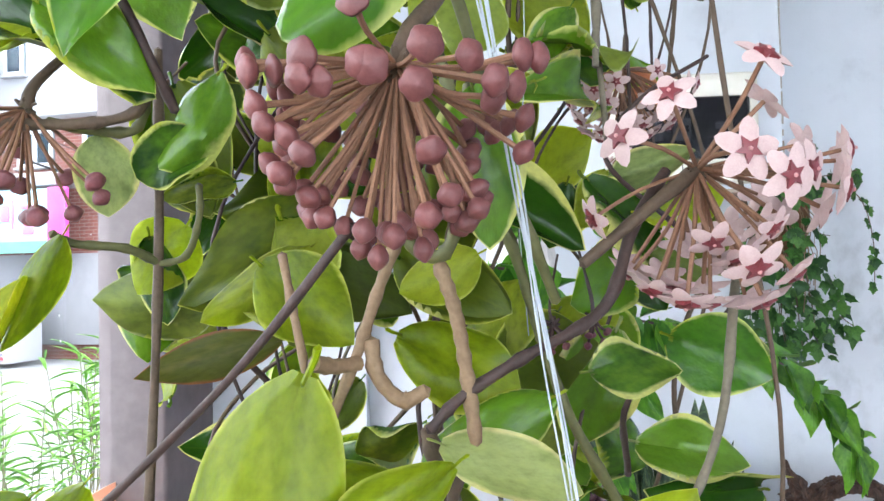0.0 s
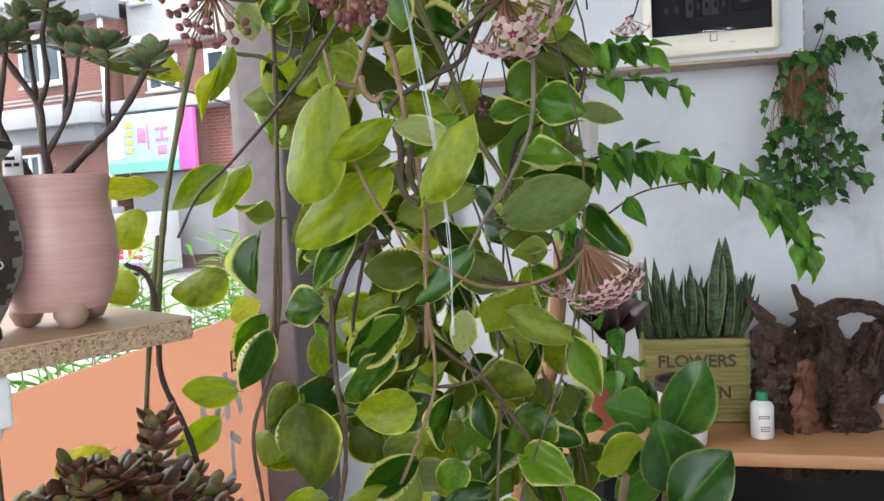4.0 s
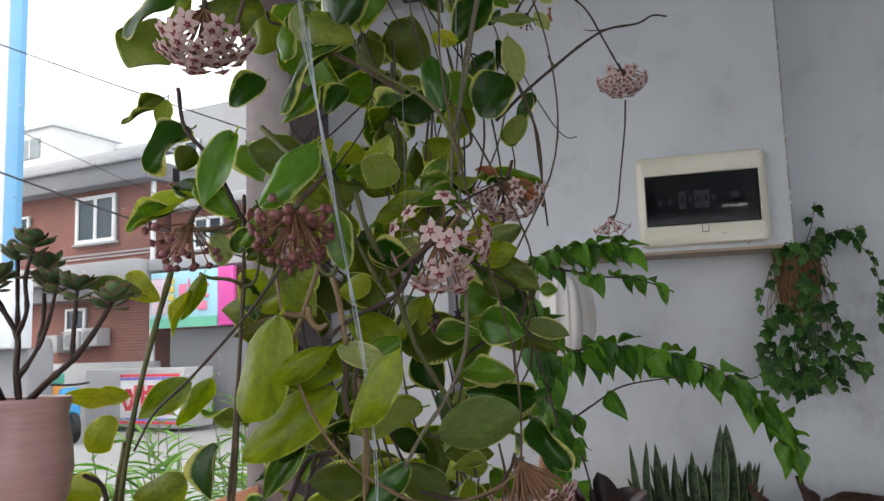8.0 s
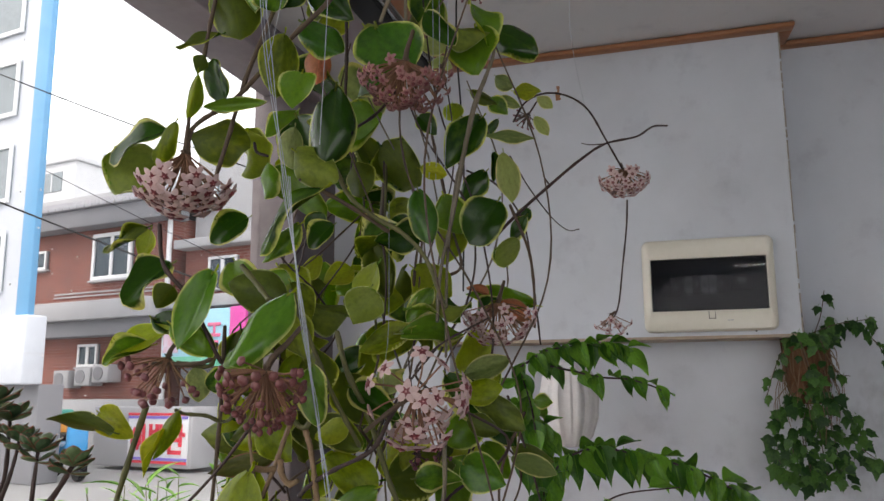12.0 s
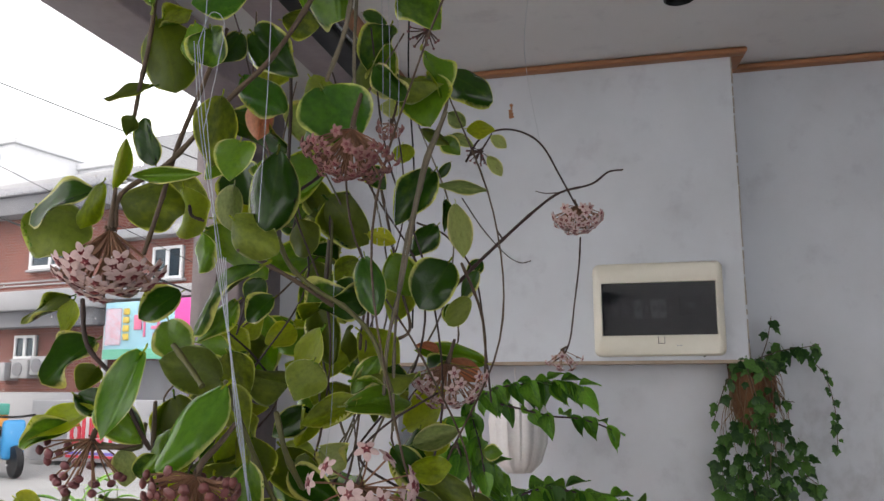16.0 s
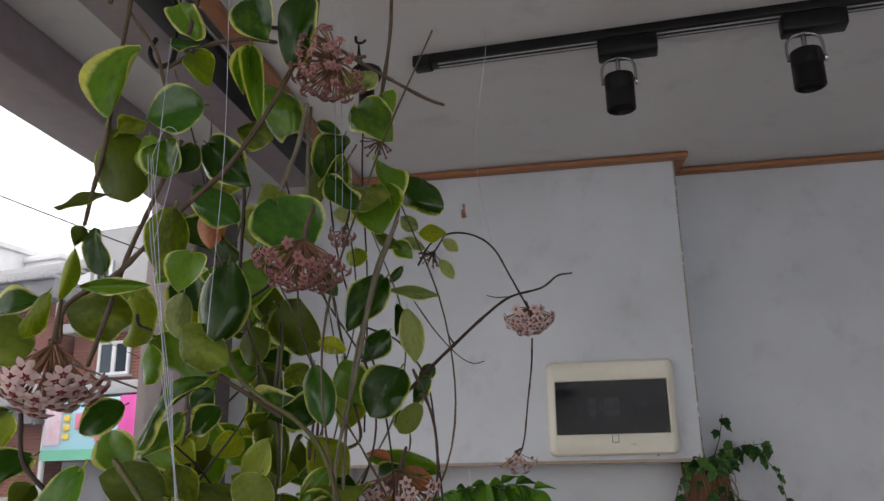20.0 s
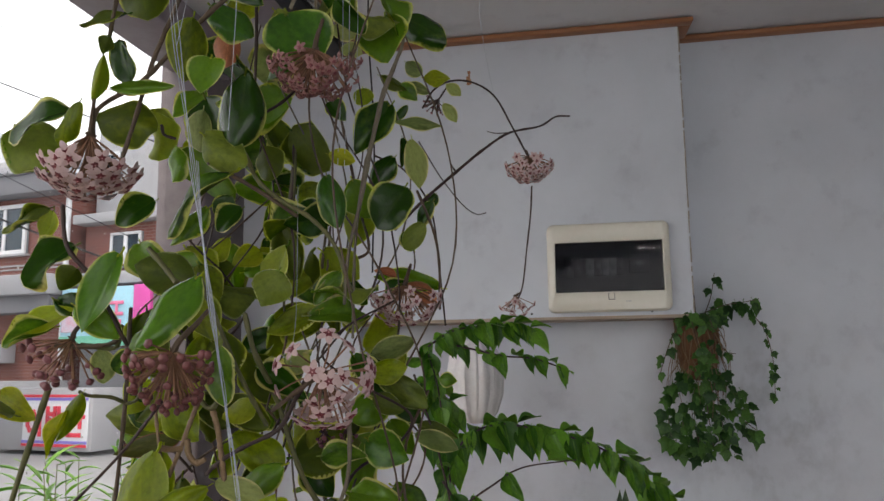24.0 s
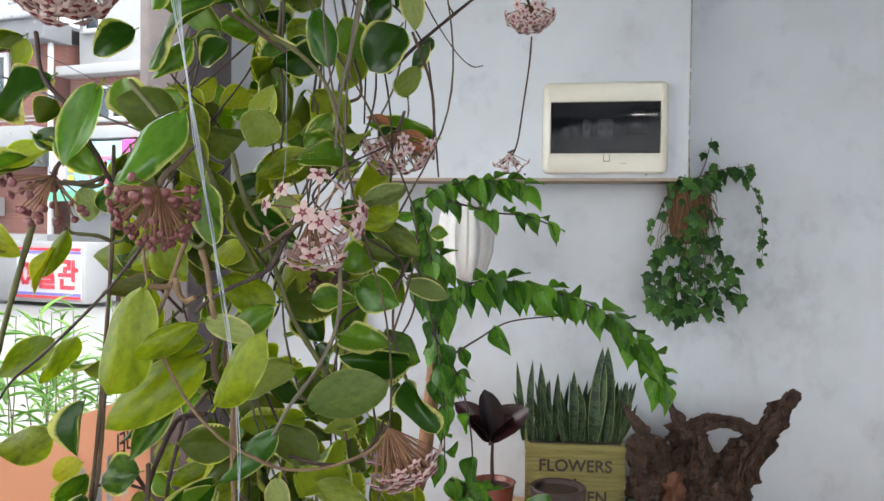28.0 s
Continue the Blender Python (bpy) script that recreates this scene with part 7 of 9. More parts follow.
stem(((0.096, 0.410, 1.216), (0.122, 0.430, 1.198), (0.156, 0.450, 1.194), (0.193, 0.470, 1.204), (0.212, 0.485, 1.222)), 0.002, 0.0019, "stem_tan", 5)
stem(((0.121, 0.460, 1.201), (0.156, 0.460, 1.194), (0.185, 0.470, 1.199), (0.201, 0.480, 1.216), (0.206, 0.490, 1.231)), 0.0022, 0.002, "stem_dark", 4)
stem(((0.120, 0.500, 1.248), (0.136, 0.500, 1.244), (0.161, 0.500, 1.228), (0.167, 0.500, 1.208)), 0.0022, 0.002, "stem", 4)
stem(((-0.017, 0.460, 1.188), (-0.015, 0.455, 1.113), (-0.009, 0.450, 1.067), (-0.013, 0.450, 1.020), (-0.035, 0.460, 0.943), (-0.041, 0.460, 0.893)), 0.0028, 0.0026, "stem", 5)
stem(((-0.060, 0.460, 1.287), (-0.065, 0.460, 1.194), (-0.078, 0.460, 1.124), (-0.100, 0.460, 1.063), (-0.096, 0.460, 1.002), (-0.088, 0.460, 0.915)), 0.0025, 0.0023, "stem", 5)
stem(((0.080, 0.420, 1.263), (0.076, 0.430, 1.194), (0.078, 0.440, 1.115), (0.057, 0.450, 1.056), (0.030, 0.460, 0.994), (0.008, 0.470, 0.911)), 0.0021, 0.002, "stem_tan", 6)
stem(((0.053, 0.500, 1.154), (0.083, 0.510, 1.121), (0.110, 0.520, 1.098), (0.142, 0.520, 1.053), (0.172, 0.530, 1.002), (0.187, 0.540, 0.956), (0.192, 0.540, 0.886)), 0.0028, 0.0026, "stem", 4)
stem(((0.123, 0.560, 1.150), (0.124, 0.560, 1.068), (0.116, 0.560, 0.965), (0.116, 0.560, 0.873)), 0.0022, 0.002, "stem_grey", 5)
stem(((-0.150, 0.350, 1.234), (-0.135, 0.355, 1.223), (-0.132, 0.360, 1.188), (-0.138, 0.370, 1.139), (-0.128, 0.380, 1.098), (-0.118, 0.380, 1.065), (-0.113, 0.385, 1.022)), 0.0026, 0.0032, "stem_dark", 6)
stem(((0.019, 0.460, 1.235), (0.011, 0.460, 1.204), (0.002, 0.460, 1.164), (0.005, 0.460, 1.135)), 0.0024, 0.002, "stem_dark", 4)
stem(((0.066, 0.500, 1.093), (0.102, 0.500, 1.099), (0.131, 0.510, 1.121)), 0.002, 0.0018, "stem", 4)
stem(((0.037, 0.520, 0.937), (0.073, 0.520, 0.951), (0.110, 0.520, 0.943), (0.132, 0.530, 0.919)), 0.0024, 0.0022, "stem_grey", 4)
stem(((-0.069, 0.460, 1.165), (-0.047, 0.460, 1.169), (-0.022, 0.460, 1.164)), 0.002, 0.0018, "stem_dark", 4)
stem(((-0.052, 0.440, 2.033), (-0.061, 0.440, 1.911), (-0.066, 0.440, 1.844), (-0.073, 0.440, 1.800), (-0.078, 0.440, 1.764)), 0.0029, 0.0026, "stem", 5)
stem(((0.125, 0.430, 1.917), (0.100, 0.420, 1.857), (0.069, 0.410, 1.801), (0.038, 0.400, 1.764), (0.005, 0.395, 1.725), (-0.018, 0.390, 1.699), (-0.056, 0.388, 1.675), (-0.059, 0.387, 1.646)), 0.003, 0.0028, "stem", 5)
stem(((0.135, 0.440, 1.877), (0.127, 0.440, 1.833), (0.111, 0.440, 1.788)), 0.003, 0.0027, "stem_grey", 6)
stem(((0.016, 0.430, 1.841), (-0.000, 0.410, 1.767), (-0.012, 0.400, 1.719), (-0.023, 0.395, 1.666), (-0.033, 0.390, 1.622)), 0.003, 0.0026, "stem", 5)
stem(((-0.060, 0.450, 2.000), (-0.028, 0.450, 1.952), (-0.017, 0.450, 1.919), (-0.010, 0.450, 1.897)), 0.0024, 0.0022, "stem", 6)
stem(((-0.018, 0.460, 1.937), (0.024, 0.460, 1.960), (0.069, 0.450, 1.958), (0.099, 0.450, 1.952)), 0.0028, 0.0026, "stem", 5)
stem(((0.204, 0.570, 1.797), (0.185, 0.560, 1.738), (0.174, 0.550, 1.682), (0.164, 0.540, 1.618), (0.149, 0.540, 1.553), (0.145, 0.540, 1.500)), 0.0028, 0.0024, "stem_grey", 6)
stem(((0.064, 0.450, 1.644), (0.078, 0.450, 1.616), (0.102, 0.450, 1.595), (0.131, 0.450, 1.577), (0.155, 0.450, 1.550), (0.172, 0.450, 1.504)), 0.0028, 0.0026, "stem_green", 5)
stem(((0.035, 0.430, 1.630), (0.058, 0.440, 1.618), (0.086, 0.450, 1.601), (0.115, 0.460, 1.581)), 0.0026, 0.0024, "stem", 5)
stem(((0.123, 0.500, 1.903), (0.121, 0.500, 1.834), (0.124, 0.500, 1.773)), 0.0024, 0.0022, "stem_grey", 5)
stem(((0.054, 0.500, 1.856), (0.056, 0.500, 1.788), (0.055, 0.500, 1.729)), 0.0024, 0.0022, "stem_dark", 5)
stem(((0.101, 0.600, 1.846), (0.105, 0.600, 1.825), (0.096, 0.600, 1.798)), 0.0026, 0.0024, "stem", 5)
stem(((0.142, 0.600, 1.555), (0.158, 0.610, 1.569), (0.146, 0.620, 1.615), (0.133, 0.620, 1.678), (0.122, 0.620, 1.730)), 0.0022, 0.002, "stem", 5)
stem(((0.070, 0.600, 1.702), (0.069, 0.600, 1.645), (0.062, 0.600, 1.580), (0.059, 0.600, 1.510)), 0.002, 0.0019, "stem_dark", 5)
stem(((0.074, 0.460, 1.980), (0.136, 0.460, 1.962), (0.181, 0.470, 1.935), (0.215, 0.480, 1.916), (0.246, 0.485, 1.898), (0.264, 0.490, 1.892)), 0.0024, 0.0022, "stem", 5)
stem(((-0.087, 0.390, 1.584), (-0.080, 0.390, 1.545), (-0.058, 0.400, 1.515), (-0.041, 0.410, 1.476), (-0.034, 0.420, 1.456)), 0.0026, 0.0024, "stem_dark", 5)
stem(((-0.012, 0.410, 1.545), (0.010, 0.400, 1.524), (0.025, 0.390, 1.510)), 0.0034, 0.003, "stem_green", 5)
stem(((-0.023, 0.450, 1.677), (-0.020, 0.450, 1.667), (-0.008, 0.450, 1.662)), 0.002, 0.0018, "stem_dark", 4)
stem(((0.058, 0.360, 1.514), (0.072, 0.370, 1.473), (0.086, 0.390, 1.427), (0.104, 0.410, 1.383)), 0.0026, 0.0024, "stem_green", 6)
stem(((-0.117, 0.440, 1.457), (-0.078, 0.440, 1.456), (-0.057, 0.440, 1.460), (-0.052, 0.440, 1.470), (-0.060, 0.440, 1.485)), 0.003, 0.0026, "stem", 5)
stem(((0.109, 0.550, 1.773), (0.091, 0.500, 1.717), (0.070, 0.470, 1.688)), 0.002, 0.0019, "stem_dark", 5)
stem(((0.109, 0.600, 1.494), (0.105, 0.600, 1.544), (0.112, 0.600, 1.608)), 0.0022, 0.002, "stem", 5)
stem(((0.072, 0.600, 1.691), (0.070, 0.600, 1.621), (0.060, 0.600, 1.539), (0.064, 0.600, 1.462)), 0.002, 0.0018, "stem_green", 5)
stem(((0.227, 0.600, 1.406), (0.202, 0.600, 1.350), (0.199, 0.600, 1.300), (0.214, 0.600, 1.250)), 0.0022, 0.002, "stem", 5)
stem(((0.153, 0.680, 1.699), (0.187, 0.700, 1.684), (0.218, 0.720, 1.638), (0.227, 0.740, 1.559), (0.232, 0.760, 1.486)), 0.00174, 0.00139, "stem_dark", 5)
stem(((0.195, 0.620, 1.861), (0.199, 0.610, 1.817), (0.177, 0.600, 1.756), (0.166, 0.590, 1.698), (0.157, 0.580, 1.648), (0.150, 0.570, 1.566), (0.152, 0.550, 1.464)), 0.0026, 0.00208, "stem_grey", 5)
stem(((0.066, 0.620, 1.710), (0.056, 0.620, 1.585), (0.061, 0.620, 1.523), (0.091, 0.600, 1.452)), 0.00186, 0.00149, "stem_grey", 5)
stem(((0.115, 0.600, 1.602), (0.109, 0.600, 1.516), (0.101, 0.580, 1.423), (0.067, 0.580, 1.343), (0.052, 0.600, 1.244)), 0.00174, 0.00139, "stem", 5)
stem(((0.187, 0.620, 1.593), (0.216, 0.661, 1.635), (0.253, 0.702, 1.679), (0.290, 0.743, 1.721), (0.323, 0.783, 1.753), (0.366, 0.824, 1.773), (0.391, 0.865, 1.799), (0.414, 0.906, 1.812)), 0.0027, 0.0016, "stem_dark", 5)
stem(((0.186, 0.860, 1.768), (0.204, 1.000, 1.746), (0.229, 1.150, 1.729), (0.249, 1.250, 1.729), (0.267, 1.283, 1.737)), 0.0013, 0.0012, "stem_dark", 7)
stem(((0.323, 0.783, 1.753), (0.304, 0.783, 1.753), (0.292, 0.783, 1.756)), 0.0012, 0.0006, "stem_dark", 5)
stem(((0.254, 0.702, 1.679), (0.247, 0.702, 1.691), (0.246, 0.702, 1.696)), 0.0014, 0.0006, "stem_dark", 5)
stem(((0.190, 0.880, 1.827), (0.205, 0.920, 1.871), (0.233, 0.960, 1.898), (0.267, 1.000, 1.905), (0.298, 1.040, 1.893), (0.324, 1.070, 1.851), (0.353, 1.100, 1.799)), 0.0021, 0.0019, "stem_dark", 6)
stem(((0.357, 1.110, 1.750), (0.354, 1.140, 1.706), (0.345, 1.190, 1.643), (0.337, 1.230, 1.587), (0.326, 1.250, 1.560), (0.308, 1.259, 1.546)), 0.0021, 0.0017, "stem_dark", 6)
stem(((0.211, 0.640, 1.643), (0.221, 0.660, 1.617), (0.229, 0.680, 1.589), (0.231, 0.700, 1.555), (0.229, 0.720, 1.505)), 0.0022, 0.002, "stem", 5)
# flower umbels
umbel("open", (-0.032, 0.336, 1.633), (0.03, -0.06, -1.00), 0.0570, 0.0430, 54, 0.0096, 0.95, 1, ())
umbel("budding", (-0.101, 0.441, 1.463), (-0.40, -0.05, -0.92), 0.0500, 0.0420, 26, 0.0044, 1.3, 2, ())
umbel("buds", (0.054, 0.324, 1.446), (-0.08, -0.15, -0.99), 0.0470, 0.0345, 100, 0.0035, 1.4, 3, ((0.071, 0.352, 1.482), (0.064, 0.340, 1.468), (0.057, 0.328, 1.456),))
umbel("open", (0.155, 0.409, 1.429), (0.42, -0.15, -0.90), 0.0500, 0.0440, 36, 0.0100, 1.25, 4, ((0.112, 0.400, 1.396), (0.135, 0.404, 1.414),))
umbel("open", (0.190, 0.675, 1.532), (0.02, -0.10, -0.99), 0.0520, 0.0480, 44, 0.0086, 1.25, 5, ((0.196, 0.690, 1.560), (0.193, 0.680, 1.545),))
umbel("open", (0.352, 1.100, 1.801), (0.03, -0.10, -1.00), 0.0480, 0.0470, 54, 0.0088, 1.3, 6, ((0.349, 1.095, 1.812), (0.351, 1.099, 1.805),))
umbel("open", (0.322, 1.255, 1.566), (0.08, 0.00, -1.00), 0.0420, 0.0360, 12, 0.0095, 1.2, 7, ((0.331, 1.258, 1.572), (0.326, 1.256, 1.569),))
umbel("open", (0.211, 0.484, 1.226), (0.44, -0.08, -0.90), 0.0650, 0.0370, 62, 0.0080, 0.8, 8, ((0.206, 0.486, 1.218), (0.208, 0.485, 1.223),))
umbel("faded", (0.147, 0.400, 1.727), (-0.12, -0.10, -1.00), 0.0470, 0.0440, 74, 0.0058, 1.12, 9, ())
umbel("faded", (0.164, 0.435, 1.918), (-0.75, -0.20, -0.62), 0.0460, 0.0400, 90, 0.0052, 1.75, 10, ((0.190, 0.450, 1.930), (0.175, 0.440, 1.923),))
umbel("dried", (0.175, 0.630, 1.919), (-0.43, 0.00, -0.90), 0.0255, 0.0231, 14, 0.003, 1.4, 11, ())
umbel("dried", (0.200, 1.000, 1.877), (-0.58, 0.00, -0.81), 0.0258, 0.0255, 18, 0.003, 1.4, 12, ())
umbel("faded", (0.149, 0.550, 1.781), (-0.32, 0.00, -0.95), 0.0221, 0.0167, 10, 0.006, 1.3, 13, ())
umbel("open", (0.187, 0.560, 1.192), (-0.04, 0.00, -1.00), 0.0270, 0.0172, 9, 0.0075, 1.0, 14, ())
umbel("dried", (0.121, 0.550, 1.365), (0.13, 0.00, -0.99), 0.0151, 0.0120, 7, 0.004, 1.2, 15, ())
umbel("dried", (0.144, 0.560, 1.368), (0.06, 0.00, -1.00), 0.0180, 0.0121, 6, 0.004, 1.2, 16, ())
# leaves of the rubber plant and its stick
child("leaf", RUBBER[0], tall, leaf_pose((0.322, 0.830, 0.835), (0.402, 0.840, 0.915), (-0.2, -1, 0.5), 0.71))
child("leaf", RUBBER[1], tall, leaf_pose((0.328, 0.800, 0.859), (0.302, 0.760, 0.780), (0.15, -1, 0.7), 1.32))
child("leaf", RUBBER[0], tall, leaf_pose((0.332, 0.900, 0.837), (0.318, 0.880, 0.943), (0.3, -1, 0.3), 0.89))
child("leaf", RUBBER[1], tall, leaf_pose((0.292, 0.900, 0.894), (0.226, 0.860, 0.909), (-0.1, -1, 0.5), 1.02))
child("leaf", RUBBER[0], tall, leaf_pose((0.308, 0.950, 0.925), (0.246, 0.920, 0.959), (-0.2, -1, 0.7), 0.90))
child("leaf", RUBBER[1], tall, leaf_pose((0.338, 0.970, 0.899), (0.392, 0.950, 1.006), (0.15, -1, 0.3), 0.69))
child("leaf", RUBBER[0], tall, leaf_pose((0.264, 0.930, 0.862), (0.174, 0.930, 0.870), (0.3, -1, 0.5), 0.62))
child("leaf", RUBBER[1], tall, leaf_pose((0.243, 1.000, 0.906), (0.180, 1.000, 0.900), (-0.1, -1, 0.7), 0.57))
child("leaf", RUBBER[0], tall, leaf_pose((0.253, 0.920, 0.802), (0.160, 0.920, 0.793), (-0.2, -1, 0.3), 0.46))
child("leaf", RUBBER[1], tall, leaf_pose((0.259, 0.900, 0.782), (0.171, 0.880, 0.758), (0.15, -1, 0.5), 0.65))
child("leaf", RUBBER[0], tall, leaf_pose((0.324, 0.980, 0.837), (0.254, 0.950, 0.808), (0.3, -1, 0.7), 0.79))
part("stake", tube(bmesh.new(), ((0.264, 0.860, 0.876), (0.255, 0.860, 0.764), (0.245, 0.900, 0.220)), 0.006, 0.006, 8), M["stem_tan"], tall, "bamboo stake")

# leaves and stems deeper inside the hoya
rnd = random.Random(101)
for i in range(190):
    z = rnd.uniform(0.92, 1.6) if i % 5 else rnd.uniform(1.5, 1.9)
    mid = 0.10 + 0.05 * math.sin(3 * z)
    b = Vector((mid + rnd.uniform(-0.17, 0.11), rnd.uniform(0.50, 0.80), z))
    d = Vector((rnd.uniform(-0.8, 0.8), rnd.uniform(-0.6, 0.5), -1 + rnd.uniform(0, 1.3))).normalized()
    leaf("duudocnlu"[i % 9], b, b + d * rnd.uniform(0.045, 0.085), (rnd.uniform(-0.9, 0.9), rnd.choice((-1, -1, 1)), rnd.uniform(-0.5, 0.8)), rnd.uniform(0.5, 0.85))
for i in range(60):
    b = Vector((rnd.uniform(-0.04, 0.17), rnd.uniform(0.6, 0.92), rnd.uniform(0.86, 1.25)))
    d = Vector((rnd.uniform(-0.8, 0.8), rnd.uniform(-0.6, 0.5), -1 + rnd.uniform(0, 1.3))).normalized()
    leaf("ducndyu"[i % 7], b, b + d * rnd.uniform(0.05, 0.085), (rnd.uniform(-0.9, 0.9), rnd.choice((-1, -1, 1)), rnd.uniform(-0.5, 0.8)), rnd.uniform(0.5, 0.85))
for i in range(20):
    x, y = 0.08 + rnd.uniform(-0.14, 0.11), rnd.uniform(0.44, 0.78)
    z0, z1 = rnd.uniform(0.75, 1.35), rnd.uniform(1.5, 2.05)
    lean, sway, ph = rnd.uniform(-0.08, 0.08), rnd.uniform(0.02, 0.055), rnd.uniform(0, 6)
    pts = [(x + lean * (k / 7 - 0.5) + sway * math.sin(ph + k * 1.3), y + sway * math.cos(ph + k), z0 + (z1 - z0) * k / 7) for k in range(8)]
    stem(pts, rnd.uniform(0.0013, 0.0023), 0.0012, ("stem", "stem_grey", "stem_dark", "stem", "stem_dark")[i % 5], 7)
for x, y in ((0.02, 0.42), (0.1, 0.55), (0.18, 0.6), (-0.03, 0.36)):
    stem(((x, y, 1.95), (x + 0.01, y + 0.02, 2.1), (x - 0.005, y + 0.03, CEIL)), 0.003, 0.0026, "stem")


# ---- the plant rack by the window ----
C0, AX, EX = Vector((-0.076, 0.307, 1.198)), Vector((0.545, 0.838, 0)), Vector((-0.838, 0.545, 0))
RACK = Matrix((AX, EX, Vector((0, 0, 1)))).transposed().to_4x4()
RACK.translation = C0


def speckled(name):
    m, n, l, b = material(name, 0.8)
    v = n.new("ShaderNodeTexVoronoi")
    c = n.new("ShaderNodeTexCoord")
    v.inputs["Scale"].default_value = 620
    l.new(c.outputs["Object"], v.inputs["Vector"])
    r = ramp(n, ((0.0, (0.10, 0.055, 0.03)), (0.35, (0.36, 0.24, 0.14)), (0.8, (0.52, 0.38, 0.25))))
    l.new(v.outputs["Color"], r.inputs[0])
    l.new(r.outputs[0], b.inputs["Base Color"])
    bump(n, l, b, v.outputs["Distance"], 0.6, 0.0015)
    return m


rack = thing("plant_rack", (-0.165, 0.2, 0.0), "rack of chipboard shelves on steel poles with white clamps", "rack")
CHIP, LAMINATE = speckled("raw_chipboard_edge"), grainy("worn_wood_laminate", (0.42, 0.27, 0.17), (0.56, 0.39, 0.26), 14, 0.45, stretch=(1, 10, 1))
for z in (0.0, -0.235):
    part("shelf_core", boxed((-0.75, 0.0, -0.0165 + z), (0.0, 0.22, -0.0015 + z), 0.0006, RACK), CHIP, rack, "chipboard shelf with a raw edge")
    part("shelf_face", boxed((-0.75, 0.0, -0.0015 + z), (0.0, 0.22, z), 0.0005, RACK), LAMINATE, rack)
for a in (-0.14, -0.70):
    p = RACK @ Vector((a, 0.013, 0))
    part("pole", lathe(bmesh.new(), ((0.008, 0.0), (0.008, 1.18)), (p.x, p.y, 0.0), 20), M["chrome"], rack, "bright steel pole")
    cl = part("clamp", lathe(bmesh.new(), ((0.0095, -0.058), (0.0125, -0.05), (0.0135, -0.02), (0.0135, -0.0175)), (p.x, p.y, C0.z), 20), M["white_plastic"], rack, "white plastic clamp")
    part("clamp_arm", boxed((a - 0.014, -0.002, -0.05), (a + 0.014, 0.06, -0.018), 0.003, RACK), M["white_plastic"], rack)
    part("wire", tube(bmesh.new(), [RACK @ Vector(q) for q in ((a - 0.02, -0.001, 0.0), (a - 0.017, -0.003, -0.02), (a - 0.01, -0.004, -0.045), (a - 0.012, 0.0, -0.05))], 0.0006, None, 5), M["black"], rack)
    q = RACK @ Vector((a, 0.2, 0))
    part("pole", lathe(bmesh.new(), ((0.008, 0.0), (0.008, 1.18)), (q.x, q.y, 0.0), 20), M["chrome"], rack)

pp = RACK @ Vector((-0.066, 0.06, 0))
PINK = grainy("glazed_pink_clay", (0.42, 0.225, 0.215), (0.56, 0.345, 0.33), 20, 0.28, relief=0.25, dist=0.002, stretch=(0.3, 0.3, 6))
pink = thing("pink_pot", pp, "glossy pink glazed clay pot on three stubby feet", "pot")
part("body", lathe(bmesh.new(), ((0.0239, 0.012), (0.0313, 0.013), (0.0377, 0.03), (0.0409, 0.05), (0.0391, 0.072), (0.0359, 0.09), (0.0373, 0.099), (0.0385, 0.102), (0.0379, 0.106), (0.0354, 0.105), (0.0340, 0.09), (0.0276, 0.085)), pp, 48), PINK, pink)
for k in range(3):
    a = radians(75 + 120 * k)
    part("foot", lathe(bmesh.new(), ((0.003, 0.0), (0.008, 0.002), (0.0115, 0.009), (0.0105, 0.016), (0.005, 0.022)), pp + Vector((0.025 * math.cos(a), 0.025 * math.sin(a), 0)), 14), grainy("bare_pink_clay", (0.36, 0.22, 0.17), (0.46, 0.31, 0.25), 40, 0.7), pink)
GRAVEL = grainy("grey_gravel", (0.13, 0.12, 0.11), (0.4, 0.37, 0.35), 120, 0.9, relief=0.8, dist=0.003)
part("gravel", lathe(bmesh.new(), ((0.002, 0.09), (0.034, 0.09), (0.028, 0.099), (0.002, 0.102)), pp, 24), GRAVEL, pink)
part("label_stick", boxed((pp.x - 0.028, pp.y - 0.012, pp.z + 0.085), (pp.x - 0.013, pp.y - 0.0108, pp.z + 0.128), 0.0004), M["white_plastic"], pink, "white plastic plant label")
bm = bmesh.new()
bars(bm, pp.x - 0.026, pp.x - 0.015, pp.y - 0.0125, pp.z + 0.118, 2, random.Random(77))
part("writing", bm, M["black"], pink, smooth=False)

FLESH = leaf_material("fleshy_grey_green_leaf", (0.065, 0.12, 0.055), (0.16, 0.23, 0.10), (0.25, 0.09, 0.06), 0.9, 0.15, 0.4, 0.1, 0.1)


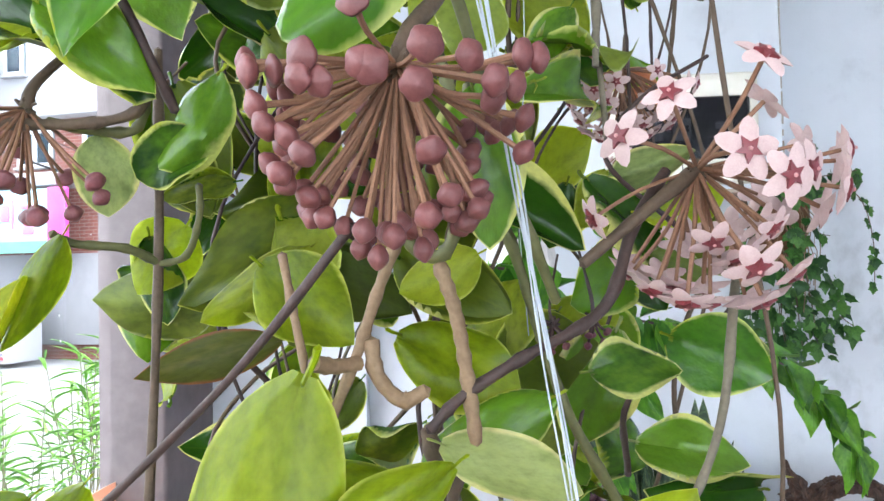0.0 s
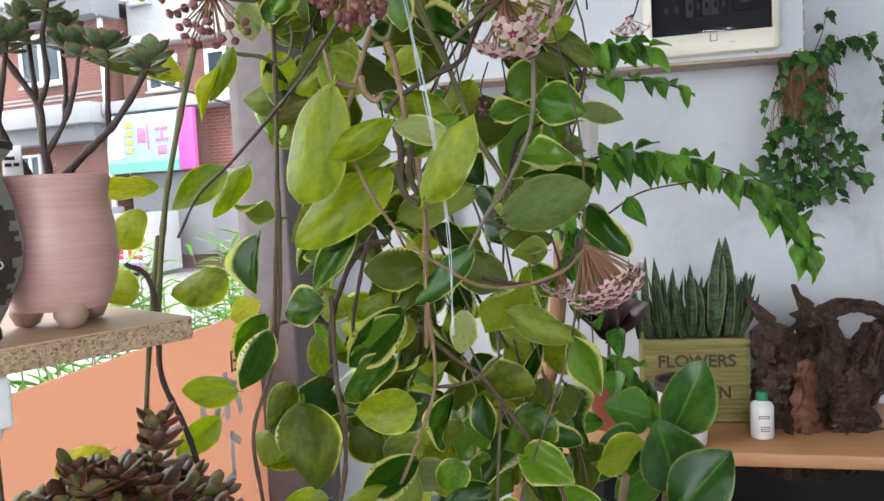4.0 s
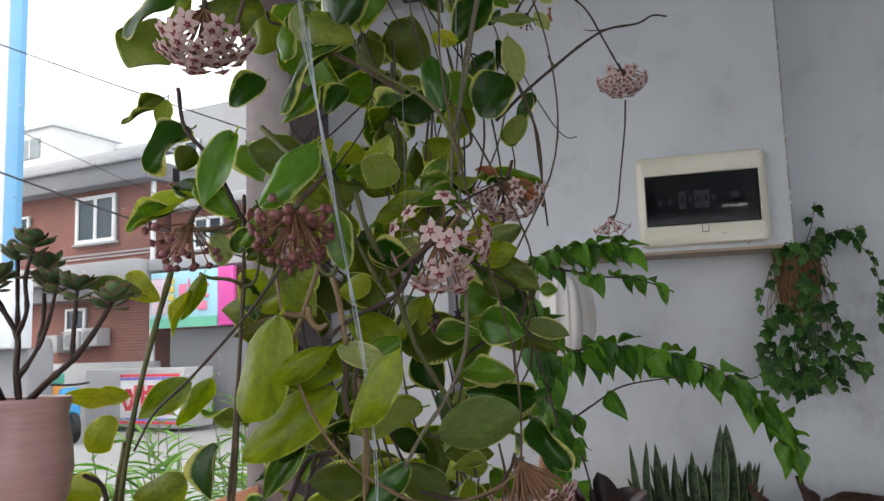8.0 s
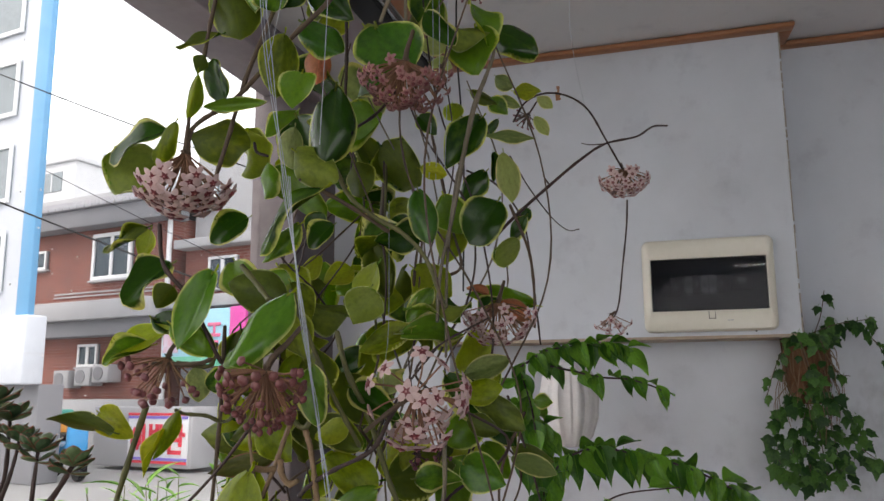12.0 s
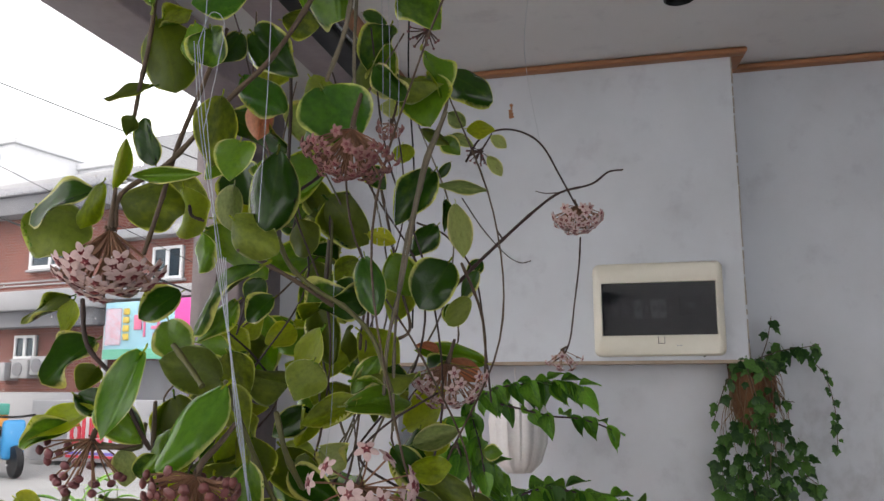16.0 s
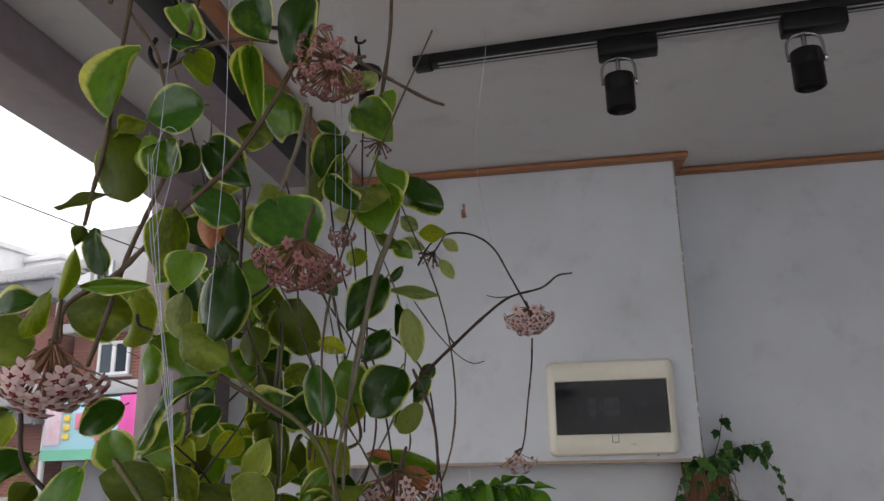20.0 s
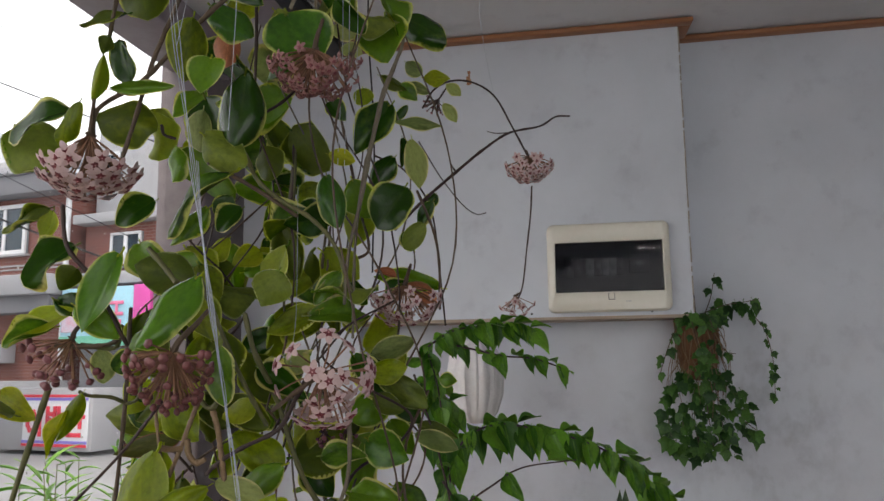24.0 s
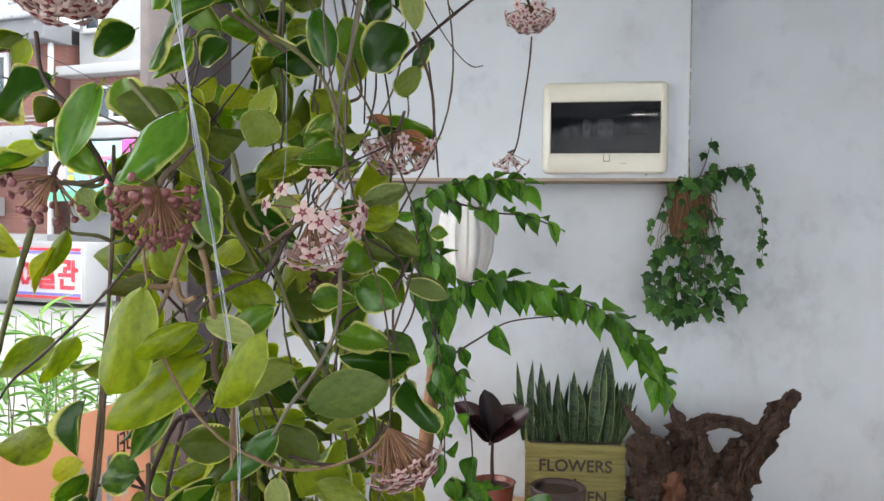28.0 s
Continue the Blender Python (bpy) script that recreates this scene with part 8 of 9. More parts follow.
def spoon_leaf(mat, wide, flat, lift, seed):
    """A thick fleshy leaf of length 1 along y, widest near its pointed end."""
    bm = bmesh.new()
    uv = bm.loops.layers.uv.new("UVMap")
    shape = ((0.0, 0.10), (0.15, 0.17), (0.35, 0.27), (0.55, 0.355), (0.72, 0.375), (0.86, 0.29), (0.95, 0.14), (1.0, 0.01))
    rings = [[bm.verts.new((wide * r * math.cos(a), v, flat * r * math.sin(a) * (1 if math.sin(a) < 0 else 0.55) + lift * v * v)) for a in (2 * math.pi * k / 10 for k in range(10))] for v, r in shape]
    for (va, ra), (vb, rb), p, q in zip(shape, shape[1:], rings, rings[1:]):
        for k in range(10):
            n = (k + 1) % 10
            f = bm.faces.new((p[k], p[n], q[n], q[k]))
            for lp, c, v in zip(f.loops, (k, n, n, k), (va, va, vb, vb)):
                lp[uv].uv = (max(abs(math.cos(2 * math.pi * c / 10)), v if v > 0.9 else 0), v)
    bm.faces.new(rings[0][::-1])
    bm.faces.new(rings[-1])
    return mesh_of("leaf", bm, mat)


JADE = spoon_leaf(FLESH, 1.1, 0.26, 0.10, 71)
jade = thing("succulent_tree", pp + Vector((0, 0, 0.1)), "small branching succulent with rosettes of fleshy leaves", "plant")
rnd = random.Random(15)


def rosette(p, size, parent, mesh, count, rnd, lift=0.5, wide=0.48):
    for i in range(count):
        a = i * 2.4 + rnd.uniform(-0.3, 0.3)
        d = Vector((math.cos(a), math.sin(a), lift + 0.9 * i / count)).normalized()
        child("leaf", mesh, parent, leaf_pose(p, p + d * size * rnd.uniform(0.75, 1.15), Vector((-d.x * 0.5, -d.y * 0.5, 1)), wide * rnd.uniform(0.85, 1.15)))


B0 = pp + Vector((0.0, 0, 0.1))
for path, r in ((((0, 0, 0), (-0.004, 0, 0.03), (-0.008, 0.005, 0.055), (-0.024, 0, 0.085), (-0.035, 0, 0.105)), 0.0028), (((-0.008, 0.005, 0.055), (0.004, 0, 0.075), (0.006, -0.005, 0.10), (0.012, -0.005, 0.125)), 0.002),
                (((-0.003, 0, 0.02), (0.012, 0.004, 0.045), (0.022, 0.004, 0.07), (0.026, 0.006, 0.095)), 0.002), (((0.004, 0, 0.0), (0.03, -0.004, 0.02), (0.052, -0.006, 0.036), (0.072, -0.008, 0.058), (0.086, -0.01, 0.078)), 0.0028),
                (((0.05, -0.006, 0.035), (0.054, -0.01, 0.06), (0.056, -0.01, 0.088)), 0.002), (((-0.012, 0, 0.0), (-0.026, -0.008, 0.03), (-0.034, -0.01, 0.055), (-0.055, -0.01, 0.08)), 0.003),
                (((-0.03, -0.01, 0.045), (-0.02, -0.015, 0.07), (-0.014, -0.015, 0.098)), 0.0022), (((0.012, 0.004, 0.045), (0.004, 0.02, 0.07), (0.0, 0.025, 0.11)), 0.0022), (((-0.004, 0, 0.03), (-0.02, 0.02, 0.06), (-0.03, 0.03, 0.12)), 0.0024)):
    pts = [B0 + Vector(q) for q in path]
    part("branch", tube(bmesh.new(), pts, r, r * 0.65, 8, 5, 0.12, 4), M["stem_dark"], jade)
    rosette(pts[-1], 0.0195, jade, JADE, 11, rnd, 0.25, 0.7)
    rosette(pts[-1] + (pts[-2] - pts[-1]) * 0.25, 0.02, jade, JADE, 5, rnd, -0.1, 0.75)

gp = RACK @ Vector((-0.142, 0.046, 0))
grey = thing("grey_pot", gp, "tall grey-green stoneware pot with dark band and white flower motifs", "pot")
SLATE = grainy("grey_green_stoneware", (0.17, 0.19, 0.17), (0.30, 0.33, 0.29), 24, 0.5, relief=0.4, dist=0.002, stretch=(0.3, 0.3, 5))
part("body", lathe(bmesh.new(), ((0.022, 0.0), (0.027, 0.002), (0.026, 0.008), (0.033, 0.02), (0.043, 0.045), (0.0455, 0.062), (0.042, 0.085), (0.036, 0.105), (0.037, 0.115), (0.042, 0.121), (0.043, 0.126), (0.039, 0.127), (0.034, 0.118), (0.028, 0.112)), gp, 48), SLATE, grey)
SLIP = grainy("dark_brown_slip", (0.02, 0.015, 0.012), (0.06, 0.045, 0.035), 40, 0.6)


def pot_radius(z):
    """The grey pot's outer radius at a height."""
    prof = ((0.008, 0.026), (0.02, 0.033), (0.045, 0.043), (0.062, 0.0455), (0.085, 0.042), (0.105, 0.036))
    for (za, ra), (zb, rb) in zip(prof, prof[1:]):
        if z <= zb:
            return ra + (rb - ra) * (z - za) / (zb - za)
    return 0.036


# a brushed patch with ragged ends, as horizontal strokes
r2 = random.Random(9)
bm = bmesh.new()
for i in range(19):
    z = 0.024 + i * 0.0033
    a0, a1 = radians(-150) + r2.uniform(-0.16, 0.16), radians(14) + r2.uniform(-0.2, 0.2)
    rows = [[bm.verts.new((gp.x + (pot_radius(zz) + 0.0004) * math.cos(t), gp.y + (pot_radius(zz) + 0.0004) * math.sin(t), gp.z + zz)) for t in (a0 + (a1 - a0) * k / 24 for k in range(25))] for zz in (z, z + 0.00345)]
    for k in range(24):
        bm.faces.new((rows[0][k], rows[0][k + 1], rows[1][k + 1], rows[1][k]))
part("dark_band", bm, SLIP, grey, "dark brown brushed slip band")
for a, z in ((-0.42, 0.075), (-0.30, 0.050), (-0.72, 0.052), (-0.95, 0.076), (-1.2, 0.050), (-1.55, 0.074), (-1.75, 0.049), (-2.15, 0.072)):
    bm = bmesh.new()
    tang = Vector((-math.sin(a), math.cos(a), 0))
    r = pot_radius(z) + 0.0009
    c = gp + Vector((r * math.cos(a), r * math.sin(a), z))
    for i in range(6):
        b = 2 * math.pi * i / 6 + r2.uniform(-0.2, 0.2)
        pts = [c + (tang * math.cos(b + t) + Vector((0, 0, 1)) * math.sin(b + t)) * rr for t, rr in ((0, 0.0022), (-0.42, 0.0056), (-0.1, 0.0078), (0.3, 0.0066), (0.1, 0.0035))]
        tube(bm, pts, 0.0005, None, 4, 3)
    for i in range(2):
        tube(bm, [c + (tang * math.cos(t) + Vector((0, 0, 1)) * math.sin(t)) * 0.0018 for t in (i * 3.1, i * 3.1 + 1, i * 3.1 + 2, i * 3.1 + 3)], 0.0004, None, 4, 2)
    part("motif", bm, M["lettering"], grey, "white incised flower")
part("lip", lathe(bmesh.new(), ((0.0405, 0.1215), (0.0438, 0.1225), (0.0442, 0.1265), (0.0395, 0.1282), (0.036, 0.124)), gp, 48), SLIP, grey, "dark brown lip")
part("foot_ring", lathe(bmesh.new(), ((0.021, 0.0002), (0.0282, 0.001), (0.0280, 0.006), (0.0268, 0.0095)), gp, 40), SLIP, grey, "dark brown foot")
part("gravel", lathe(bmesh.new(), ((0.002, 0.11), (0.034, 0.112), (0.02, 0.118), (0.002, 0.12)), gp, 20), GRAVEL, grey)
caud = thing("thick_stemmed_succulent", gp + Vector((0, 0, 0.118)), "succulent with a thick pale trunk and a crown of round leaves", "plant")
part("trunk", tube(bmesh.new(), [gp + Vector(q) for q in ((0.004, 0, 0.112), (0.006, 0, 0.15), (0.012, 0, 0.19), (0.014, 0, 0.215))], 0.013, 0.0075, 12, 6, 0.08), grainy("scarred_pale_trunk", (0.16, 0.14, 0.085), (0.34, 0.30, 0.20), 50, 0.7, relief=0.6, dist=0.003), caud)
rosette(gp + Vector((0.014, 0, 0.21)), 0.04, caud, JADE, 12, rnd, 0.35)

yp = RACK @ Vector((-0.04, 0.065, -0.235))
yel = thing("yellow_pot", yp, "yellow and white glazed bowl with orange drips", "pot")


def dripped():
    m, n, l, b = material("dripped_yellow_glaze", 0.25)
    c = n.new("ShaderNodeTexCoord")
    sep = n.new("ShaderNodeSeparateXYZ")
    l.new(c.outputs["Generated"], sep.inputs[0])
    wob = noise_tex(n, l, 40, 2, stretch=(1, 1, 0.1))
    add = n.new("ShaderNodeMath")
    add.operation = "MULTIPLY_ADD"
    add.inputs[1].default_value = 0.5
    l.new(wob.outputs[0], add.inputs[0])
    l.new(sep.outputs["Z"], add.inputs[2])
    r = ramp(n, ((0.80, (0.72, 0.69, 0.58)), (0.92, (0.66, 0.42, 0.06))))
    l.new(add.outputs[0], r.inputs[0])
    l.new(r.outputs[0], b.inputs["Base Color"])
    return m


part("bowl", lathe(bmesh.new(), ((0.045, 0.0), (0.05, 0.004), (0.068, 0.04), (0.075, 0.062), (0.073, 0.066), (0.068, 0.062), (0.05, 0.05)), yp, 40), dripped(), yel)
for k in range(9):
    a = -2.6 + 0.42 * k
    p = yp + Vector((0.0752 * math.cos(a), 0.0752 * math.sin(a), 0))
    part("drip", tube(bmesh.new(), (p + Vector((0, 0, 0.064)), p + Vector((-0.002 * math.cos(a), -0.002 * math.sin(a), 0.045)), p * 1.0 + Vector((-0.006 * math.cos(a), -0.006 * math.sin(a), 0.03 + 0.008 * (k % 3)))), 0.0018, 0.0022, 6, 3), M["drip"], yel, "orange glaze drip")
part("soil", lathe(bmesh.new(), ((0.002, 0.055), (0.066, 0.055), (0.002, 0.06)), yp, 24), M["stem_dark"], yel)
WINE = leaf_material("wine_green_succulent", (0.10, 0.045, 0.028), (0.165, 0.155, 0.055), (0.17, 0.06, 0.045), 0.88, 0.12, 0.4, 0.1, 0.1, vary=1.2)
ECH = spoon_leaf(WINE, 1.0, 0.36, 0.14, 73)
ech = thing("rosette_succulent", yp + Vector((0, 0, 0.06)), "crowded wine-coloured rosette succulents spilling over the bowl", "plant")
HEADS = [(rnd.uniform(0, 6.28), 0.070 * math.sqrt((i + 0.5) / 30), 0) for i in range(30)] + [(rnd.uniform(0, 6.28), rnd.uniform(0.070, 0.086), 1) for i in range(20)]
for i, (a, r, over) in enumerate(HEADS):
    a = i * 2.4 + rnd.uniform(-0.3, 0.3)
    foot = yp + Vector((0.8 * r * math.cos(a), 0.8 * r * math.sin(a), 0.058))
    rise = rnd.uniform(0.015, 0.045) * (1.25 - r / 0.09) if not over else rnd.uniform(-0.016, 0.014)
    head = yp + Vector((r * math.cos(a), r * math.sin(a), 0.066 + rise))
    part("stem", tube(bmesh.new(), (foot, (foot + head) / 2 + Vector((0, 0, 0.012 if over else 0)), head), 0.0024, 0.002, 6, 3), M["stem_dark"], ech)
    rosette(head, rnd.uniform(0.022, 0.030), ech, ECH, 12, rnd, rnd.uniform(-0.35, 0.05), rnd.uniform(0.62, 0.8))
# taller shoots leaning out of the bowl
for q, out, h in (((0.020, 0.02), (0.010, 0.0), 0.085), ((-0.02, 0.0), (-0.006, 0.0), 0.055), ((0.062, -0.01), (0.028, -0.012), 0.030), ((0.072, -0.03), (0.034, -0.02), -0.020), ((0.066, -0.045), (0.030, -0.03), -0.045), ((-0.05, -0.05), (-0.01, -0.03), -0.012)):
    p = yp + Vector((*q, 0.06))
    tip = p + Vector((*out, h))
    line = glide((p, (p + tip) / 2 + Vector((0, 0, 0.014)), tip), 6)
    part("stem", tube(bmesh.new(), line, 0.003, 0.0024, 6, 2), M["stem_dark"], ech)
    for k in range(6):
        rosette(line[2 + 2 * k] if 2 + 2 * k < len(line) else line[-1], 0.021 + 0.002 * (k % 2), ech, ECH, 6, rnd, -0.25 + 0.12 * k, 0.7)

bp = RACK @ Vector((-0.225, 0.07, -0.235))
blue = thing("blue_pot", bp, "small blue and white bowl with a tiny spiky succulent", "pot")
part("bowl", lathe(bmesh.new(), ((0.02, 0.0), (0.035, 0.02), (0.04, 0.045), (0.037, 0.045), (0.03, 0.035)), bp, 28), grainy("cobalt_glaze", (0.02, 0.05, 0.25), (0.08, 0.14, 0.4), 30, 0.25), blue)
rosette(bp + Vector((0, 0, 0.04)), 0.03, blue, JADE, 16, rnd, 0.3)

# ---- white threads hanging through the hoya ----
threads = thing("hanging_threads", (0.12, 0.3, CEIL), "loose translucent white threads looped down from the ceiling", "thread")
# threads
rnd = random.Random(61)
BUNDLE = ((0.030, 0.345, 1.790), (0.038, 0.345, 1.715), (0.055, 0.346, 1.610), (0.066, 0.348, 1.540), (0.0755, 0.349, 1.480), (0.086, 0.351, 1.420), (0.0935, 0.353, 1.369), (0.103, 0.354, 1.310), (0.108, 0.355, 1.240), (0.108, 0.356, 1.170))
for k in range(6):
    wob = [Vector((rnd.uniform(-0.007, 0.007), rnd.uniform(-0.004, 0.004), 0)) * (1 - 0.75 * min(1, i / 6)) for i in range(len(BUNDLE))]
    first, last = (0, 10) if k < 3 else (2, 8 if k == 3 else 7)
    part("thread", tube(bmesh.new(), [Vector(p) + w for p, w in zip(BUNDLE, wob)][first:last], 0.00028, 0.00028, 5, 6), M["thread"], threads)
part("thread", tube(bmesh.new(), ((0.030, 0.345, 1.790), (0.040, 0.345, 1.815), (0.052, 0.345, 1.805), (0.048, 0.345, 1.770), (0.038, 0.345, 1.715)), 0.00028, 0.00028, 5, 6), M["thread"], threads)
part("thread", tube(bmesh.new(), ((0.038, 0.345, 1.90), (0.036, 0.345, 1.83), (0.034, 0.345, 1.76)), 0.00028, 0.00028, 5, 6), M["thread"], threads)
for x, y in ((0.085, 0.36), (0.150, 0.50), (0.157, 0.50), (0.166, 0.50)):
    part("thread", tube(bmesh.new(), ((x, y, CEIL - 0.002), (x + 0.002, y, 2.15), (x - 0.003, y, 1.98), (x + 0.001, y, 1.80), (x - 0.004, y, 1.64)), 0.0003, 0.0003, 5, 6), M["thread"], threads)
part("thread", tube(bmesh.new(), ((0.104, 0.500, 1.622), (0.104, 0.500, 1.491), (0.099, 0.500, 1.439), (0.103, 0.500, 1.364)), 0.00022, 0.00022, 5, 5), M["thread"], threads)
part("thread", tube(bmesh.new(), ((0.296, 1.100, CEIL - 0.002), (0.294, 1.120, 2.298), (0.268, 1.200, 2.172), (0.269, 1.250, 2.096), (0.289, 1.300, 1.980)), 0.0006, 0.0006, 5, 5), M["thread"], threads)


# ---- outside: street, brick house, signs and distance ----
GZ = -0.1
solo("ground", boxed((-400, -300, GZ - 0.2), (-0.95, 400, GZ)), grainy("worn_concrete_street", (0.20, 0.20, 0.20), (0.29, 0.29, 0.285), 0.8, 0.9, relief=0.3), "pale worn concrete street", "street", kind="structure", smooth=False)
solo("ground_beyond", boxed((-0.95, 2.4, GZ - 0.2), (400, 400, GZ)), M["floor"], "ground behind the shop", "ground", kind="structure", smooth=False)
ORIGIN = Vector((-10.867, 16.058, 0))
FU = Vector((0.9659, -0.2588, 0))
FN = Vector((-0.2588, -0.9659, 0))
HOUSE = Matrix((FU, -FN, Vector((0, 0, 1)))).transposed().to_4x4()
HOUSE.translation = ORIGIN
BRICK = brick_skin("red_brick_skin")
WHITE = grainy("white_render", (0.34, 0.34, 0.35), (0.43, 0.43, 0.44), 1.2, 0.8)
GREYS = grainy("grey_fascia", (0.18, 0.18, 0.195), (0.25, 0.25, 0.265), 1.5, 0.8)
TILE = grainy("pale_roof_tile", (0.26, 0.26, 0.28), (0.42, 0.42, 0.44), 2.5, 0.8, relief=0.6, dist=0.02)
PANE = glass("house_pane", (0.55, 0.62, 0.66), 0.02)
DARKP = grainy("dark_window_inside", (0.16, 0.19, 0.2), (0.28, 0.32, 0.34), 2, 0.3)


def at_house(lo, hi, bevel=0.0):
    return boxed(lo, hi, bevel, HOUSE)


def house_window(parent, s0, s1, z0, z1, sashes=2, proud=0.0):
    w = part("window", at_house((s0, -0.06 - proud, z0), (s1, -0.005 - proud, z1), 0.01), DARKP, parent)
    t = 0.09 if s1 - s0 > 0.8 else 0.06
    part("sill", at_house((s0 - 0.06, -0.14 - proud, z0 - 0.05), (s1 + 0.06, -0.0 - proud, z0), 0.01), WHITE, w)
    for lo, hi in (((s0, z0), (s1, z0 + t)), ((s0, z1 - t), (s1, z1)), ((s0, z0 + t), (s0 + t, z1 - t)), ((s1 - t, z0 + t), (s1, z1 - t))):
        part("frame", at_house((lo[0], -0.11 - proud, lo[1]), (hi[0], -0.055 - proud, hi[1]), 0.008), M["white_plastic"], w)
    for k in range(1, sashes):
        s = s0 + (s1 - s0) * k / sashes
        part("mullion", at_house((s - 0.045, -0.105 - proud, z0 + t), (s + 0.045, -0.055 - proud, z1 - t), 0.008), M["white_plastic"], w)
    for k in range(sashes):
        a, b = s0 + (s1 - s0) * k / sashes, s0 + (s1 - s0) * (k + 1) / sashes
        part("pane", at_house((a + 0.05, -0.075 - proud, z0 + t), (b - 0.05, -0.07 - proud, z1 - t)), PANE, w)


house = thing("brick_house", ORIGIN, "two-storey red brick house with white windows and a pale tiled roof", "house")
part("wall", at_house((-4.5, 0.0, GZ), (1.72, 4.5, 5.3)), BRICK, house, "red brick wall")
part("fascia", at_house((-4.7, -0.45, 5.2), (1.95, 0.3, 5.62), 0.02), GREYS, house)
bm = bmesh.new()
for i in range(27):
    s = -4.7 + i * 0.247
    for j in range(5):
        box(bm, (s, -0.55 + j * 0.3, 5.62 + j * 0.13), (s + 0.235, -0.22 + j * 0.3, 5.70 + j * 0.13), 0.02, HOUSE)
part("roof", bm, TILE, house, "pale grey tiled roof", smooth=False)
part("roof_deck", at_house((-4.7, -0.3, 5.55), (1.9, 4.6, 5.62)), GREYS, house)
part("parapet", at_house((-4.6, 0.9, 6.2), (1.85, 1.15, 6.42), 0.02), WHITE, house)
house_window(house, -0.68, 0.6, 3.97, 5.07)
house_window(house, -2.78, -2.3, 4.36, 4.82, 1)
part("ledge", at_house((-4.5, -0.7, 3.0), (1.9, 0.0, 3.42), 0.02), WHITE, house, "white concrete canopy")
# grey box put in for the shade below the canopy
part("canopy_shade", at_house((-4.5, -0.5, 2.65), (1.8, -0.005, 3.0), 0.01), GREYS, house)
house_window(house, -0.95, -0.3, 1.98, 2.5)
part("drainpipe", at_house((1.70, -0.12, 0.1), (1.80, -0.02, 5.2), 0.03), M["white_plastic"], house, "white drainpipe")
for z in (3.62, 3.7):
    part("string_course", at_house((-2.0, -0.03, z), (1.7, 0.0, z + 0.03)), WHITE, house)
for s, z in ((-1.32, 1.5), (-0.62, 1.55), (-0.05, 1.62)):
    ac = part("air_conditioner", at_house((s, -0.4, z), (s + 0.5, -0.02, z + 0.4), 0.02), WHITE, house, "white outdoor air conditioner")
    part("fan_grille", lathe(bmesh.new(), ((0.15, 0), (0.15, 0.02), (0.02, 0.025)), HOUSE @ Vector((s + 0.2, -0.4, z + 0.2)), 16, m=HOUSE.to_3x3().to_4x4() @ Matrix.Rotation(radians(90), 4, "X")), GREYS, ac)
part("plinth", at_house((-1.6, -0.35, GZ), (1.95, 0.0, 1.25), 0.02), WHITE, house, "white painted ground floor wall")

annex = thing("white_annex", HOUSE @ Vector((3.5, 0, 0)), "pale building with upper windows and shop signs below", "house")
part("wall", at_house((1.95, 0.25, GZ), (7.5, 5, 4.6)), BRICK, annex)
part("upper_wall", at_house((1.95, 0.5, 4.6), (7.5, 5, 6.9)), WHITE, annex)
house_window(annex, 2.7, 3.5, 3.6, 4.3, 2, -0.25)
house_window(annex, 2.15, 2.6, 5.5, 6.15, 1, -0.5)
house_window(annex, 4.2, 5.2, 3.6, 4.3, 2, -0.25)
part("eaves", at_house((1.9, -0.1, 4.5), (7.6, 0.6, 4.7), 0.02), WHITE, annex)
part("shop_band", at_house((1.95, -0.4, 3.15), (7.5, 0.25, 3.4), 0.02), WHITE, annex)
part("shutter", at_house((2.2, 0.0, 0.2), (7.4, 0.24, 1.9), 0.01), GREYS, annex)
sign = thing("shop_sign", HOUSE @ Vector((3.0, -0.45, 1.9)), "pale blue and green shop sign with pink and yellow lettering", "sign")
part("board", at_house((2.14, -0.5, 1.92), (3.95, -0.38, 3.08), 0.02), grainy("pale_blue_sign", (0.30, 0.60, 0.72), (0.42, 0.70, 0.80), 2, 0.4), sign)
part("green_strip", at_house((2.14, -0.52, 1.92), (3.95, -0.5, 2.12)), grainy("green_sign", (0.12, 0.45, 0.30), (0.18, 0.55, 0.38), 2, 0.4), sign)
part("pink_end", at_house((3.95, -0.5, 1.92), (4.35, -0.38, 3.1), 0.02), grainy("magenta_sign", (0.62, 0.05, 0.32), (0.7, 0.10, 0.4), 2, 0.4), sign, "magenta end panel")
PINKL = grainy("pink_sign_letter", (0.75, 0.16, 0.30), (0.8, 0.22, 0.36), 5, 0.4)
for s, w, z, h in ((2.95, 0.2, 2.5, 0.3), (3.2, 0.05, 2.35, 0.55), (3.4, 0.35, 2.72, 0.07), (3.55, 0.06, 2.55, 0.2), (3.4, 0.35, 2.5, 0.07), (3.45, 0.25, 2.25, 0.18)):
    part("letter_bar", at_house((s, -0.54, z), (s + w, -0.51, z + h), 0.015), PINKL, sign)
for k in range(4):
    part("letter_bar", at_house((2.66, -0.54, 2.3 + 0.17 * k), (2.82, -0.51, 2.43 + 0.17 * k), 0.02), grainy("yellow_letter", (0.7, 0.52, 0.08), (0.8, 0.6, 0.12), 5, 0.4), sign)
part("picture_patch", at_house((2.2, -0.53, 2.2), (2.6, -0.505, 2.95), 0.03), grainy("mixed_print", (0.75, 0.3, 0.35), (0.65, 0.75, 0.85), 7, 0.5), sign)

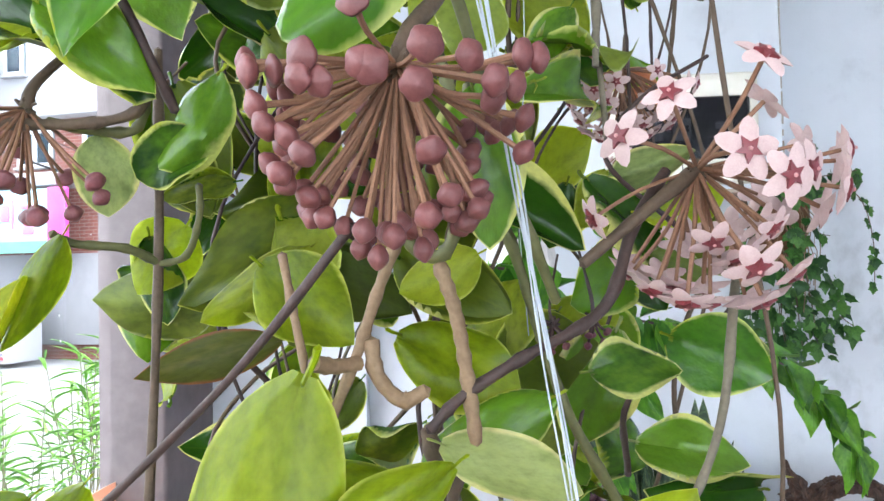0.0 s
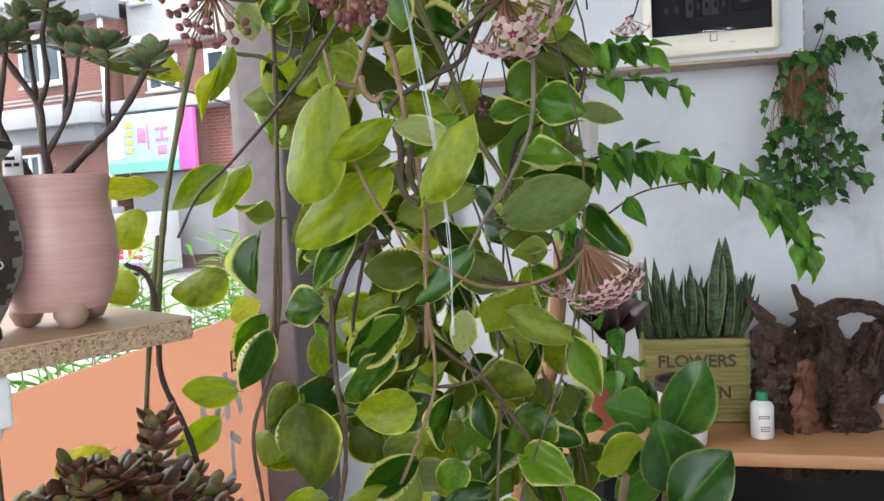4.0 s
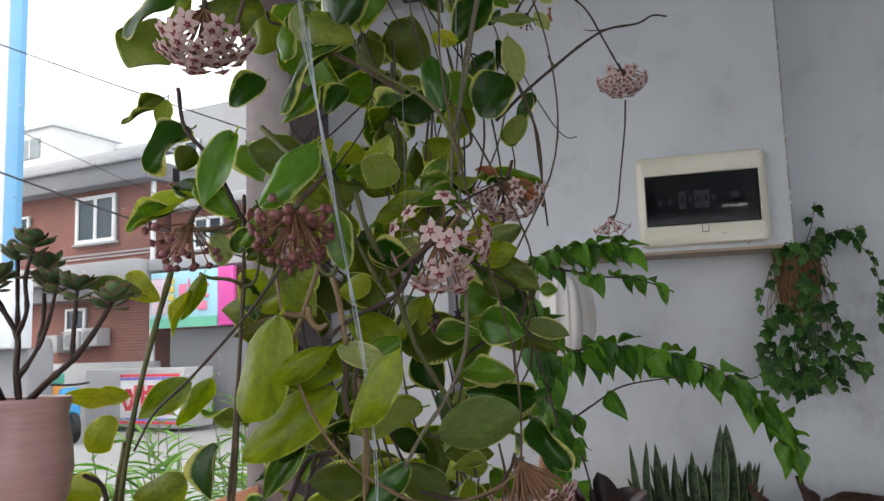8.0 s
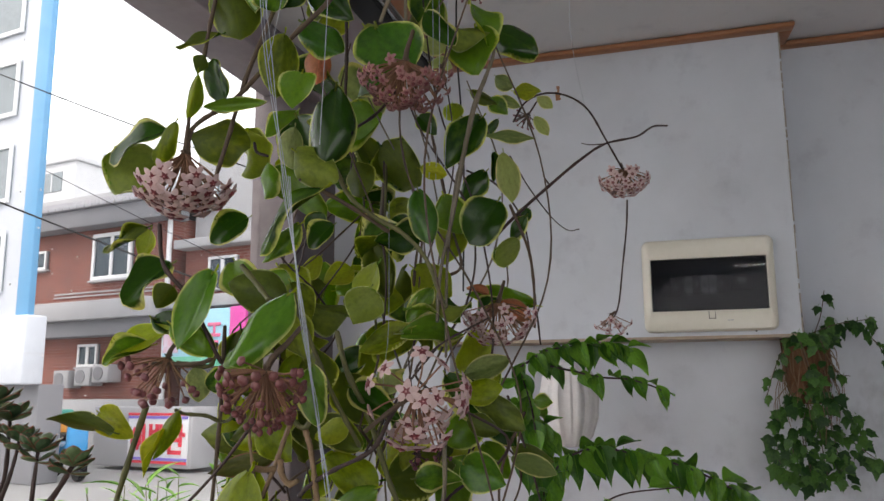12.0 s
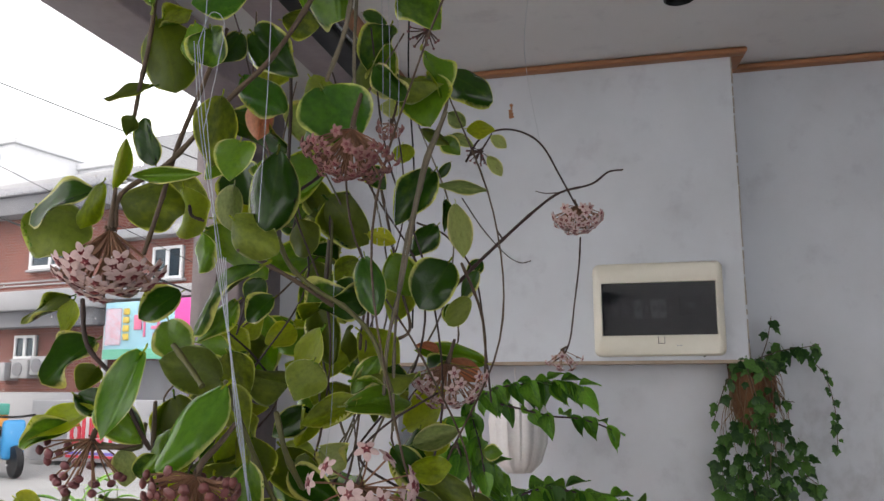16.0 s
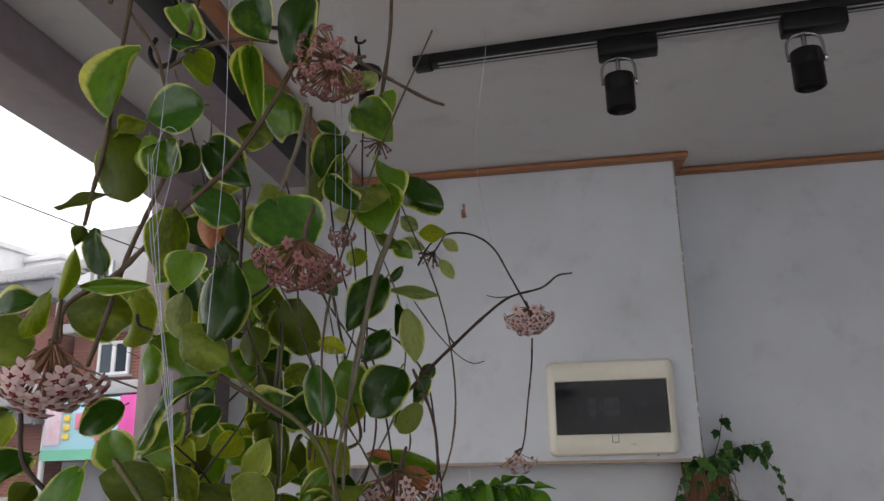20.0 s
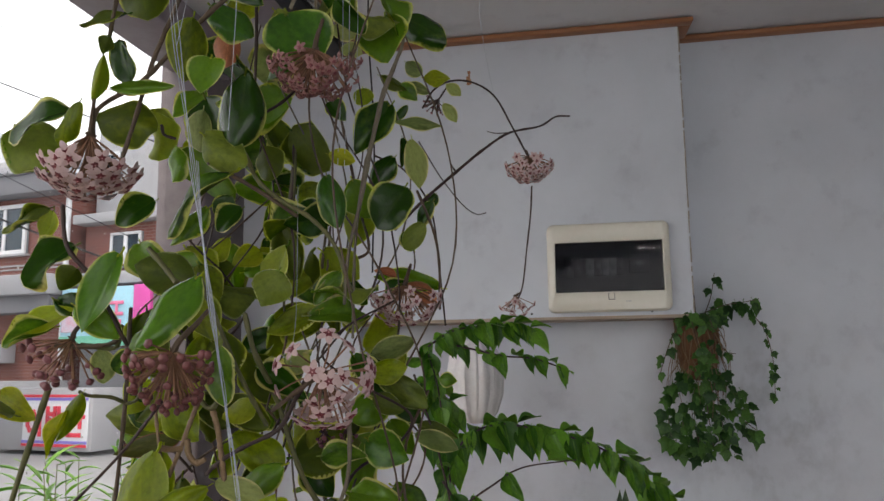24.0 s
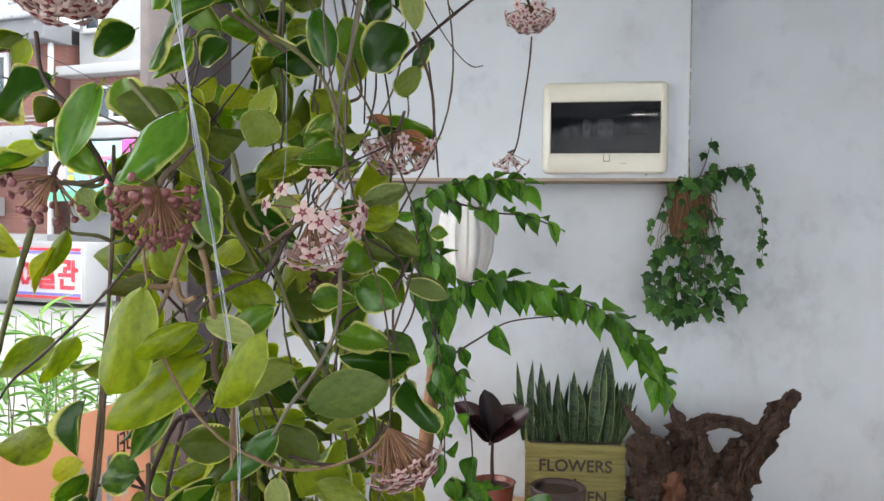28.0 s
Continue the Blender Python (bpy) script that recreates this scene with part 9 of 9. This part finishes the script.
barber = thing("barber_sign", HOUSE @ Vector((2.9, -1.2, 0.0)), "white barber shop sign with red letters and coloured lines", "sign")
part("box", at_house((1.2, -1.3, -0.02), (3.85, -0.5, 1.12), 0.02), WHITE, barber)
part("panel", at_house((2.22, -1.33, 0.06), (3.78, -1.305, 1.0), 0.005), M["white_plastic"], barber)
RED_L = grainy("red_sign_letter", (0.72, 0.04, 0.07), (0.78, 0.07, 0.1), 6, 0.4)
BLUE_L = grainy("blue_sign_line", (0.20, 0.16, 0.55), (0.25, 0.2, 0.62), 6, 0.4)
for z, m in ((0.90, BLUE_L), (0.96, RED_L), (0.06, RED_L), (0.12, BLUE_L)):
    part("line", at_house((2.22, -1.345, z), (3.78, -1.33, z + 0.05)), m, barber)
HANGUL = [(0.0, 0.35, 0.0, 0.65), (0.0, 0.65, 0.12, 0.85), (0.12, 0.85, 0.28, 0.85), (0.28, 0.85, 0.4, 0.65), (0.4, 0.65, 0.4, 0.35), (0.4, 0.35, 0.28, 0.15), (0.28, 0.15, 0.12, 0.15), (0.12, 0.15, 0.0, 0.35), (0.62, 1.0, 0.62, 0.0),
          (1.0, 1.0, 1.0, 0.55), (1.35, 1.0, 1.35, 0.55), (1.0, 0.78, 1.35, 0.78), (1.0, 0.55, 1.35, 0.55), (1.55, 1.0, 1.55, 0.5), (1.55, 0.76, 1.72, 0.76), (1.0, 0.4, 1.6, 0.4), (1.6, 0.4, 1.6, 0.2), (1.0, 0.2, 1.6, 0.2), (1.0, 0.2, 1.0, 0.0), (1.0, 0.0, 1.6, 0.0),
          (2.0, 1.0, 2.4, 1.0), (2.4, 1.0, 2.4, 0.75), (2.2, 0.72, 2.2, 0.5), (1.95, 0.48, 2.5, 0.48), (2.62, 1.0, 2.62, 0.3), (2.62, 0.68, 2.78, 0.68), (2.05, 0.25, 2.05, 0.0), (2.05, 0.0, 2.6, 0.0)]
strokes(barber, "lettering", HANGUL, FU, (0, 0, 1), HOUSE @ Vector((2.36, -1.35, 0.28)), 0.48, 0.075, RED_L, 0.008)

pillar = thing("signboard_tower", (-9.0, 11.5, 0), "white sign tower with a light blue edge across the street", "sign")
PT = Matrix.Translation((0.305 - 0.655 * 16.0, -0.266 + 0.745 * 16.0, 0)) @ HOUSE.to_3x3().to_4x4()
PALE = grainy("pale_blue_white_panel", (0.52, 0.55, 0.60), (0.62, 0.65, 0.70), 1.2, 0.7)
part("tower", boxed((-2.6, 0, 2.7), (0.64, 0.1, 12), 0.01, PT), PALE, pillar)
for z in (3.15, 4.75, 6.35, 7.95):
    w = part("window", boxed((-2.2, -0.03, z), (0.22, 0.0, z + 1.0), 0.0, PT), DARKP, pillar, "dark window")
    part("frame", boxed((0.16, -0.07, z - 0.04), (0.24, -0.031, z + 1.04), 0.005, PT), M["white_plastic"], w)
    part("frame", boxed((-2.2, -0.07, z + 0.96), (0.16, -0.031, z + 1.04), 0.005, PT), M["white_plastic"], w)
    part("frame", boxed((-2.2, -0.07, z - 0.04), (0.16, -0.031, z + 0.04), 0.005, PT), M["white_plastic"], w)
part("blue_edge", boxed((0.64, -0.02, 2.7), (0.96, 0.1, 12), 0.005, PT), grainy("light_blue_panel", (0.10, 0.30, 0.52), (0.15, 0.37, 0.60), 1, 0.4), pillar, "light blue edge panel")
part("sign_box", boxed((-2.6, -0.1, 1.55), (1.05, 0.3, 2.7), 0.03, PT), PALE, pillar, "white sign box")
strokes(pillar, "lettering", ((0, 1, 0.6, 1), (0, 1, 0, 0.7), (0.6, 1, 0.6, 0.7), (0, 0.7, 0.6, 0.7), (-0.1, 0.55, 0.7, 0.55), (0.3, 0.55, 0.3, 0.4), (0, 0.35, 0.6, 0.35), (0.6, 0.35, 0.6, 0.2), (0, 0.2, 0.6, 0.2), (0, 0.2, 0, 0), (0, 0, 0.6, 0)),
        FU, (0, 0, 1), PT @ Vector((-0.02, -0.13, 1.95)), 0.5, 0.06, M["black"], 0.01)
part("shopfront", boxed((-2.6, 0.3, GZ), (0.95, 0.8, 1.55), 0.02, PT), GREYS, pillar)

# pale apartment blocks far behind
FAR = grainy("pale_far_render", (0.52, 0.53, 0.55), (0.64, 0.65, 0.67), 0.6, 0.85)
for i, (x, y, w, h) in enumerate(((-36.8, 45, 7, 16.3), (-31.6, 48.8, 5, 15.7), (-26, 52, 8, 14.9))):
    ap = thing("apartment_block", (x, y, 0), "pale distant apartment block with rows of windows", "building", "far apartment blocks")
    T = Matrix.Translation((x, y, 0)) @ Matrix.Rotation(radians(-15), 4, "Z")
    part("wall", boxed((-w / 2, 0, GZ), (w / 2, 8, h), 0.05, T), FAR, ap)
    part("roof_edge", boxed((-w / 2 - 0.2, -0.2, h), (w / 2 + 0.2, 8.2, h + 0.4), 0.05, T), FAR, ap)
    for r in range(4):
        for c in range(int(w // 3)):
            s = -w / 2 + 0.9 + 3 * c
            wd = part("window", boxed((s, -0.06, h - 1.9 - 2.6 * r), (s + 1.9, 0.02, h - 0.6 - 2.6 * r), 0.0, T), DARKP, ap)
            part("frame", boxed((s + 0.9, -0.1, h - 1.9 - 2.6 * r), (s + 1.0, -0.05, h - 0.6 - 2.6 * r), 0.0, T), FAR, wd)
    part("tank", lathe(bmesh.new(), ((0.8, 0), (0.8, 1.2), (0.5, 1.5)), T @ Vector((w * 0.2, 3, h + 0.4)), 12), FAR, ap)

# overhead cables
cable = thing("overhead_cables", (-7, 10, 5), "black overhead power cables crossing the street", "cable")
for a, b, sag, r in (((-12.247, 10.0, 7.828), (-3.223, 10.0, 3.988), 0.06, 0.010), ((-14.509, 12.0, 7.885), (-3.869, 12.0, 2.57), 0.06, 0.007), ((-10.712, 9.0, 5.174), (-2.844, 9.0, 2.103), 0.06, 0.014)):
    a, b = Vector(a), Vector(b)
    part("cable", tube(bmesh.new(), (a, a.lerp(b, 0.25) - Vector((0, 0, sag * 0.75)), a.lerp(b, 0.5) - Vector((0, 0, sag)), a.lerp(b, 0.75) - Vector((0, 0, sag * 0.75)), b), r, r, 6), M["black"], cable)

# blue scooter parked across the street
bike = thing("motor_scooter", (-9.4, 12.9, GZ), "blue motor scooter with an orange box, parked outside", "scooter")
BT = Matrix.Translation((-9.2, 12.6, GZ)) @ Matrix.Rotation(radians(-35), 4, "Z")
for x in (-0.6, 0.6):
    wh = part("wheel", lathe(bmesh.new(), ((0.12, -0.05), (0.25, -0.055), (0.27, 0), (0.25, 0.055), (0.12, 0.05)), BT @ Vector((x, 0, 0.27)), 24, m=BT.to_3x3().to_4x4() @ Matrix.Rotation(radians(90), 4, "X")), M["black"], bike)
BLUEP = grainy("blue_paint", (0.02, 0.22, 0.50), (0.04, 0.30, 0.6), 4, 0.25)
part("body", boxed((-0.55, -0.16, 0.35), (0.35, 0.16, 0.68), 0.1, BT), BLUEP, bike)
part("front_shield", boxed((0.35, -0.18, 0.3), (0.5, 0.18, 0.95), 0.06, BT), BLUEP, bike)
part("seat", boxed((-0.5, -0.14, 0.68), (0.2, 0.14, 0.8), 0.05, BT), M["black"], bike)
part("handlebar", tube(bmesh.new(), [BT @ Vector(q) for q in ((0.35, -0.35, 1.02), (0.45, -0.1, 1.0), (0.45, 0.1, 1.0), (0.35, 0.35, 1.02))], 0.02, None, 8), M["black"], bike)
part("box", boxed((-0.95, -0.22, 0.75), (-0.5, 0.22, 1.0), 0.03, BT), grainy("orange_box", (0.75, 0.3, 0.03), (0.8, 0.36, 0.05), 4, 0.5), bike, "orange box")
part("box_lid", boxed((-0.96, -0.23, 1.0), (-0.49, 0.23, 1.2), 0.03, BT), grainy("green_box", (0.05, 0.32, 0.25), (0.08, 0.4, 0.3), 4, 0.5), bike, "green lid")

# kerb and planting just outside the window
solo("kerb", boxed((-1.9, -6, GZ), (-1.7, 9, GZ + 0.14), 0.02), GREYS, "grey concrete kerb", "kerb", kind="structure")
GRASS = leaf_material("pale_outdoor_leaf", (0.10, 0.21, 0.035), (0.22, 0.37, 0.08), (0.26, 0.42, 0.12), 0.95, 0.4, 0.5)
SPEAR = leaf_mesh("leaf", (GRASS, GRASS), 0.35, 0.6, 1.1, 0.03, 0.3, 0.01, rows=8, cols=2, thick=0.01, stalk=0, seed=81)
rnd = random.Random(33)
for k in range(9):
    y = 1.2 + 0.42 * k
    x = -1.35 - 0.05 * k + rnd.uniform(-0.15, 0.1)
    bush = thing("spear_leaved_plant", (x, y, GZ), "pale green spear-leaved plant in a trough outside the window", "plant", "plants outside the window")
    part("trough", boxed((x - 0.16, y - 0.19, GZ), (x + 0.16, y + 0.19, 0.3), 0.02), GREYS, bush)
    for s in range(7):
        b = Vector((x + rnd.uniform(-0.11, 0.11), y + rnd.uniform(-0.15, 0.15), 0.3))
        top = b + Vector((rnd.uniform(-0.12, 0.12), rnd.uniform(-0.12, 0.12), rnd.uniform(0.4, 0.78)))
        part("stalk", tube(bmesh.new(), (b, (b + top) / 2 + Vector((0.02, 0, 0)), top), 0.004, 0.002, 5, 4), M["stem_green"], bush)
        for j in range(12):
            p = b.lerp(top, 0.3 + 0.7 * j / 11)
            a = rnd.uniform(0, 6.28)
            d = Vector((math.cos(a), math.sin(a), rnd.uniform(0.1, 0.9))).normalized()
            child("leaf", SPEAR, bush, leaf_pose(p, p + d * rnd.uniform(0.1, 0.22), (d.x * -0.4, d.y * -0.4, 1), rnd.uniform(0.07, 0.12)))
